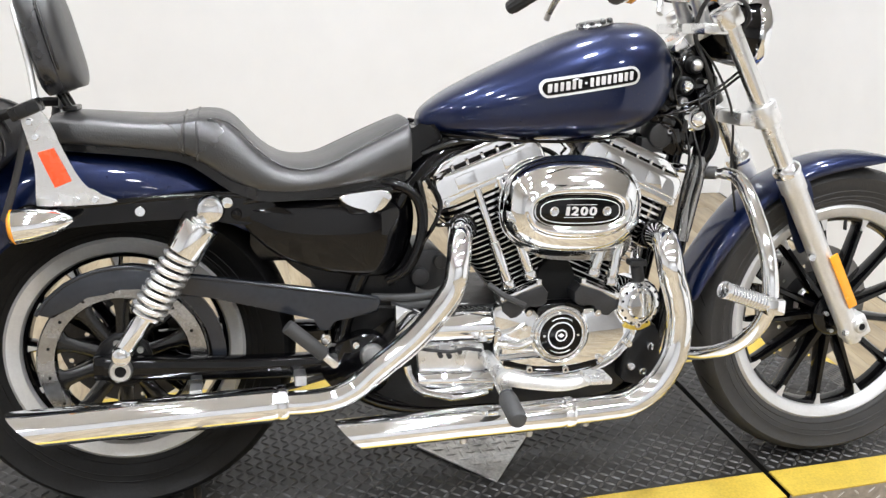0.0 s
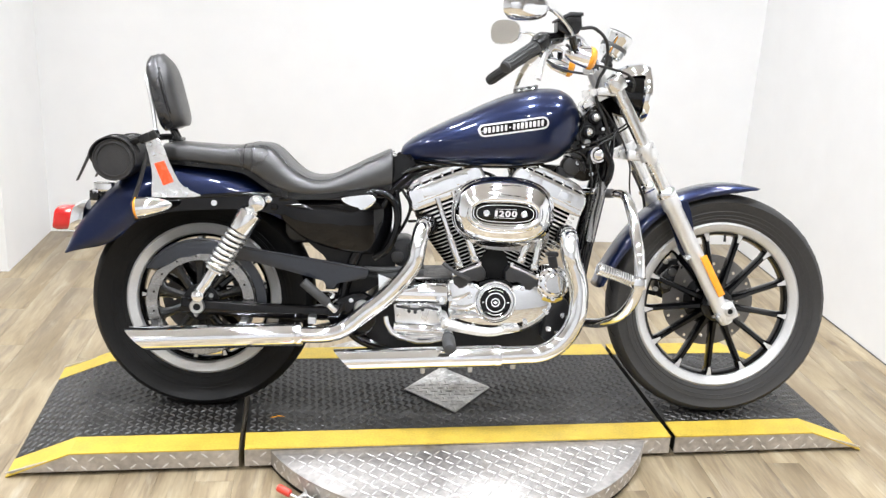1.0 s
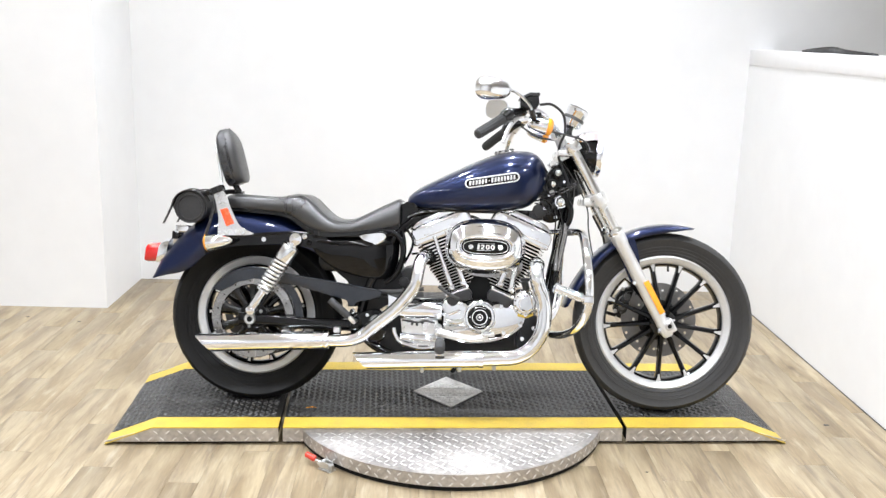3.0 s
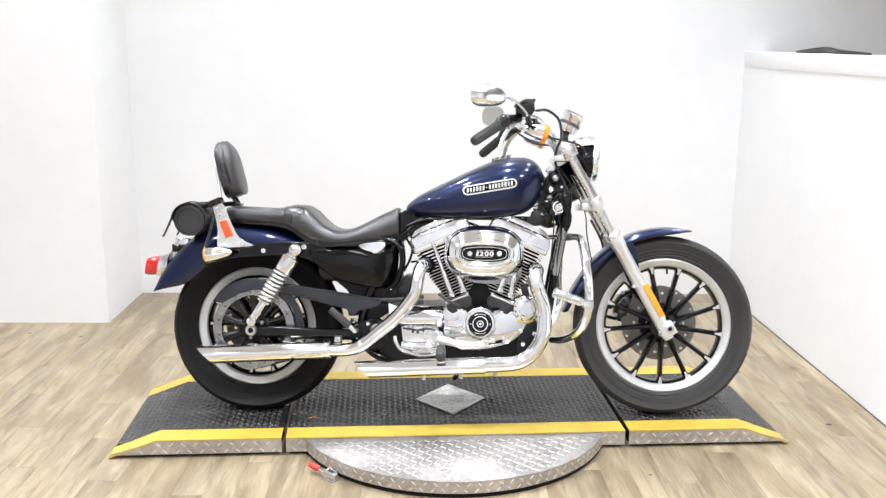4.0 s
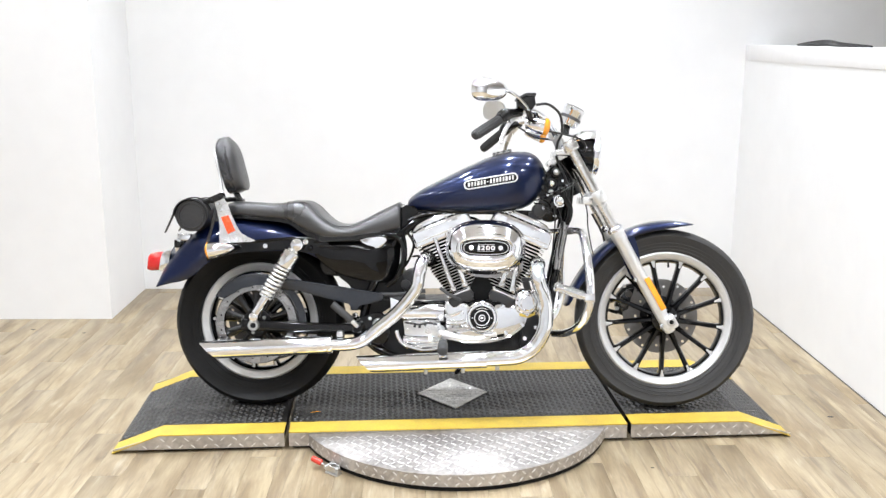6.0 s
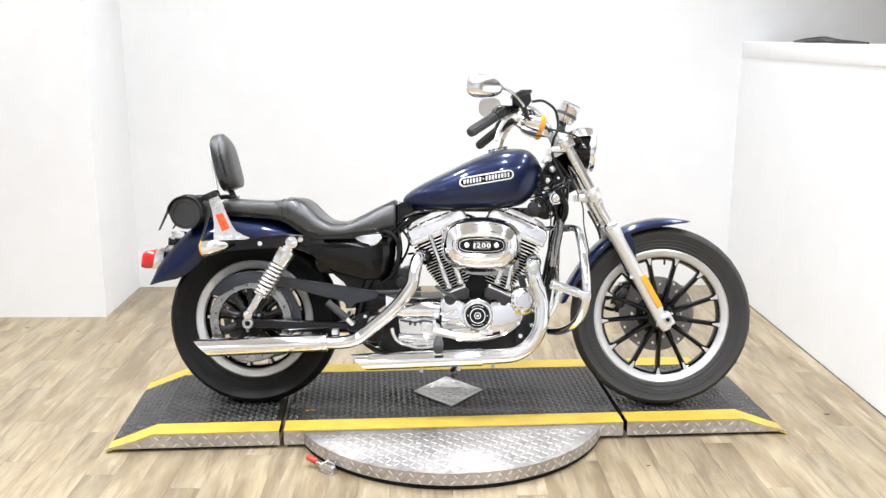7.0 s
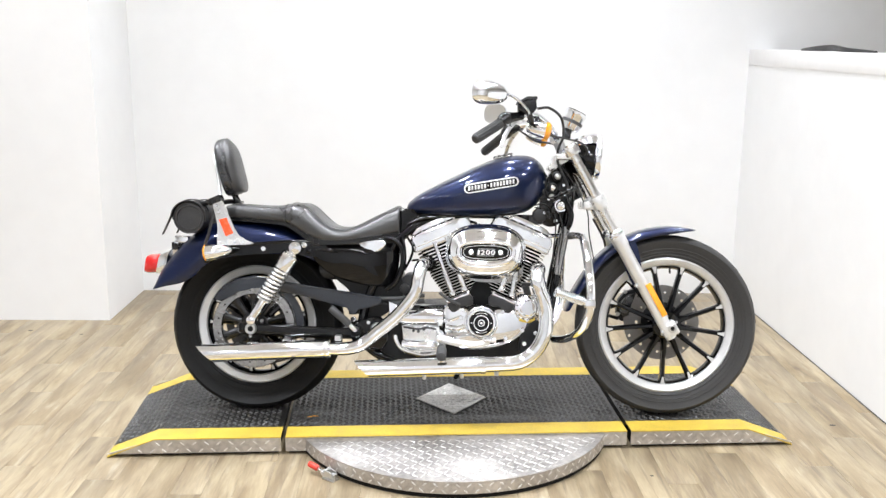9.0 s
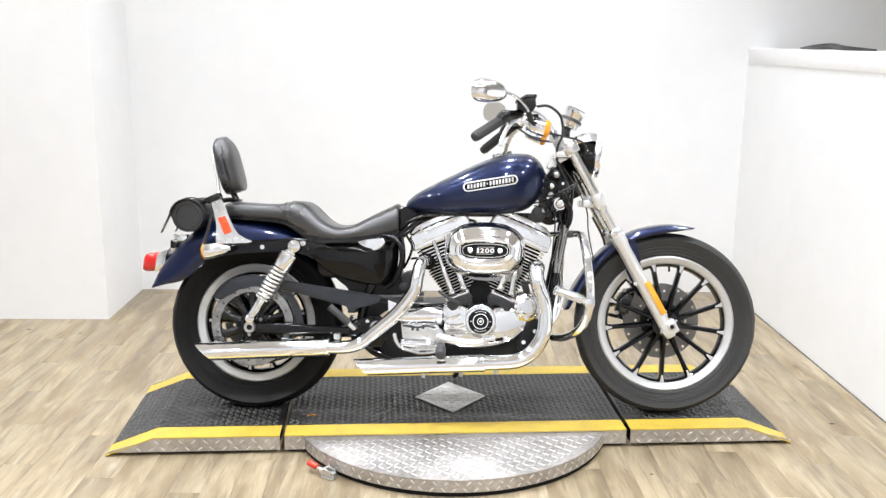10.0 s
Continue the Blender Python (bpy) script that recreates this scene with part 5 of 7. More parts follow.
rim_line = [(-0.052, -0.121, 0.278), (0.0, -0.121, 0.258), (0.09, -0.121, 0.256), (0.158, -0.121, 0.270), (0.204, -0.121, 0.294), (0.237, -0.121, 0.328), (0.240, -0.121, 0.360)]
tube(bm, spline(rim_line, 5), 0.0065, 8)
part("cover_flange", bm, CHROME, gear, "chrome cover flange")
bm = bmesh.new()
tube(bm, spline([(-0.05, -0.121, 0.330), (-0.01, -0.126, 0.327), (0.02, -0.124, 0.335)]), 0.010, 10)
part("cover_rib", bm, CHROME, gear, "raised chrome rib")
bm = bmesh.new()
tube(bm, spline([(-0.06, -0.120, 0.352), (-0.03, -0.126, 0.356), (0.006, -0.124, 0.372)]), 0.0055, 8)
part("cover_rib", bm, CHROME, gear, "raised chrome rib")
bm = bmesh.new()
tube(bm, spline([(-0.046, -0.122, 0.300), (0.02, -0.125, 0.306), (0.05, -0.122, 0.304)]), 0.008, 8)
part("cover_rib", bm, CHROME, gear, "raised chrome rib")
bm = bmesh.new()
tube(bm, spline([(0.125, -0.121, 0.388), (0.135, -0.124, 0.350), (0.12, -0.124, 0.31)]), 0.006, 8)
part("cover_rib", bm, CHROME, gear, "raised chrome rib")
# Black strip laid on the chrome as a painted shadow line.
bm = bmesh.new()
tube(bm, spline([(-0.035, -0.123, 0.292), (0.03, -0.124, 0.278), (0.10, -0.124, 0.276), (0.16, -0.124, 0.286)]), 0.009, 8, flat=0.5)
part("cover_shadow_line", bm, BLACK, gear, "black strip painting a shadow line on the cover")
# sprocket cover, bulged like a barrel, with a satin panel and a chrome tube below it
bm = bmesh.new()
rings = []
for x, h in ((-0.222, 0.028), (-0.212, 0.040), (-0.19, 0.044), (-0.066, 0.044), (-0.0605, 0.040)):
    rings.append([V(x, -0.085 - 0.047 * (math.cos(a) if math.cos(a) > 0 else 0.2 * math.cos(a)), 0.362 + h * math.sin(a) * 1.0) for a in (2 * math.pi * k / 36 for k in range(36))])
loft(bm, rings)
spc = part("sprocket_cover", bm, CHROME, case, "bulged chrome sprocket cover", sharp=60)
bm = bmesh.new()
prism(bm, [(-0.212, 0.330), (-0.075, 0.327), (-0.066, 0.276), (-0.206, 0.280)], -0.114, -0.09, 0.006)
part("lower_panel", bm, FORGED, spc, "satin silver lower panel")
bm = bmesh.new()
rod(bm, (-0.212, -0.118, 0.263), (-0.055, -0.118, 0.257), 0.0205, 22, edge=0.004)
rod(bm, (-0.20, -0.135, 0.238), (-0.06, -0.135, 0.246), 0.007, 12)
part("crossover_tube", bm, CHROME, case, "chrome crossover tube")
bm = bmesh.new()
tube(bm, spline([(-0.205, -0.128, 0.328), (-0.15, -0.134, 0.322), (-0.12, -0.136, 0.328), (-0.085, -0.132, 0.322)]), 0.0035, 8)
for x, z in ((-0.168, 0.316), (-0.15, 0.314), (-0.13, 0.322)):
    rod(bm, (x, -0.125, z), (x, -0.140, z), 0.0052, 10, edge=0.0015)
part("clutch_fitting", bm, DARK, case, "dark fittings below the sprocket cover")
# timer cover: bright boss, black disc, fine rings and two screws
TX, TZ, TY = 0.078, 0.348, -0.122
bm = bmesh.new()
lathe(bm, [(0.0615, 0), (0.0615, 0.006), (0.0600, 0.010), (0.0570, 0.0115), (0.0545, 0.0100), (0.0520, 0.0070), (0.030, 0.0068)], right_axis(TX, TY, TZ), 48)
timer = part("timer_cover", bm, CHROME, gear, "round chrome timer cover")
bm = bmesh.new()
lathe(bm, [(0.0440, 0.010), (0.0440, 0.0145), (0.0, 0.0148)], right_axis(TX, TY, TZ), 40)
part("timer_disc", bm, BLACK, timer, "black centre disc")
bm = bmesh.new()
lathe(bm, [(0.0465, 0.008), (0.0465, 0.0140), (0.0452, 0.0152), (0.0441, 0.0145), (0.0441, 0.008)], right_axis(TX, TY, TZ), 44, True)
part("timer_edge", bm, CHROME, timer, "thin chrome edge")
bm = bmesh.new()
for r in (0.0285, 0.0125):
    lathe(bm, [(r, 0.0147), (r, 0.0158), (r - 0.0028, 0.0158), (r - 0.0028, 0.0147)], right_axis(TX, TY, TZ), 36, True)
prism(bm, [(TX - 0.007, TZ), (TX, TZ - 0.005), (TX + 0.007, TZ), (TX, TZ + 0.005)], TY - 0.0160, TY - 0.0148, 0.0003, 1)
part("timer_ring", bm, INLAY, timer, "fine silver rings")
for a0 in (55, -125):
    bm = bmesh.new()
    tube(bm, [(TX + 0.0365 * math.cos(math.radians(a0 + 70 * k / 10)), TY - 0.0149, TZ + 0.0365 * math.sin(math.radians(a0 + 70 * k / 10))) for k in range(11)], 0.0012, 6)
    part("marking_bar", bm, SATIN, timer, "fine silver arc")
for s in (-1, 1):
    bolt(timer, TX + s * 0.0355, TY - 0.0146, TZ, 0.0030, CHROME, (0, -1, 0), 0.0018, "screw")
for x, z in ((0.010, 0.395), (0.004, 0.364), (-0.052, 0.354), (0.155, 0.391), (0.167, 0.292), (0.228, 0.322), (0.244, 0.362), (0.017, 0.276), (0.094, 0.272), (-0.045, 0.285), (-0.085, 0.356)):
    bolt(gear, x, -0.127, z, 0.0078, CHROME)
bm = bmesh.new()
prism(bm, smooth_outline([(0.035, 0.385), (0.04, 0.41), (0.115, 0.41), (0.12, 0.385)], 3), -0.126, -0.10, 0.003)
part("timer_housing", bm, BLACK, gear, "gloss black timer housing")
OFW = (0.10, -0.99, 0.03)
bm = bmesh.new()
lathe(bm, [(0.051, -0.03), (0.053, 0.026), (0.0515, 0.034), (0.045, 0.043), (0.034, 0.0465), (0.030, 0.0465), (0.029, 0.042)], axis((0.242, -0.085, 0.403), OFW), 16)
oilf = part("oil_filter", bm, CHROME, case, "chrome oil filter housing")
bm = bmesh.new()
lathe(bm, [(0.0295, 0.038), (0.0295, 0.0475), (0.0255, 0.051), (0, 0.0518)], axis((0.242, -0.085, 0.403), OFW), 32)
part("filter_cap", bm, CHROME, oilf, "polished round cap")
# Black dots on the ring: the shade of its recesses put into colour.
for k in range(14):
    a = 2 * math.pi * (k + 0.5) / 14
    q = axis((0.242, -0.085, 0.403), OFW) @ V(0.0412 * math.cos(a), 0.0412 * math.sin(a), 0.0435)
    bm = bmesh.new()
    rod(bm, q, q + Vector(OFW) * 0.0015, 0.0028, 8)
    part("flute_shade", bm, GAP, oilf, "black dot standing for a shaded wrench flute")
bm = bmesh.new()
prism(bm, smooth_outline([(0.215, 0.357), (0.25, 0.350), (0.272, 0.360), (0.266, 0.371), (0.23, 0.370)], 3), -0.1285, -0.118, 0.002)
part("filter_label", bm, YELLOW, oilf, "small yellow label")

# Black fin paint, deepened: the shade between the fins is put into it.
FINBLACK = material("shade_black_fin_paint", (0.006, 0.006, 0.006), 0.9, 0, 0.3, 30, 0.2, 300, specular=0.02)
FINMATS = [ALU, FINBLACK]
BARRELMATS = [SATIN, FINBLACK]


def cylinder(name, lean, label):
    """One barrel with its fins, head and rocker box; lean in degrees, towards the front if positive."""
    M = pose(CX, 0, CZ) @ pose(0, 0, 0, 0, lean, 0)
    b = bmesh.new()
    rod(b, M @ V(0, 0, 0.06), M @ V(0, 0, 0.13), 0.050, 28)
    # Wide core in the same black, filling the gaps with painted shade.
    loft(b, [[M @ V(w * math.copysign(abs(math.cos(q)) ** 0.4, math.cos(q)), 0.064 * math.copysign(abs(math.sin(q)) ** 0.4, math.sin(q)), z) for q in (2 * math.pi * k / 28 for k in range(28))]
             for z, w in ((0.116, 0.056), (0.20, 0.075), (0.262, 0.088), (0.29, 0.090), (0.292, 0.098), (0.352, 0.098))])
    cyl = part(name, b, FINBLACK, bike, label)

    def fin(w, d, t):
        bb = bmesh.new()
        ring = []
        for k in range(36):
            a = 2 * math.pi * k / 36
            c, q = math.cos(a), math.sin(a)
            ring.append((w * math.copysign(abs(c) ** 0.36, c), d * math.copysign(abs(q) ** 0.36, q)))
        lo, hi = [bb.verts.new((x, y, -t / 2)) for x, y in ring], [bb.verts.new((x, y, t / 2)) for x, y in ring]
        f1, f2 = bb.faces.new(lo[::-1]), bb.faces.new(hi)
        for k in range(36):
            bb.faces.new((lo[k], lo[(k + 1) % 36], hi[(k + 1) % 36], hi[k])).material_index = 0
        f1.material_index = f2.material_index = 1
        return bb

    first = None
    for i in range(16):
        z = 0.120 + 0.0110 * i
        s = 0.66 + 0.34 * min(1, i / 11)
        m = M @ Matrix.Translation((0, 0, z)) @ Matrix.Diagonal((s, 1, 1, 1))
        if first is None:
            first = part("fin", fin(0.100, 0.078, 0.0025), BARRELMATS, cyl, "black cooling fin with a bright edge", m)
        else:
            again("fin", first, cyl, m, "black cooling fin with a bright edge")
    head = None
    for i in range(4):
        m = M @ Matrix.Translation((0, 0, 0.2965 + 0.0128 * i))
        if head is None:
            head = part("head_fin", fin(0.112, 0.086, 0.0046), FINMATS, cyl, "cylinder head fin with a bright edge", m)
        else:
            again("head_fin", head, cyl, m, "cylinder head fin with a bright edge")
    b = bmesh.new()
    # the box: a flat flank with crisp rounded edges
    dome(b, smooth_outline([(-0.112, 0.346), (-0.117, 0.362), (-0.117, 0.386), (-0.110, 0.402), (-0.094, 0.408), (-0.04, 0.409), (0.04, 0.409), (0.094, 0.408), (0.109, 0.401), (0.115, 0.386), (0.115, 0.362), (0.110, 0.346), (0.04, 0.344), (-0.04, 0.344)], 3), (0, 0.376),
         ((0.9, 0.09), (1, 0.08), (1, -0.088), (0.992, -0.0915), (0.975, -0.0945), (0.95, -0.0960), (0.92, -0.0964), (0.5, -0.0972), (0.05, -0.0975)), M)
    rocker = part("rocker_box", b, CHROME, cyl, "chrome rocker box", sharp=30)
    b = bmesh.new()
    dome(b, smooth_outline([(-0.100, 0.405), (-0.092, 0.424), (-0.066, 0.432), (0.0, 0.4345), (0.066, 0.432), (0.090, 0.424), (0.098, 0.405)], 3), (0, 0.418),
         ((0.85, 0.07), (1, 0.06), (1, -0.066), (0.985, -0.072), (0.94, -0.076), (0.88, -0.078), (0.5, -0.0795), (0.1, -0.080)), M)
    part("rocker_cover", b, CHROME, rocker, "chrome rocker cover", sharp=30)
    for u in range(5):
        q = M @ V(-0.064 + 0.032 * u, -0.081, 0.4095)
        bolt(rocker, q.x, q.y, q.z, 0.0046, CHROME, tuple(M.to_3x3() @ V(0, -0.35, 1)), 0.009, "rocker_bolt")
    b = bmesh.new()
    tube(b, [M @ V(*q) for q in ((-0.119, -0.070, 0.392), (-0.106, -0.091, 0.398), (-0.092, -0.0955, 0.406), (-0.075, -0.082, 0.4105), (-0.03, -0.0815, 0.4115), (0.03, -0.0815, 0.4115), (0.092, -0.0815, 0.4105))], 0.0034, 6)
    part("gasket_line", b, BLACK, rocker, "black gasket line")
    b = bmesh.new()
    tube(b, [M @ V(-0.110, -0.0945, 0.3655), M @ V(-0.03, -0.0975, 0.3655), M @ V(0.03, -0.0975, 0.3655), M @ V(0.110, -0.0945, 0.3655)], 0.0022, 6)
    part("rocker_ridge", b, CHROME, rocker, "raised chrome line")
    for x0 in (-0.070, 0.030):
        b = bmesh.new()
        prism(b, [(x0, 0.372), (x0 + 0.04, 0.372), (x0 + 0.04, 0.396), (x0, 0.396)], -0.101, -0.094, 0.002, 2, M)
        part("rocker_boss", b, CHROME, rocker, "raised chrome boss")
    for x, z in ((-0.100, 0.356), (0.100, 0.356)):
        q = M @ V(x, -0.0955, z)
        bolt(rocker, q.x, q.y, q.z, 0.006, CHROME)
    return cyl


rear_cyl = cylinder("rear_cylinder", -23.0, "finned black rear cylinder with chrome rocker box")
front_cyl = cylinder("front_cylinder", 23.0, "finned black front cylinder with chrome rocker box")

# pushrod tubes and lifter blocks
for a, c, own in (((-0.026, -0.106, 0.442), (-0.084, -0.096, 0.600), rear_cyl), ((0.018, -0.106, 0.460), (-0.040, -0.096, 0.620), rear_cyl), ((0.147, -0.106, 0.462), (0.196, -0.096, 0.62), front_cyl), ((0.188, -0.106, 0.442), (0.214, -0.096, 0.60), front_cyl)):
    bm = bmesh.new()
    a, c = Vector(a), Vector(c)
    c = a + (c - a) * 1.24
    d = (c - a).normalized()
    rod(bm, a, c, 0.0085, 14)
    rod(bm, a, a + d * 0.10, 0.0112, 14, edge=0.002)
    rod(bm, a, a + d * 0.016, 0.0145, 14, edge=0.002)
    part("pushrod_tube", bm, CHROME, own, "chrome pushrod tube")
for s, nm in ((-1, "rear_lifter_block"), (1, "front_lifter_block")):
    m = pose(CX + s * 0.076, 0, 0.424) @ pose(0, 0, 0, 0, s * 23, 0)
    bm = bmesh.new()
    prism(bm, smooth_outline([(-0.040, -0.026), (-0.044, 0.010), (0.044, 0.010), (0.040, -0.026), (0.016, -0.026), (0, -0.014), (-0.016, -0.026)], 2), -0.132, -0.06, 0.004, 2, m)
    blk = part(nm, bm, DARK, case, "dark grey lifter block")
    bm = bmesh.new()
    box(bm, (0, -0.104, 0.015), (0.090, 0.050, 0.009), 0.003, m)
    part("lifter_cover", bm, CHROME, blk, "chrome lifter cover plate")
    for u in (-0.04, 0.04):
        q = m @ V(u, -0.126, 0.019)
        bolt(blk, q.x, q.y, q.z, 0.0065, CHROME, (0, 0, 1))
# Added filler block; its black stands for the shade between the cylinders.
bm = bmesh.new()
prism(bm, smooth_outline([(0.02, 0.40), (0.035, 0.46), (0.06, 0.50), (0.095, 0.50), (0.115, 0.46), (0.13, 0.40)], 3), -0.09, 0.03, 0.006)
part("valley_shade_block", bm, GAP, case, "dark filler block standing for the shade in the cylinder valley")

# ---- air cleaner
AX, AZ, AY = 0.0895, 0.6065, 0.086


def oval(sx, sz, y, n=56, p=2.5, cx=AX, cz=AZ):
    ring = []
    for k in range(n):
        a = 2 * math.pi * k / n
        c, s = math.cos(a), math.sin(a)
        ring.append(V(cx + sx * math.copysign(abs(c) ** (2 / p), c), y + AY, cz + sz * math.copysign(abs(s) ** (2 / p), s)))
    return ring


bm = bmesh.new()
loft(bm, [oval(0.134, 0.089, -0.185), oval(0.143, 0.0975, -0.187), oval(0.1465, 0.1005, -0.192), oval(0.1465, 0.1005, -0.202), oval(0.1425, 0.097, -0.206), oval(0.1405, 0.095, -0.210), oval(0.136, 0.0905, -0.226),
          oval(0.125, 0.080, -0.239), oval(0.115, 0.069, -0.2455), oval(0.110, 0.059, -0.2475), oval(0.1065, 0.053, -0.2495), oval(0.1045, 0.050, -0.2545), oval(0.1005, 0.0445, -0.2575), oval(0.0960, 0.0385, -0.2565), oval(0.0925, 0.0345, -0.252), oval(0.0910, 0.0325, -0.250)])
cleaner = part("air_cleaner", bm, CHROME, bike, "oval chrome air cleaner cover", sharp=50)
bm = bmesh.new()
loft(bm, [oval(0.0875, 0.0290, -0.2485, p=2.7), oval(0.0875, 0.0290, -0.2520, p=2.7), oval(0.085, 0.0268, -0.2530, p=2.7)])
insert = part("insert", bm, BLACK, cleaner, "black oval insert")
bm = bmesh.new()
tube(bm, oval(0.0800, 0.0238, -0.2530, p=2.8), 0.0009, 6, True, True)
part("insert_line", bm, INLAY, insert, "fine silver outline")
for s in (-1, 1):
    bm = bmesh.new()
    lathe(bm, [(0.0090, 0.0), (0.0090, 0.003), (0.0065, 0.005), (0.0035, 0.0047), (0.003, 0.002)], right_axis(AX + s * 0.053, AY - 0.2528, AZ), 18)
    part("screw", bm, CHROME, insert, "chrome socket screw")
for digit, off, wide in (("1", -0.0255, 0.0075), ("2", -0.0105, 0.0150), ("0", 0.0075, 0.0155), ("0", 0.0255, 0.0155)):
    me = text_mesh(digit, 0.03, 0.0009, INLAY, 0.0002 if digit == "1" else 0.0009)
    xs, ys = [v.co.x for v in me.vertices], [v.co.y for v in me.vertices]
    fx, fy = wide / (max(xs) - min(xs)), 0.0165 / (max(ys) - min(ys))
    fit = Matrix.Diagonal((fx, fy, 1, 1)) @ Matrix.Translation((-(max(xs) + min(xs)) / 2, -(max(ys) + min(ys)) / 2, 0))
    txt = new("numeral", me)
    txt.parent = insert
    txt.matrix_basis = pose(AX + off, AY - 0.2542, AZ) @ pose(0, 0, 0, 90, 0, 0) @ Matrix(((1, 0.22, 0, 0), (0, 1, 0, 0), (0, 0, 1, 0), (0, 0, 0, 1))) @ fit
    tagged(txt, "raised silver numeral")
bm = bmesh.new()
for s in (-1, 1):
    box(bm, (AX + 0.002 * s, AY - 0.2535, AZ + s * 0.0122), (0.060, 0.0010, 0.0011), 0, None)
part("marking_bar", bm, INLAY, insert)
bm = bmesh.new()
prism(bm, smooth_outline([(-0.03, 0.62), (-0.01, 0.55), (0.0, 0.515), (0.06, 0.496), (0.16, 0.492), (0.208, 0.493), (0.226, 0.520), (0.228, 0.56), (0.22, 0.62), (0.16, 0.68), (0.02, 0.68)], 3), -0.100, -0.08, 0.006)
part("backing_plate", bm, GREYSTEEL, cleaner, "dark grey backing plate")
bm = bmesh.new()
rod(bm, (0.09, -0.09, 0.60), (0.09, 0.03, 0.59), 0.035, 20)
part("carburettor", bm, DARK, bike, "grey carburettor body")
bm = bmesh.new()
box(bm, (0.238, 0.0, 0.712), (0.085, 0.075, 0.060), 0.012)
part("upper_engine_mount", bm, BLACK, bike, "black upper engine mount")
# wiring, coil and frame clutter in the dark gap under the tank
bm = bmesh.new()
box(bm, (0.0, 0.02, 0.738), (0.28, 0.060, 0.026), 0.010)
part("ignition_module", bm, PLASTIC, bike, "black electrics box under the tank")
bm = bmesh.new()
box(bm, (-0.14, 0.0, 0.700), (0.13, 0.10, 0.07), 0.012)
part("ignition_module", bm, PLASTIC, bike, "black electrics box under the tank")
bm = bmesh.new()
tube(bm, spline([(-0.02, -0.03, 0.70), (0.02, -0.06, 0.715), (0.07, -0.06, 0.70), (0.09, -0.07, 0.66)]), 0.005, 8)
part("spark_lead", bm, PLASTIC, bike, "black plug lead")
bm = bmesh.new()
tube(bm, spline([(0.16, -0.03, 0.72), (0.13, -0.06, 0.722), (0.11, -0.06, 0.70), (0.10, -0.07, 0.66)]), 0.006, 8)
part("spark_lead", bm, PLASTIC, bike, "black plug lead")
bm = bmesh.new()
tube(bm, spline([(-0.20, -0.06, 0.70), (-0.14, -0.07, 0.725), (-0.06, -0.06, 0.728), (0.02, -0.05, 0.722)]), 0.007, 8)
part("spark_lead", bm, PLASTIC, bike, "black plug lead")

# horn-side bracket, ignition and clutter behind the tank's nose
bm = bmesh.new()
prism(bm, smooth_outline([(0.285, 0.76), (0.30, 0.84), (0.325, 0.90), (0.36, 0.91), (0.395, 0.84), (0.385, 0.74), (0.34, 0.70), (0.30, 0.71)], 4), -0.062, 0.05, 0.012)
neck = part("neck_cover", bm, BLACK, bike, "black neck cover")
for x, z, r, nm in ((0.332, 0.842, 0.013, "ignition_switch"), (0.349, 0.884, 0.012, "steering_lock"), (0.363, 0.778, 0.019, "horn")):
    bm = bmesh.new()
    lathe(bm, [(r * 1.5, -0.01), (r * 1.5, 0.006), (r * 1.2, 0.012)], right_axis(x, -0.068, z), 22)
    h = part(nm, bm, WRINKLE if nm != "horn" else CHROME, bike, "round switch boss" if nm != "horn" else "round chrome horn cover")
    bm = bmesh.new()
    lathe(bm, [(r, 0.008), (r, 0.013), (r * 0.88, 0.018), (r * 0.62, 0.022), (r * 0.3, 0.0245), (0, 0.025)], right_axis(x, -0.068, z), 20)
    part("cap", bm, CHROME if nm != "steering_lock" else SATIN, h, "bright round cap")
bm = bmesh.new()
rod(bm, (0.288, -0.075, 0.742), (0.288, -0.02, 0.742), 0.026, 22, edge=0.005)
box(bm, (0.275, -0.035, 0.722), (0.05, 0.06, 0.03), 0.006)
part("coil_cover", bm, DARK, bike, "dark grey coil cover")
bm = bmesh.new()
tube(bm, spline([(0.34, -0.07, 0.76), (0.345, -0.09, 0.70), (0.340, -0.078, 0.62), (0.333, -0.07, 0.50)]), 0.0028, 8)
part("control_cable", bm, PLASTIC, bike, "black control cable")
bm = bmesh.new()
tube(bm, spline([(0.36, -0.07, 0.75), (0.372, -0.09, 0.68), (0.362, -0.082, 0.6), (0.356, -0.08, 0.5)]), 0.0032, 8)
part("control_cable", bm, PLASTIC, bike, "black control cable")
bm = bmesh.new()
tube(bm, spline([(0.305, -0.07, 0.80), (0.35, -0.09, 0.815), (0.41, -0.08, 0.848), (0.455, -0.07, 0.88)]), 0.0028, 8)
part("control_cable", bm, PLASTIC, bike, "black control cable")
bm = bmesh.new()
tube(bm, spline([(0.30, -0.07, 0.785), (0.35, -0.09, 0.802), (0.41, -0.08, 0.838), (0.455, -0.07, 0.868)]), 0.0028, 8)
part("control_cable", bm, PLASTIC, bike, "black control cable")
bm = bmesh.new()
rod(bm, (0.236, -0.118, 0.486), (0.246, -0.112, 0.452), 0.013, 14, edge=0.003)
box(bm, (0.238, -0.112, 0.490), (0.034, 0.03, 0.012), 0.003)
part("pressure_switch", bm, DARK, bike, "dark grey pressure switch")
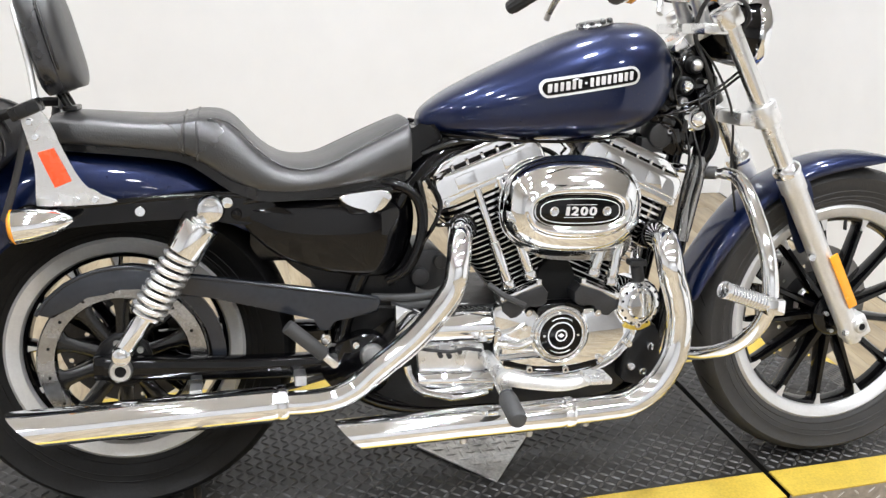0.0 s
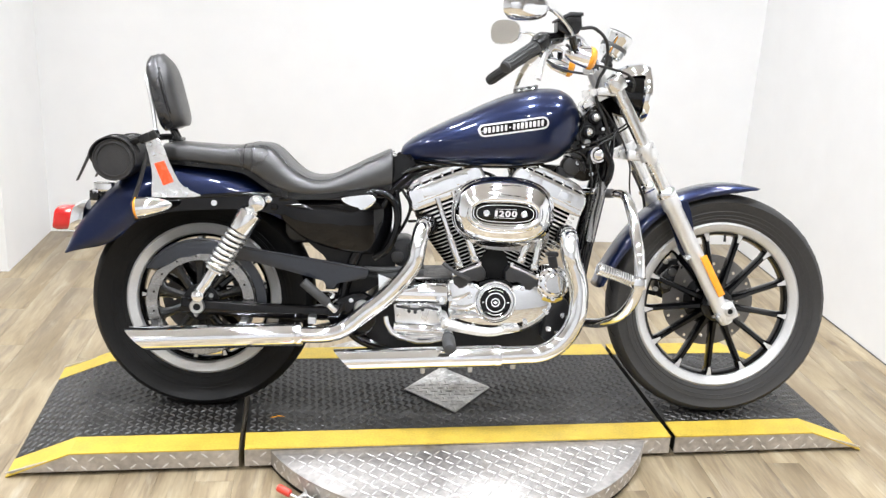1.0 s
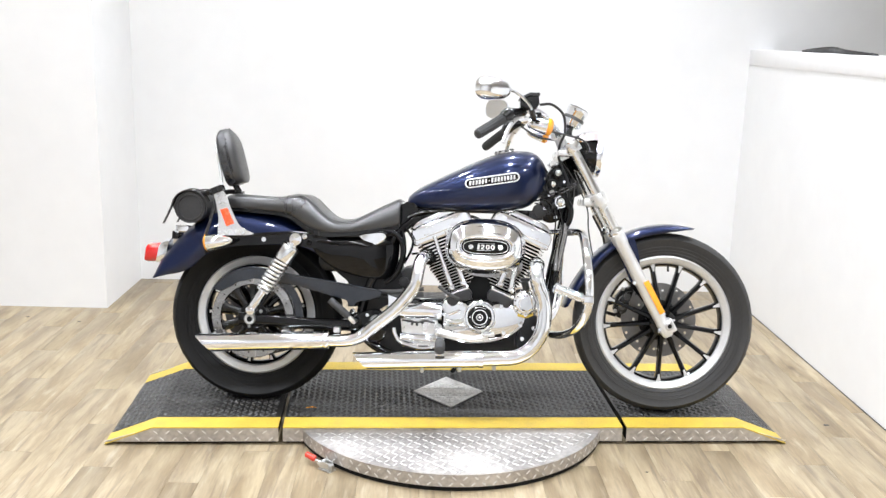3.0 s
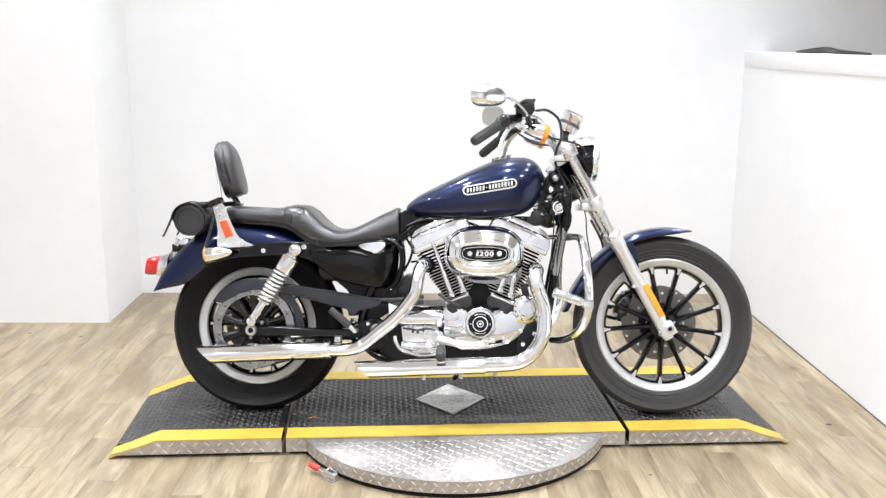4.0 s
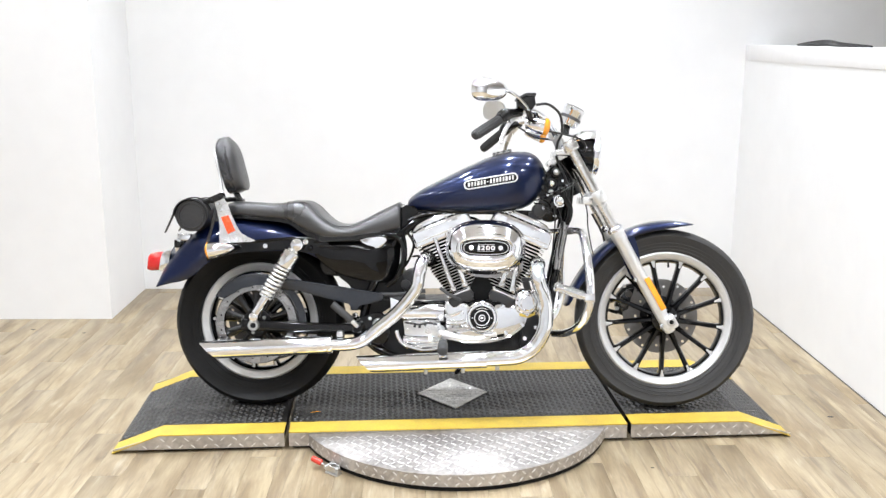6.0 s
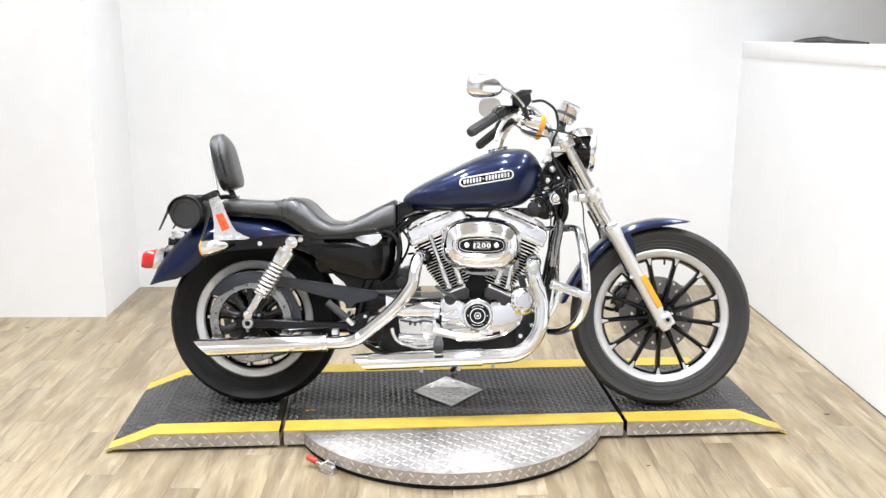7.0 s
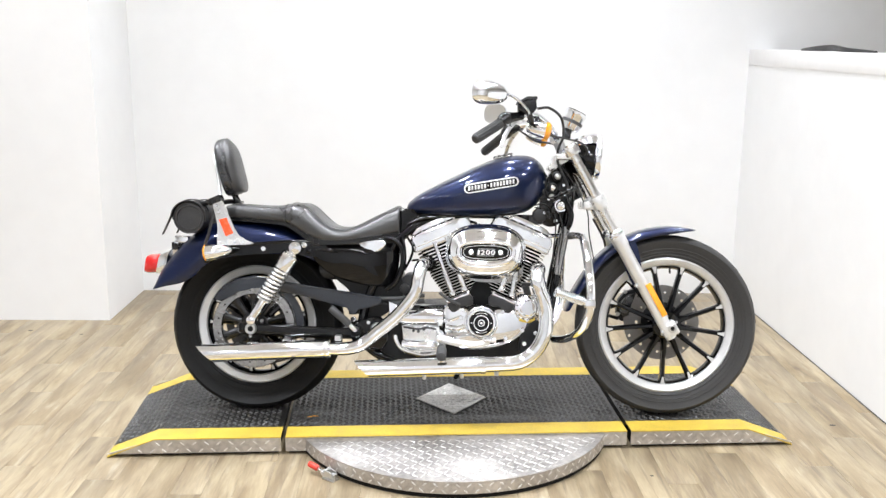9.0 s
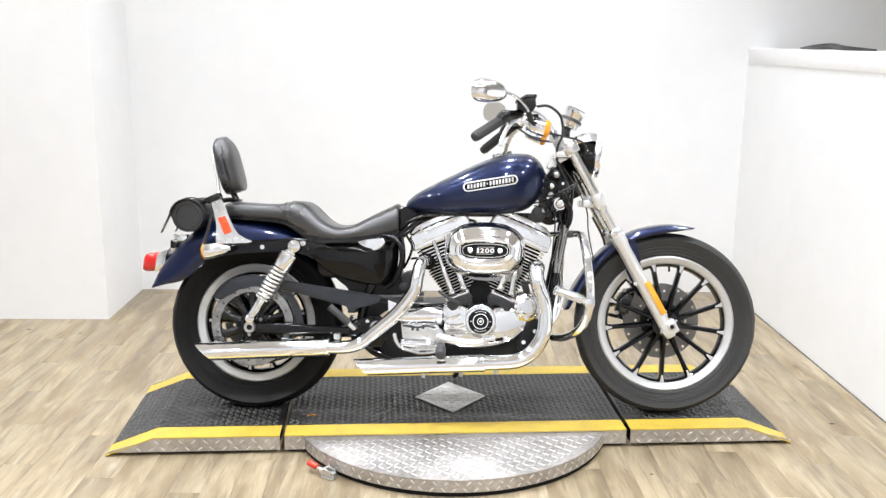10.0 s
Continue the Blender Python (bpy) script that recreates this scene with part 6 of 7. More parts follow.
for x, z, r, mt, lab in ((0.3295, 0.811, 0.010, SATIN, "small steel bolt head"), (0.304, 0.752, 0.007, CHROME, "bright terminal screw"), (0.318, 0.800, 0.006, CHROME, "bright terminal screw"), (0.345, 0.722, 0.008, CHROME, "bright bracket bolt"), (0.296, 0.862, 0.007, SATIN, "small steel bolt head"), (0.372, 0.852, 0.006, CHROME, "bright bracket bolt")):
    bolt(neck, x, -0.070, z, r, mt, (0, -1, 0), 0.008, "neck_bolt", lab)
for x, z, w, h, tilt in ((0.300, 0.772, 0.030, 0.014, 20), (0.318, 0.742, 0.018, 0.030, -15), (0.286, 0.800, 0.022, 0.012, 40), (0.336, 0.762, 0.012, 0.026, 10), (0.300, 0.826, 0.012, 0.024, -20)):
    bm = bmesh.new()
    box(bm, (0, 0, 0), (w, 0.022, h), 0.003, pose(x, -0.068, z, 0, tilt, 0))
    part("connector", bm, PLASTIC, neck, "black wiring connector")
for pts in ([(0.268, -0.06, 0.778), (0.296, -0.078, 0.784), (0.318, -0.08, 0.776), (0.338, -0.074, 0.752)], [(0.270, -0.055, 0.770), (0.292, -0.076, 0.764), (0.312, -0.08, 0.752), (0.326, -0.074, 0.722)],
            [(0.300, -0.07, 0.900), (0.316, -0.08, 0.868), (0.306, -0.08, 0.836), (0.318, -0.076, 0.806)], [(0.362, -0.09, 0.800), (0.352, -0.094, 0.812), (0.358, -0.09, 0.826), (0.372, -0.08, 0.832)],
            [(0.278, -0.04, 0.755), (0.300, -0.072, 0.745), (0.330, -0.076, 0.738), (0.350, -0.07, 0.705)]):
    bm = bmesh.new()
    tube(bm, spline(pts, 6), 0.0026, 8)
    part("wire", bm, PLASTIC, neck, "thin black wire")
# front motor mount and clutter ahead of the gear case
bm = bmesh.new()
prism(bm, smooth_outline([(0.215, 0.25), (0.24, 0.34), (0.285, 0.36), (0.30, 0.29), (0.27, 0.235)], 3), -0.13, -0.07, 0.008)
mount = part("engine_mount", bm, WRINKLE, bike, "black front engine mount")
for x, z in ((0.235, 0.275), (0.262, 0.262), (0.275, 0.315)):
    bolt(mount, x, -0.132, z, 0.009, CHROME)

# regulator and starter behind the rear header
bm = bmesh.new()
rod(bm, (-0.185, -0.085, 0.475), (-0.185, 0.06, 0.475), 0.042, 24, edge=0.006)
rod(bm, (-0.165, -0.10, 0.495), (-0.165, -0.06, 0.495), 0.014, 14, edge=0.003)
rod(bm, (-0.205, -0.10, 0.465), (-0.205, -0.06, 0.465), 0.018, 14, edge=0.003)
part("starter_motor", bm, DARK, bike, "dark grey starter motor")
bm = bmesh.new()
prism(bm, [(-0.259, 0.421), (-0.200, 0.400), (-0.185, 0.378), (-0.255, 0.330)], -0.135, -0.10, 0.004)
part("pulley_cover", bm, CHROME, bike, "small chrome pulley cover")

# ---- exhausts
EY = -0.184


def pipe(name, pts, r, label):
    b = bmesh.new()
    tube(b, spline(pts, 7), r, 22)
    return part(name, b, CHROME, bike, label)


def muffler(parent, x0, z0, x1, z1, r, slash, name="muffler"):
    """A straight slash-cut muffler; open at its tail, with a collar at its mouth."""
    a, c = V(x0, EY, z0), V(x1, EY, z1)
    d = (c - a).normalized()
    up = V(0, 1, 0).cross(d)
    up = up if up.z > 0 else -up
    side = V(0, 1, 0)
    b = bmesh.new()
    n = 32
    ln = (c - a).length
    rings = []
    for s, rr, cut in ((0.0, r * 0.86, 0), (0.012, r * 0.97, 0), (0.02, r, 0), (0.5, r, 0), (ln, r, 1), (ln - 0.001, r - 0.0025, 1), (ln - 0.06, r - 0.0045, 1), (ln - 0.16, r - 0.008, 0)):
        ring = []
        for k in range(n):
            t = 2 * math.pi * k / n
            o = math.cos(t) * up + math.sin(t) * side
            ss = (s if s <= 0.4 else (s if cut or s != 0.5 else ln * 0.5))
            ring.append(a + d * (ss + (slash * math.cos(t) if cut else 0)) + o * rr)
        rings.append(ring)
    loft(b, rings)
    m = part(name, b, CHROME, parent, "slash-cut chrome muffler")
    b = bmesh.new()
    lathe(b, [(r * 0.76, -0.011), (r * 0.96, -0.009), (r * 1.035, -0.004), (r * 1.035, 0.006), (r * 0.99, 0.010)], axis(a, d), 28)
    part("collar", b, CHROME, m, "chrome collar")
    return m


p1 = pipe("rear_exhaust", [(-0.112, -0.058, 0.556), (-0.128, -0.108, 0.562), (-0.142, EY + 0.030, 0.550), (-0.151, EY, 0.510), (-0.164, EY, 0.455), (-0.225, EY, 0.376), (-0.300, EY, 0.312), (-0.345, EY, 0.273), (-0.40, EY, 0.2545), (-0.49, EY, 0.2515)], 0.0235, "chrome rear exhaust header")
muffler(p1, -0.474, 0.2535, -0.915, 0.2285, 0.0335, 0.033)
bm = bmesh.new()
rod(bm, (-0.108, -0.045, 0.553), (-0.127, -0.104, 0.562), 0.0285, 20, edge=0.004)
part("header_sleeve", bm, BLACK, p1, "black sleeve round the top end of the header")
bm = bmesh.new()
tube(bm, spline([(-0.139, EY - 0.008, 0.500), (-0.150, EY - 0.008, 0.447), (-0.210, EY - 0.008, 0.366), (-0.285, EY - 0.008, 0.302), (-0.335, EY - 0.008, 0.262)], 5), 0.0065, 10)
part("shield_edge", bm, CHROME, p1, "rolled edge of the heat shield")
p2 = pipe("front_exhaust", [(0.285, -0.05, 0.535), (0.280, -0.11, 0.544), (0.275, EY + 0.026, 0.540), (0.275, EY, 0.508), (0.285, EY, 0.472), (0.298, EY, 0.438), (0.308, EY, 0.385), (0.302, EY, 0.315), (0.268, EY, 0.253), (0.215, EY, 0.217), (0.15, EY, 0.2085), (0.06, EY, 0.203)], 0.0268, "chrome front exhaust header")
bm = bmesh.new()
rod(bm, (0.283, -0.040, 0.535), (0.280, -0.100, 0.543), 0.0305, 20, edge=0.004)
part("header_sleeve", bm, BLACK, p2, "black sleeve round the top end of the header")
bm = bmesh.new()
tube(bm, spline([(0.299, EY - 0.008, 0.480), (0.315, EY - 0.008, 0.438), (0.326, EY - 0.008, 0.385), (0.319, EY - 0.008, 0.308), (0.283, EY - 0.008, 0.240), (0.222, EY - 0.008, 0.200), (0.15, EY - 0.008, 0.190)], 5), 0.0068, 10)
part("shield_edge", bm, CHROME, p2, "rolled edge of the heat shield")
m2 = muffler(p2, 0.085, 0.2040, -0.348, 0.1825, 0.0308, 0.028)
bm = bmesh.new()
lathe(bm, [(0.0300, -0.007), (0.0315, -0.004), (0.0315, 0.005), (0.0300, 0.008), (0.027, 0.008), (0.027, -0.007)], axis((0.086, EY, 0.2037), (1, 0, 0.05)), 28, True)
part("clamp", bm, CHROME, p2, "chrome exhaust clamp")
for xx in (-0.125, 0.01):
    bm = bmesh.new()
    rod(bm, (xx, EY + 0.012, 0.162 + 0.05 * (xx + 0.13)), (xx, EY + 0.012, 0.145 + 0.05 * (xx + 0.13)), 0.007, 12, edge=0.002)
    part("drain_stud", bm, SATIN, m2, "small steel stud")
bm = bmesh.new()
rod(bm, (0.135, EY + 0.03, 0.180), (0.135, EY + 0.03, 0.160), 0.008, 6)
part("clamp_nut", bm, SATIN, p2)
bm = bmesh.new()
tube(bm, spline([(-0.235, -0.140, 0.300), (-0.228, -0.142, 0.275), (-0.206, -0.142, 0.248), (-0.143, -0.140, 0.229)]), 0.008, 10)
part("exhaust_bracket", bm, CHROME, bike, "chrome exhaust bracket")
bm = bmesh.new()
tube(bm, spline([(-0.15, -0.14, 0.228), (-0.11, -0.14, 0.230), (-0.07, -0.14, 0.238)]), 0.006, 10)
part("exhaust_bracket", bm, CHROME, bike, "chrome exhaust bracket")
bm = bmesh.new()
box(bm, (-0.44, -0.14, 0.287), (0.022, 0.05, 0.02), 0.003)
part("muffler_hanger", bm, SATIN, bike, "small steel muffler hanger")
bm = bmesh.new()
box(bm, (-0.63, -0.14, 0.272), (0.022, 0.05, 0.014), 0.003)
part("muffler_hanger", bm, SATIN, bike, "small steel muffler hanger")

# ---- pedals and pegs
bm = bmesh.new()
rod(bm, (-0.072, -0.12, 0.305), (-0.070, -0.245, 0.303), 0.014, 16, edge=0.003)
tube(bm, spline([(-0.070, -0.235, 0.305), (-0.02, -0.240, 0.294), (0.05, -0.240, 0.285), (0.105, -0.245, 0.296)]), [0.0165 - 0.005 * i / 18 for i in range(19)], 14, flat=0.75)
pedal = part("brake_pedal", bm, FORGED, bike, "polished aluminium brake pedal")
bm = bmesh.new()
box(bm, (0.105, -0.262, 0.306), (0.045, 0.055, 0.012), 0.003, None)
part("pedal_pad", bm, FORGED, pedal, "ribbed pedal pad")
bm = bmesh.new()
rod(bm, (-0.062, -0.240, 0.267), (-0.062, -0.326, 0.252), 0.0178, 22, edge=0.011)
peg = part("foot_peg", bm, GRIP, bike, "dark grey rubber foot peg")
bm = bmesh.new()
rod(bm, (-0.062, -0.19, 0.285), (-0.063, -0.245, 0.272), 0.0145, 14)
part("peg_clevis", bm, CHROME, peg, "chrome peg clevis")
bm = bmesh.new()
rod(bm, (-0.396, -0.168, 0.338), (-0.466, -0.174, 0.399), 0.0138, 18, edge=0.003)
ppeg = part("passenger_peg", bm, GRIP, bike, "folded dark grey rubber passenger peg")
bm = bmesh.new()
box(bm, (0, 0, 0), (0.030, 0.022, 0.015), 0.004, pose(-0.386, -0.166, 0.328, 0, 41, 0))
rod(bm, (-0.375, -0.12, 0.318), (-0.378, -0.17, 0.320), 0.008)
part("peg_clevis", bm, ALU, ppeg, "bright peg clevis")

# ---- engine guard with highway pegs
pts = [(0.385, -0.052, 0.663), (0.408, -0.082, 0.668), (0.430, -0.108, 0.669), (0.440, -0.135, 0.658), (0.445, -0.172, 0.624), (0.450, -0.215, 0.568), (0.454, -0.245, 0.511), (0.456, -0.257, 0.443), (0.449, -0.240, 0.386), (0.426, -0.190, 0.329), (0.384, -0.130, 0.295), (0.345, -0.075, 0.285)]
thick = [0.0095, 0.0105, 0.0125, 0.0145, 0.0155, 0.0160, 0.0160, 0.0160, 0.0158, 0.0150, 0.0140, 0.0130]
bm = bmesh.new()
for q in (pts, [(x - 0.05, -y, z) for x, y, z in pts]):
    line = spline(q, 6)
    tube(bm, line, [thick[min(11, round(11 * k / (len(line) - 1)))] for k in range(len(line))], 16)
tube(bm, spline([(0.375, -0.05, 0.663), (0.380, 0, 0.666), (0.335, 0.052, 0.663)]), 0.010, 12)
part("engine_guard", bm, CHROME, bike, "chrome tubular engine guard")
bm = bmesh.new()
rod(bm, (0.392, -0.062, 0.666), (0.412, -0.087, 0.669), 0.0135, 16, edge=0.003)
part("guard_clamp", bm, DARKSTEEL, bike, "dark clamp of the engine guard")
for s in (-1, 1):
    back = 0.05 if s > 0 else 0.0
    a, c = V(0.437 - back, s * 0.285, 0.444), V(0.328 - back, s * 0.302, 0.482)
    d = (c - a).normalized()
    bm = bmesh.new()
    rod(bm, a, c, 0.0105, 14)
    rod(bm, c - d * 0.008, c, 0.018, 16, edge=0.003)
    hp = part("highway_peg", bm, CHROME, bike, "ribbed chrome highway peg")
    for k in range(13):
        q = a + d * (0.014 + 0.0075 * k)
        bm = bmesh.new()
        rod(bm, q, q + d * 0.0045, 0.0165, 16, edge=0.001)
        part("peg_ring", bm, CHROME, hp)
    bm = bmesh.new()
    box(bm, (0.449 - back, s * 0.272, 0.440), (0.036, 0.050, 0.032), 0.006)
    part("peg_clamp", bm, CHROME, hp, "chrome peg clamp")

# ---- front fork
for s in (-1, 1):
    y = s * 0.098
    top, mid, foot = V(0.390, y, 0.985), V(0.555, y, 0.690), V(0.769, y, 0.310)
    d = (foot - top).normalized()
    bm = bmesh.new()
    rod(bm, top, mid + d * 0.05, 0.0190, 20)
    leg = part("fork_tube", bm, ALU, bike, "polished fork tube")
    bm = bmesh.new()
    a = V(0.562, y, 0.678)
    tube(bm, [a, a + d * 0.006, a + d * 0.05, a + d * 0.055, a + d * 0.30, a + d * 0.40, foot - d * 0.01, foot + d * 0.012], [0.025, 0.0272, 0.0272, 0.0242, 0.0232, 0.0225, 0.0225, 0.018], 24)
    M2 = Matrix.Translation(V(0.771, y, 0.338)) @ pose(0, 0, 0, 0, math.degrees(math.atan2(d.x, -d.z)) * -1, 0)
    box(bm, (0, 0, -0.002), (0.042, 0.048, 0.052), 0.009, M2, 3)
    box(bm, (-0.026, 0, -0.012), (0.022, 0.032, 0.020), 0.006, M2, 3)
    slider = part("fork_slider", bm, SLIDER, leg, "satin aluminium fork slider")
    bm = bmesh.new()
    lathe(bm, [(0.0205, -0.012), (0.0285, -0.004), (0.0300, 0.006), (0.0285, 0.012)], axis(a, d), 26)
    part("dust_cap", bm, CHROME, slider, "chrome dust cap")
    bm = bmesh.new()
    rx = V(0.710, s * 0.1235, 0.442)
    u = V(d.x, 0, d.z)
    w = V(u.z, 0, -u.x) * -1
    q = [rx + u * (k * 0.066) + w * (j * 0.0105) for k, j in ((-1, -1), (-1, 1), (1, 1), (1, -1))]
    vs = [bm.verts.new(p) for p in q] + [bm.verts.new(p + V(0, s * 0.005, 0)) for p in q]
    for f in ((3, 2, 1, 0), (4, 5, 6, 7), (0, 1, 5, 4), (1, 2, 6, 5), (2, 3, 7, 6), (3, 0, 4, 7)):
        bm.faces.new([vs[i] for i in f])
    bevel_all(bm, list(bm.edges), 0.002, 2)
    part("reflector", bm, ORANGE, slider, "amber reflector strip")
    bm = bmesh.new()
    lathe(bm, [(0.016, -0.02), (0.016, 0.004), (0.012, 0.008), (0.008, 0.008), (0.007, 0.001)], axis((0.771, s * 0.119, 0.338), (0, s, 0)), 20)
    part("axle_end", bm, SATIN, slider, "steel axle end")
    # Black disc on the axle end, painting the dark of its hole.
    bm = bmesh.new()
    rod(bm, (0.771, s * 0.1235, 0.338), (0.771, s * 0.1262, 0.338), 0.0085, 16)
    part("axle_hole_shade", bm, GAP, slider, "black disc standing for the shaded hole in the axle end")
    bolt(slider, 0.735, s * 0.122, 0.325, 0.007, CHROME, (0, s, 0))
    bolt(slider, 0.640, s * 0.110, 0.492, 0.009, CHROME, (-0.6, s, 0))
    bm = bmesh.new()
    box(bm, (0.372, s * 0.06, 0.955), (0.06, 0.10, 0.022), 0.006, pose(0, 0, 0))
    rod(bm, top + d * -0.012, top + d * 0.028, 0.030, 22, edge=0.004)
    part("upper_clamp", bm, ALU, leg, "polished upper fork clamp")
    bm = bmesh.new()
    lo = top + d * 0.222
    rod(bm, lo - d * 0.022, lo + d * 0.022, 0.0285, 22, edge=0.003)
    box(bm, lo + V(-0.030, -s * 0.045, -0.012), (0.050, 0.095, 0.028), 0.008)
    part("lower_clamp", bm, FORGED, leg, "cast aluminium lower fork clamp")
bm = bmesh.new()
rod(bm, (0.771, -0.115, 0.338), (0.771, 0.115, 0.338), 0.010, 14)
part("front_axle", bm, SATIN, bike, "steel front axle")
bm = bmesh.new()
prism(bm, smooth_outline([(0.318, 0.912), (0.324, 0.930), (0.36, 0.954), (0.40, 0.970), (0.405, 0.952), (0.37, 0.932), (0.334, 0.906)], 3), -0.040, 0.040, 0.006)
part("yoke", bm, ALU, bike, "polished top yoke")

# ---- front fender
FF = [(0.388, 0.384, 0.406, 0.392), (0.410, 0.446, 0.438, 0.448), (0.440, 0.502, 0.478, 0.505), (0.472, 0.550, 0.520, 0.560), (0.520, 0.607, 0.570, 0.607), (0.575, 0.648, 0.625, 0.640), (0.640, 0.682, 0.680, 0.660), (0.70, 0.700, 0.735, 0.673),
      (0.766, 0.708, 0.790, 0.682), (0.82, 0.705, 0.835, 0.690), (0.866, 0.697, 0.866, 0.694)]
bm = bmesh.new()
grid = []
for tx, tz, ex, ez in smooth_rows(FF, 3):
    ring = []
    for k in range(21):
        u = -1 + 2 * k / 20
        y = 0.064 * math.copysign(1 - (1 - abs(u)) ** 1.5, u) * (1.0 if tx < 0.84 else max(0.35, 1 - (tx - 0.84) * 14))
        f = (1 - abs(u) ** 2.2) ** 0.6
        ring.append(bm.verts.new((ex + (tx - ex) * f, y, ez + (tz - ez) * f)))
    grid.append(ring)
for a, c in zip(grid, grid[1:]):
    for i in range(20):
        bm.faces.new((a[i], a[i + 1], c[i + 1], c[i]))
ff = part("front_fender", bm, BLUE, bike, "navy blue metallic front fender", sharp=60)
md = ff.modifiers.new("thickness", "SOLIDIFY")
md.thickness, md.offset = 0.003, -1
for s in (-1, 1):
    bm = bmesh.new()
    prism(bm, smooth_outline([(0.572, 0.622), (0.600, 0.645), (0.628, 0.655), (0.645, 0.640), (0.662, 0.570), (0.662, 0.540), (0.656, 0.510), (0.646, 0.494), (0.632, 0.494), (0.614, 0.528), (0.588, 0.590)], 3), s * 0.066, s * 0.070, 0.0015, 1)
    part("fender_bracket", bm, BLUE, ff, "navy blue fender bracket")

# ---- headlight
HL = V(0.463, 0, 0.955)
hd = V(1, 0, -0.06).normalized()
bm = bmesh.new()
lathe(bm, [(0.012, -0.085), (0.034, -0.078), (0.054, -0.058), (0.066, -0.030), (0.071, 0.0), (0.0725, 0.026)], axis(HL, hd), 40)
head = part("headlight", bm, BLACK, bike, "black bullet headlight with chrome rim")
bm = bmesh.new()
lathe(bm, [(0.0725, 0.022), (0.0775, 0.026), (0.0790, 0.036), (0.076, 0.046), (0.069, 0.049), (0.066, 0.044)], axis(HL, hd), 44)
part("rim", bm, CHROME, head, "chrome headlight rim")
bm = bmesh.new()
lathe(bm, [(0.067, 0.043), (0.05, 0.051), (0.025, 0.056), (0.0, 0.057)], axis(HL, hd), 36)
part("lens", bm, LENSGLASS, head, "clear headlight lens")
bm = bmesh.new()
rings = []
for x, h, w in ((-0.052, 0.070, 0.036), (-0.02, 0.086, 0.052), (0.02, 0.091, 0.056), (0.046, 0.086, 0.054)):
    ring = []
    for k in range(13):
        t = math.radians(180 * k / 12)
        ring.append(HL + V(x, w * math.copysign(abs(math.cos(t)) ** 0.7, math.cos(t)), h - 0.036 + 0.036 * math.sin(t) ** 0.8))
    rings.append(ring + [HL + V(x, 0, h - 0.030)])
loft(bm, rings)
part("visor", bm, CHROME, head, "chrome headlight visor")

# ---- handlebar, controls, gauges
BAR = [(0.352, 0, 1.018), (0.348, -0.045, 1.020), (0.325, -0.085, 1.048), (0.275, -0.150, 1.088), (0.222, -0.210, 1.096), (0.165, -0.262, 1.078), (0.110, -0.312, 1.042), (0.044, -0.372, 0.996)]
bm = bmesh.new()
LEFT_BAR = [(x + 0.12 * y, y, z) for x, y, z in mirrored(BAR)]
tube(bm, spline(LEFT_BAR[::-1][:-1] + BAR, 6), 0.0125, 14)
bar = part("handlebar", bm, CHROME, bike, "chrome pull-back handlebar")
bm = bmesh.new()
for s in (-1, 1):
    rod(bm, (0.378, s * 0.04, 0.965), (0.352, s * 0.04, 1.022), 0.015, 14)
box(bm, (0.350, 0, 1.026), (0.042, 0.11, 0.03), 0.008)
part("riser", bm, SATIN, bar, "aluminium riser clamp")


def bar_part(s, name, b, mat, parent, label=""):
    """A part of one bar end; the bar is turned a little, so its left end stands ahead."""
    if s > 0:
        bmesh.ops.transform(b, matrix=Matrix(((1, 0.12, 0, 0), (0, 1, 0, 0), (0, 0, 1, 0), (0, 0, 0, 1))), verts=b.verts)
    return part(name, b, mat, parent, label)


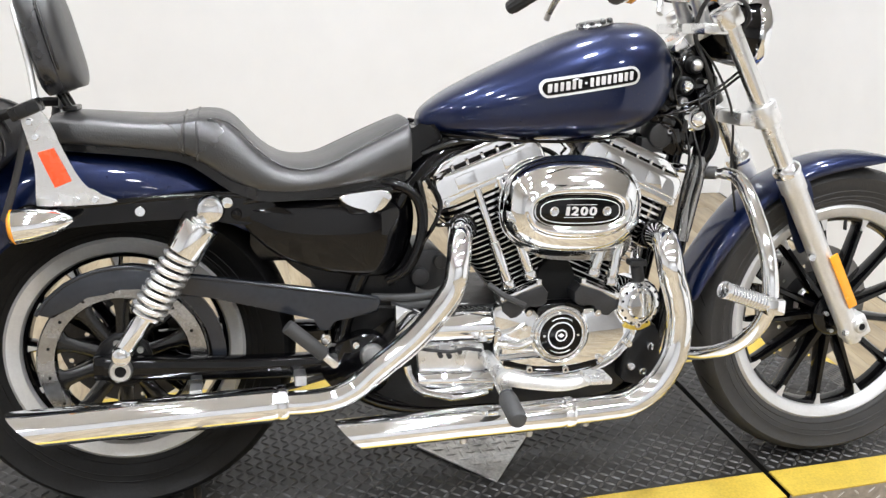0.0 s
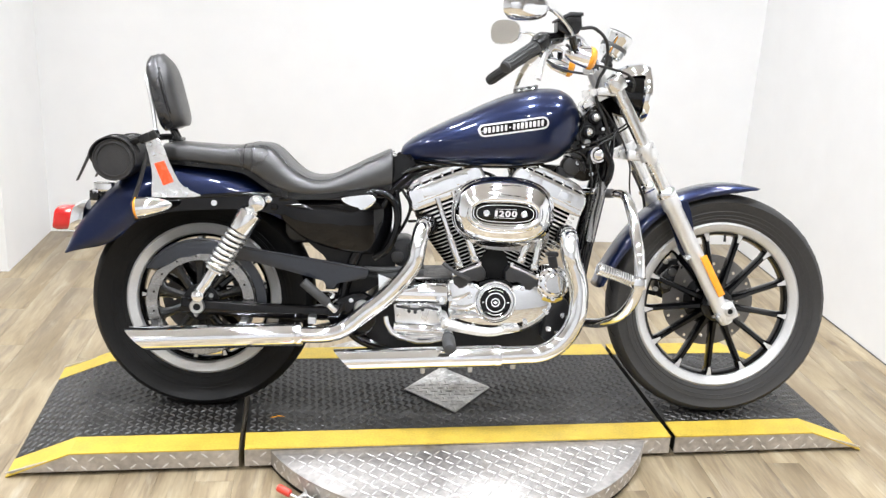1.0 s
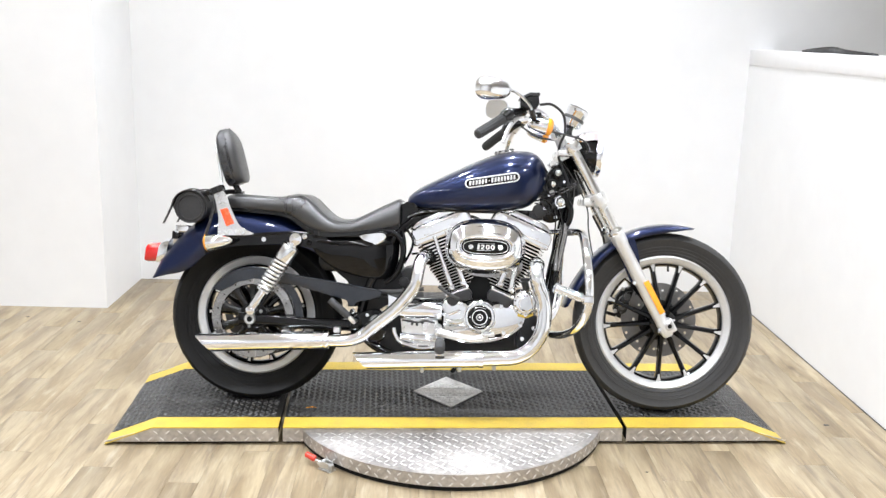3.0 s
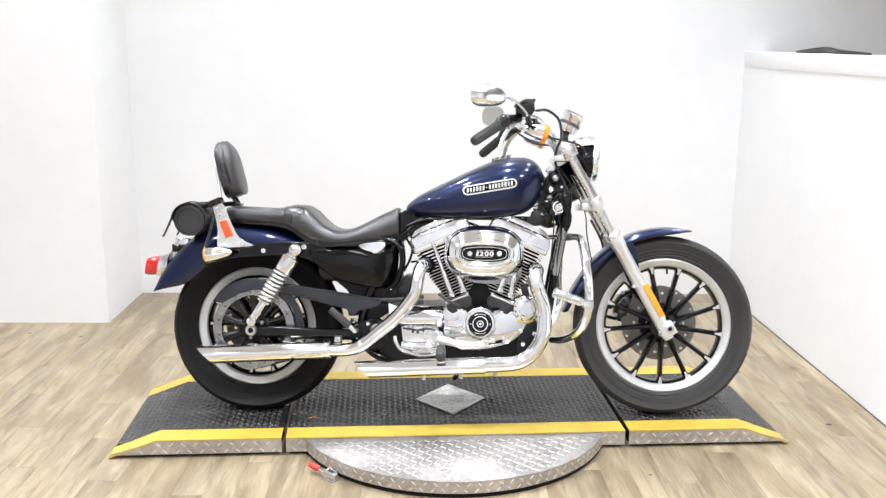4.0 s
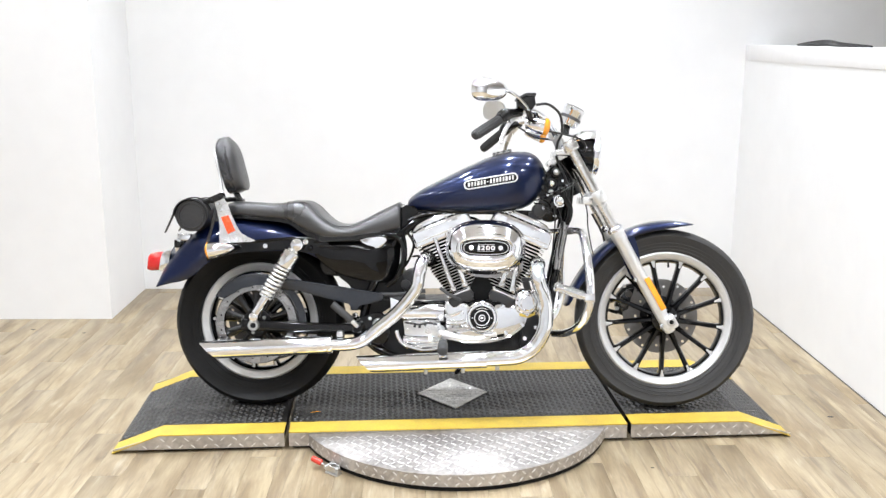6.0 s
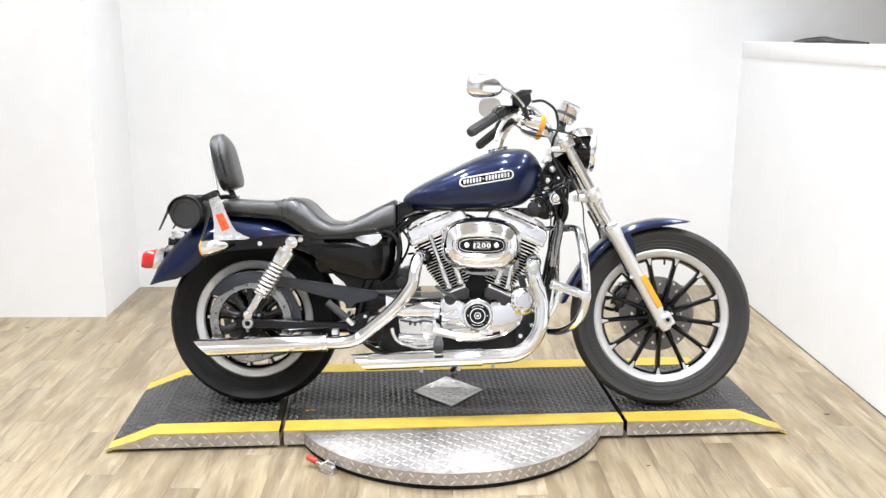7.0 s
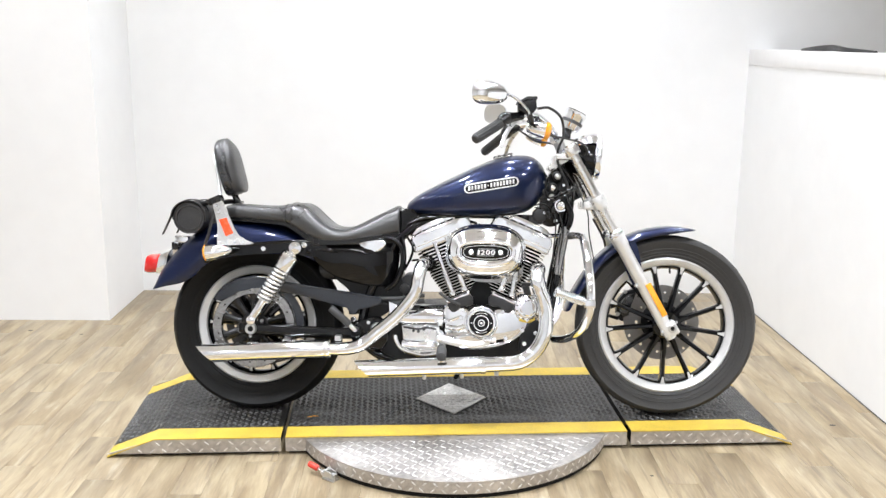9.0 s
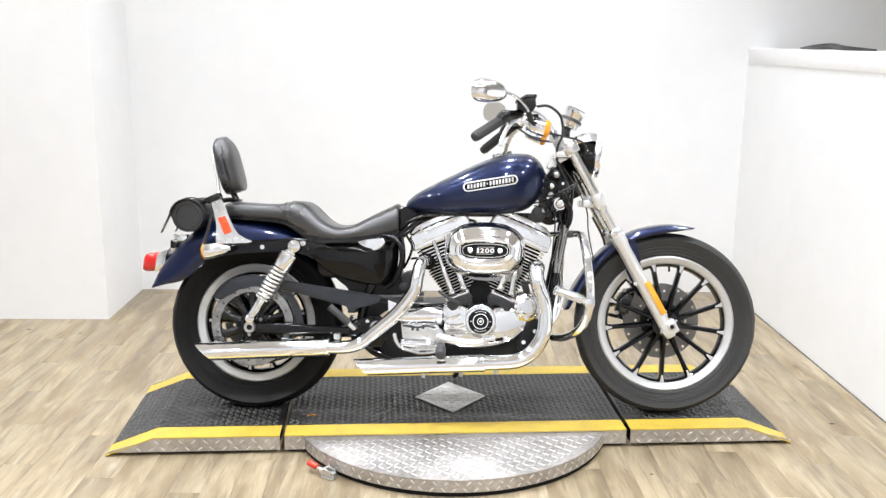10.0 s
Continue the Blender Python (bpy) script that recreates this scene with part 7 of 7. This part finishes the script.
for s in (-1, 1):
    a, c = V(0.135, s * 0.290, 1.060), V(0.040, s * 0.376, 0.993)
    d = (c - a).normalized()
    bm = bmesh.new()
    tube(bm, [a, a + d * 0.004, a + d * 0.006, c - d * 0.004, c], [0.0190, 0.0190, 0.0160, 0.0160, 0.012], 22)
    grip = bar_part(s, "grip", bm, GRIP, bar, "ribbed dark grey rubber grip")
    for k in range(12):
        t = 2 * math.pi * k / 12
        up = d.orthogonal().normalized()
        o = math.cos(t) * up + math.sin(t) * d.cross(up)
        rib = bmesh.new()
        tube(rib, [a + d * 0.012 + o * 0.0160, c - d * 0.012 + o * 0.0160], 0.0022, 5)
        bar_part(s, "grip_rib", rib, GRIP, grip)
    bm = bmesh.new()
    tube(bm, spline([(0.128, s * 0.296, 1.058), (0.150, s * 0.277, 1.074), (0.178, s * 0.25, 1.082), (0.205, s * 0.228, 1.088)], 4), [0.017, 0.021, 0.0235, 0.024, 0.0235, 0.021, 0.019, 0.0175, 0.0165, 0.016, 0.0155, 0.015, 0.0145], 14)
    sw = bar_part(s, "switch_housing", bm, PLASTIC, bar, "black switch housing")
    bm = bmesh.new()
    box(bm, (0.158, s * 0.285, 1.077), (0.014, 0.010, 0.010), 0.003)
    bar_part(s, "switch_button", bm, DARK, sw, "dark grey switch button")
    bm = bmesh.new()
    tube(bm, spline([(0.200, s * 0.225, 1.080), (0.186, s * 0.245, 1.068), (0.164, s * 0.280, 1.046), (0.146, s * 0.318, 1.016), (0.136, s * 0.345, 0.988), (0.131, s * 0.356, 0.970)]), 0.0044, 10, flat=1.8)
    bar_part(s, "lever", bm, FORGED, bar, "polished control lever")
    # mirrors: teardrop chrome shells with glass towards the rider
    nrm = V(-0.55, -s * 0.80, 0.10 if s < 0 else 0.04).normalized()
    mc = V(0.092, s * 0.345, 1.152)
    ez = V(0, 0, 1)
    ex = nrm.cross(ez).normalized()
    ey = ex.cross(nrm).normalized()
    if ex.x < 0:
        ex = -ex

    def mring(r, h):
        out = []
        for k in range(32):
            t = 2 * math.pi * k / 32
            cc, ss = math.cos(t), math.sin(t)
            out.append(mc + ex * ((0.072 if s < 0 else 0.058) * r * math.copysign(abs(cc) ** 0.8, cc)) + ey * (0.0395 * r * math.copysign(abs(ss) ** 0.75, ss) * (1 - 0.12 * cc)) + nrm * h)
        return out

    bm = bmesh.new()
    loft(bm, [mring(0.30, -0.034), mring(0.62, -0.029), mring(0.84, -0.018), mring(0.97, -0.003), mring(1.0, 0.006), mring(0.97, 0.008)])
    mir = bar_part(s, "mirror", bm, CHROME, bar, "chrome teardrop mirror")
    bm = bmesh.new()
    loft(bm, [mring(0.95, 0.0078), mring(0.95, 0.0092)])
    bar_part(s, "mirror_glass", bm, MIRROR, mir, "mirror glass")
    bm = bmesh.new()
    tube(bm, spline([mc - nrm * 0.022 + ex * 0.055, V(0.170, s * 0.300, 1.147), V(0.198, s * 0.284, 1.129), V(0.222, s * 0.276, 1.104), V(0.228, s * 0.274, 1.090)]), 0.0054, 10)
    bar_part(s, "stem", bm, CHROME, mir, "chrome mirror stem")
    bm = bmesh.new()
    rod(bm, (0.227, s * 0.274, 1.094), (0.240, s * 0.245, 1.062), 0.0105, 14, edge=0.002)
    bar_part(s, "stem_boot", bm, PLASTIC, mir, "black stem base")
    # front turn signals
    way = axis((0.272, s * 0.200, 1.044), (0.97, 0, -0.18))
    bm = bmesh.new()
    lathe(bm, [(0.004, -0.052), (0.012, -0.046), (0.021, -0.028), (0.027, -0.002), (0.030, 0.020)], way, 28)
    sg = bar_part(s, "turn_signal", bm, CHROME, bar, "chrome bullet turn signal with amber lens")
    bm = bmesh.new()
    lathe(bm, [(0.0310, 0.018), (0.0310, 0.029), (0.025, 0.036), (0.012, 0.040), (0.0, 0.0405)], way, 28)
    bar_part(s, "lens", bm, ORANGE, sg, "amber lens")
    bm = bmesh.new()
    rod(bm, (0.262, s * 0.200, 1.052), (0.262, s * 0.180, 1.088), 0.009, 12)
    bar_part(s, "stalk", bm, PLASTIC, sg, "black stalk")
bm = bmesh.new()
prism(bm, [(0.190, 1.104), (0.189, 1.128), (0.222, 1.143), (0.252, 1.143), (0.256, 1.114), (0.246, 1.098), (0.224, 1.090)], -0.262, -0.205, 0.006, 3)
mcyl = part("master_cylinder", bm, PLASTIC, bar, "black brake master cylinder")
bm = bmesh.new()
prism(bm, [(0.185, 1.126), (0.185, 1.132), (0.221, 1.152), (0.256, 1.152), (0.257, 1.144), (0.223, 1.144)], -0.266, -0.201, 0.0016)
lid = part("reservoir_lid", bm, DARK, mcyl, "dark grey reservoir lid")
for x, z in ((0.196, 1.138), (0.250, 1.152)):
    bolt(lid, x, -0.258, z, 0.0035, SATIN, (-0.4 if x < 0.2 else 0, 0, 1), 0.003, "screw")
bolt(mcyl, 0.222, -0.262, 1.118, 0.006, PLASTIC)
bm = bmesh.new()
sp = axis((0.406, 0, 1.088), (0.42, 0, 0.91))
lathe(bm, [(0.020, -0.034), (0.032, -0.030), (0.0375, -0.020), (0.0385, 0.024), (0.0415, 0.028), (0.0415, 0.040), (0.036, 0.043)], sp, 34)
sped = part("speedometer", bm, CHROME, bar, "chrome speedometer cup")
bm = bmesh.new()
lathe(bm, [(0.036, 0.040), (0.036, 0.044), (0.0, 0.0445)], sp, 30)
part("dial", bm, BLACK, sped, "black dial")
bm = bmesh.new()
lathe(bm, [(0.0395, -0.006), (0.0402, 0.0), (0.0395, 0.006)], sp, 34, True)
part("cup_band", bm, DARKSTEEL, sped, "dark band round the cup")
bm = bmesh.new()
rod(bm, sp @ V(0, 0, -0.033), sp @ V(-0.006, 0, -0.062), 0.016, 14, edge=0.003)
box(bm, sp @ V(-0.012, 0, -0.060), (0.036, 0.050, 0.016), 0.004)
part("gauge_bracket", bm, PLASTIC, sped, "black gauge bracket")
bm = bmesh.new()
tube(bm, spline([(0.262, -0.215, 1.116), (0.305, -0.19, 1.120), (0.352, -0.14, 1.09), (0.366, -0.09, 1.03), (0.352, -0.07, 0.99), (0.35, -0.06, 0.94), (0.375, -0.07, 0.88), (0.40, -0.07, 0.82)], 7), 0.0048, 10)
part("brake_line", bm, RUBBER, bar, "black cable")
bm = bmesh.new()
tube(bm, spline([(0.225, -0.215, 1.072), (0.29, -0.18, 1.032), (0.37, -0.14, 1.018), (0.43, -0.10, 1.005), (0.455, -0.075, 0.975), (0.435, -0.05, 0.93)], 7), 0.0038, 10)
part("brake_line", bm, RUBBER, bar, "black cable")
bm = bmesh.new()
tube(bm, spline([(0.225, 0.215, 1.072), (0.29, 0.15, 1.028), (0.37, 0.06, 1.008), (0.42, 0.06, 0.98), (0.43, 0.05, 0.93)], 7), 0.0038, 10)
part("brake_line", bm, RUBBER, bar, "black cable")
bm = bmesh.new()
tube(bm, spline([(0.36, -0.05, 0.93), (0.395, -0.07, 0.88), (0.440, -0.06, 0.81), (0.468, -0.035, 0.748), (0.474, -0.03, 0.68), (0.492, -0.03, 0.59), (0.505, -0.02, 0.56)], 7), 0.0026, 8)
part("brake_line", bm, RUBBER, bar, "black cable")

# ---- side stand on the far side
bm = bmesh.new()
# its foot meets the deck: the deck's plane in this leaning frame
inv = BIKE.inverted()
foot = inv @ V(0.02, 0.205, TOP + 0.012)
tube(bm, spline([(0.06, 0.10, 0.20), (0.03, 0.15, 0.16), tuple(foot)]), 0.010, 12)
part("side_stand", bm, BLACK, bike, "black side stand")

# ---------------------------------------------------------------- roll bag strapped behind the sissy bar
bag = thing("roll_bag", "round black leather roll bag strapped behind the backrest", "bag", BIKE @ pose(-0.992, 0, 0.714))
bm = bmesh.new()
lathe(bm, [(0.045, -0.128), (0.0545, -0.126), (0.0575, -0.118), (0.0585, -0.06), (0.0585, 0.06), (0.0575, 0.118), (0.0545, 0.126), (0.045, 0.128), (0.043, 0.124), (0.0, 0.1235)][::-1] + [(0.0, -0.1235), (0.043, -0.124)], axis((0, 0, 0), (0, -1, 0)), 40, True)
body = part("bag_body", bm, BAG, bag, "black leather cylinder")
for s in (-1, 1):
    bm = bmesh.new()
    tube(bm, [V(0.055 * math.cos(2 * math.pi * k / 40), s * 0.1275, 0.055 * math.sin(2 * math.pi * k / 40)) for k in range(40)], 0.0026, 6, True, True)
    part("end_piping", bm, BAG, body, "stitched end welt")
bm = bmesh.new()
rings = []
for k in range(22):
    t = math.radians(-12 + 190 * k / 21)
    rr = 0.0605 + 0.004 * max(0, math.cos(t) * -1)
    o = V(math.cos(t), 0, math.sin(t))
    rings.append([o * rr + V(0, -0.134, 0), o * rr + V(0, 0.134, 0), o * (rr + 0.003) + V(0, 0.134, 0), o * (rr + 0.003) + V(0, -0.134, 0)])
loft(bm, rings)
part("flap", bm, BAG, bag, "overlapping leather flap")
for y in (-0.085, 0.085):
    bm = bmesh.new()
    path = [V(0.0655 * math.cos(math.radians(a)), y, 0.0655 * math.sin(math.radians(a))) for a in range(20, 200, 12)] + [V(-0.074, y, 0.010), V(-0.090, y, -0.025), V(-0.108, y, -0.062)]
    rings = []
    for i, q in enumerate(path):
        nrm = V(q.x, 0, q.z).normalized()
        rings.append([q + V(0, -0.009, 0), q + V(0, 0.009, 0), q + V(0, 0.009, 0) + nrm * 0.004, q + V(0, -0.009, 0) + nrm * 0.004])
    loft(bm, rings)
    part("strap", bm, BAG, bag, "hanging leather strap")
for y in (-0.10, 0.10):
    bm = bmesh.new()
    tube(bm, spline([(0.03, y, 0.045), (0.075, y * 1.1, 0.060), (0.105, y * 1.2, 0.062)]), 0.006, 8, flat=2)
    part("mounting_strap", bm, BAG, bag, "black mounting strap")
    bm = bmesh.new()
    tube(bm, spline([(0.098, y * 1.34, 0.050), (0.088, y * 1.35, 0.0), (0.072, y * 1.33, -0.06), (0.050, y * 1.28, -0.125)]), 0.0035, 8, flat=2.8)
    part("mounting_strap", bm, BAG, bag, "black strap running down to the fender")

# an orange paint scrape on the deck
bm = bmesh.new()
treads(bm, [((-0.545, -0.156, TOP + 0.0005), (0.96, 0.28, 0), (0, 0, 1)), ((-0.528, -0.152, TOP + 0.0005), (0.9, -0.35, 0), (0, 0, 1))], 0.026, 0.006, 0.0014)
part("paint_mark", bm, ORANGE, deck_mid, "small orange paint scrape")

# ---------------------------------------------------------------- the floor, plank by plank
PW, PL = 0.102, 0.92
floor = new("floor")
floor.matrix_basis = ROOM
tagged(floor, "pale greige oak plank floor with knots", "floor", kind="structure")
bm = bmesh.new()
box(bm, ((FAR_LEFT + FAR_RIGHT) / 2, (FRONT + BACK) / 2, -0.03), (FAR_RIGHT - FAR_LEFT, BACK - FRONT, 0.05), 0)
part("subfloor", bm, GAP, floor, "dark subfloor in the plank joints")


def plank_bm(b, x, y, length):
    g, e = 0.0003, 0.0008
    x0, x1, y0, y1 = x + g, x + PW - g, y + g, y + length - g
    lo = [b.verts.new(q) for q in ((x0, y0, -0.006), (x1, y0, -0.006), (x1, y1, -0.006), (x0, y1, -0.006))]
    mid = [b.verts.new(q) for q in ((x0, y0, -e * 0.5), (x1, y0, -e * 0.5), (x1, y1, -e * 0.5), (x0, y1, -e * 0.5))]
    hi = [b.verts.new(q) for q in ((x0 + e, y0 + e, 0), (x1 - e, y0 + e, 0), (x1 - e, y1 - e, 0), (x0 + e, y1 - e, 0))]
    for a, c in ((lo, mid), (mid, hi)):
        for i in range(4):
            b.faces.new((a[i], a[(i + 1) % 4], c[(i + 1) % 4], c[i]))
    b.faces.new(hi)


bm = bmesh.new()
plank_bm(bm, -PW / 2, -PL / 2, PL)
plank_me = None
rest = bmesh.new()
rng = random.Random(7)
row = 0
x = FAR_LEFT
while x < FAR_RIGHT - 0.02:
    y = FRONT - PL * ((row * 0.37) % 1.0)
    while y < BACK:
        cx, cy = x + PW / 2, y + PL / 2
        whole = y > FRONT and y + PL < BACK and x + PW < FAR_RIGHT
        if whole and -3.2 < cx < 1.75 and -2.0 < cy:
            m = Matrix.Translation((cx, cy, 0)) @ pose(0, 0, 0, 0, 0, 180 * rng.randint(0, 1))
            if plank_me is None:
                first_plank = part("plank", bm, WOOD, floor, m=m)
                plank_me = first_plank.data
            else:
                again("plank", first_plank, floor, m)
        else:
            y0, y1 = max(y, FRONT), min(y + PL, BACK)
            if y1 - y0 > 0.02 and x + PW < FAR_RIGHT + PW:
                plank_bm(rest, x, y0, y1 - y0)
        y += PL
    x += PW
    row += 1
tagged(part("plank_field", rest, WOOD, floor), kind="stuff")

# a few dark specks on the boards
for x, y, r in ((-2.03, 1.15, 0.012), (-1.76, 1.08, 0.010), (1.45, -0.16, 0.013), (0.63, -0.55, 0.007), (-0.50, -0.74, 0.009)):
    bm = bmesh.new()
    lathe(bm, [(r, 0.0004), (r * 0.8, 0.0012), (0.0, 0.0014)], Matrix.Translation((x, y, 0)) @ Matrix.Diagonal((1, 0.6, 1, 1)), 9)
    part("speck", bm, RUBBER, floor, "dark speck of dirt", ROOM.inverted())
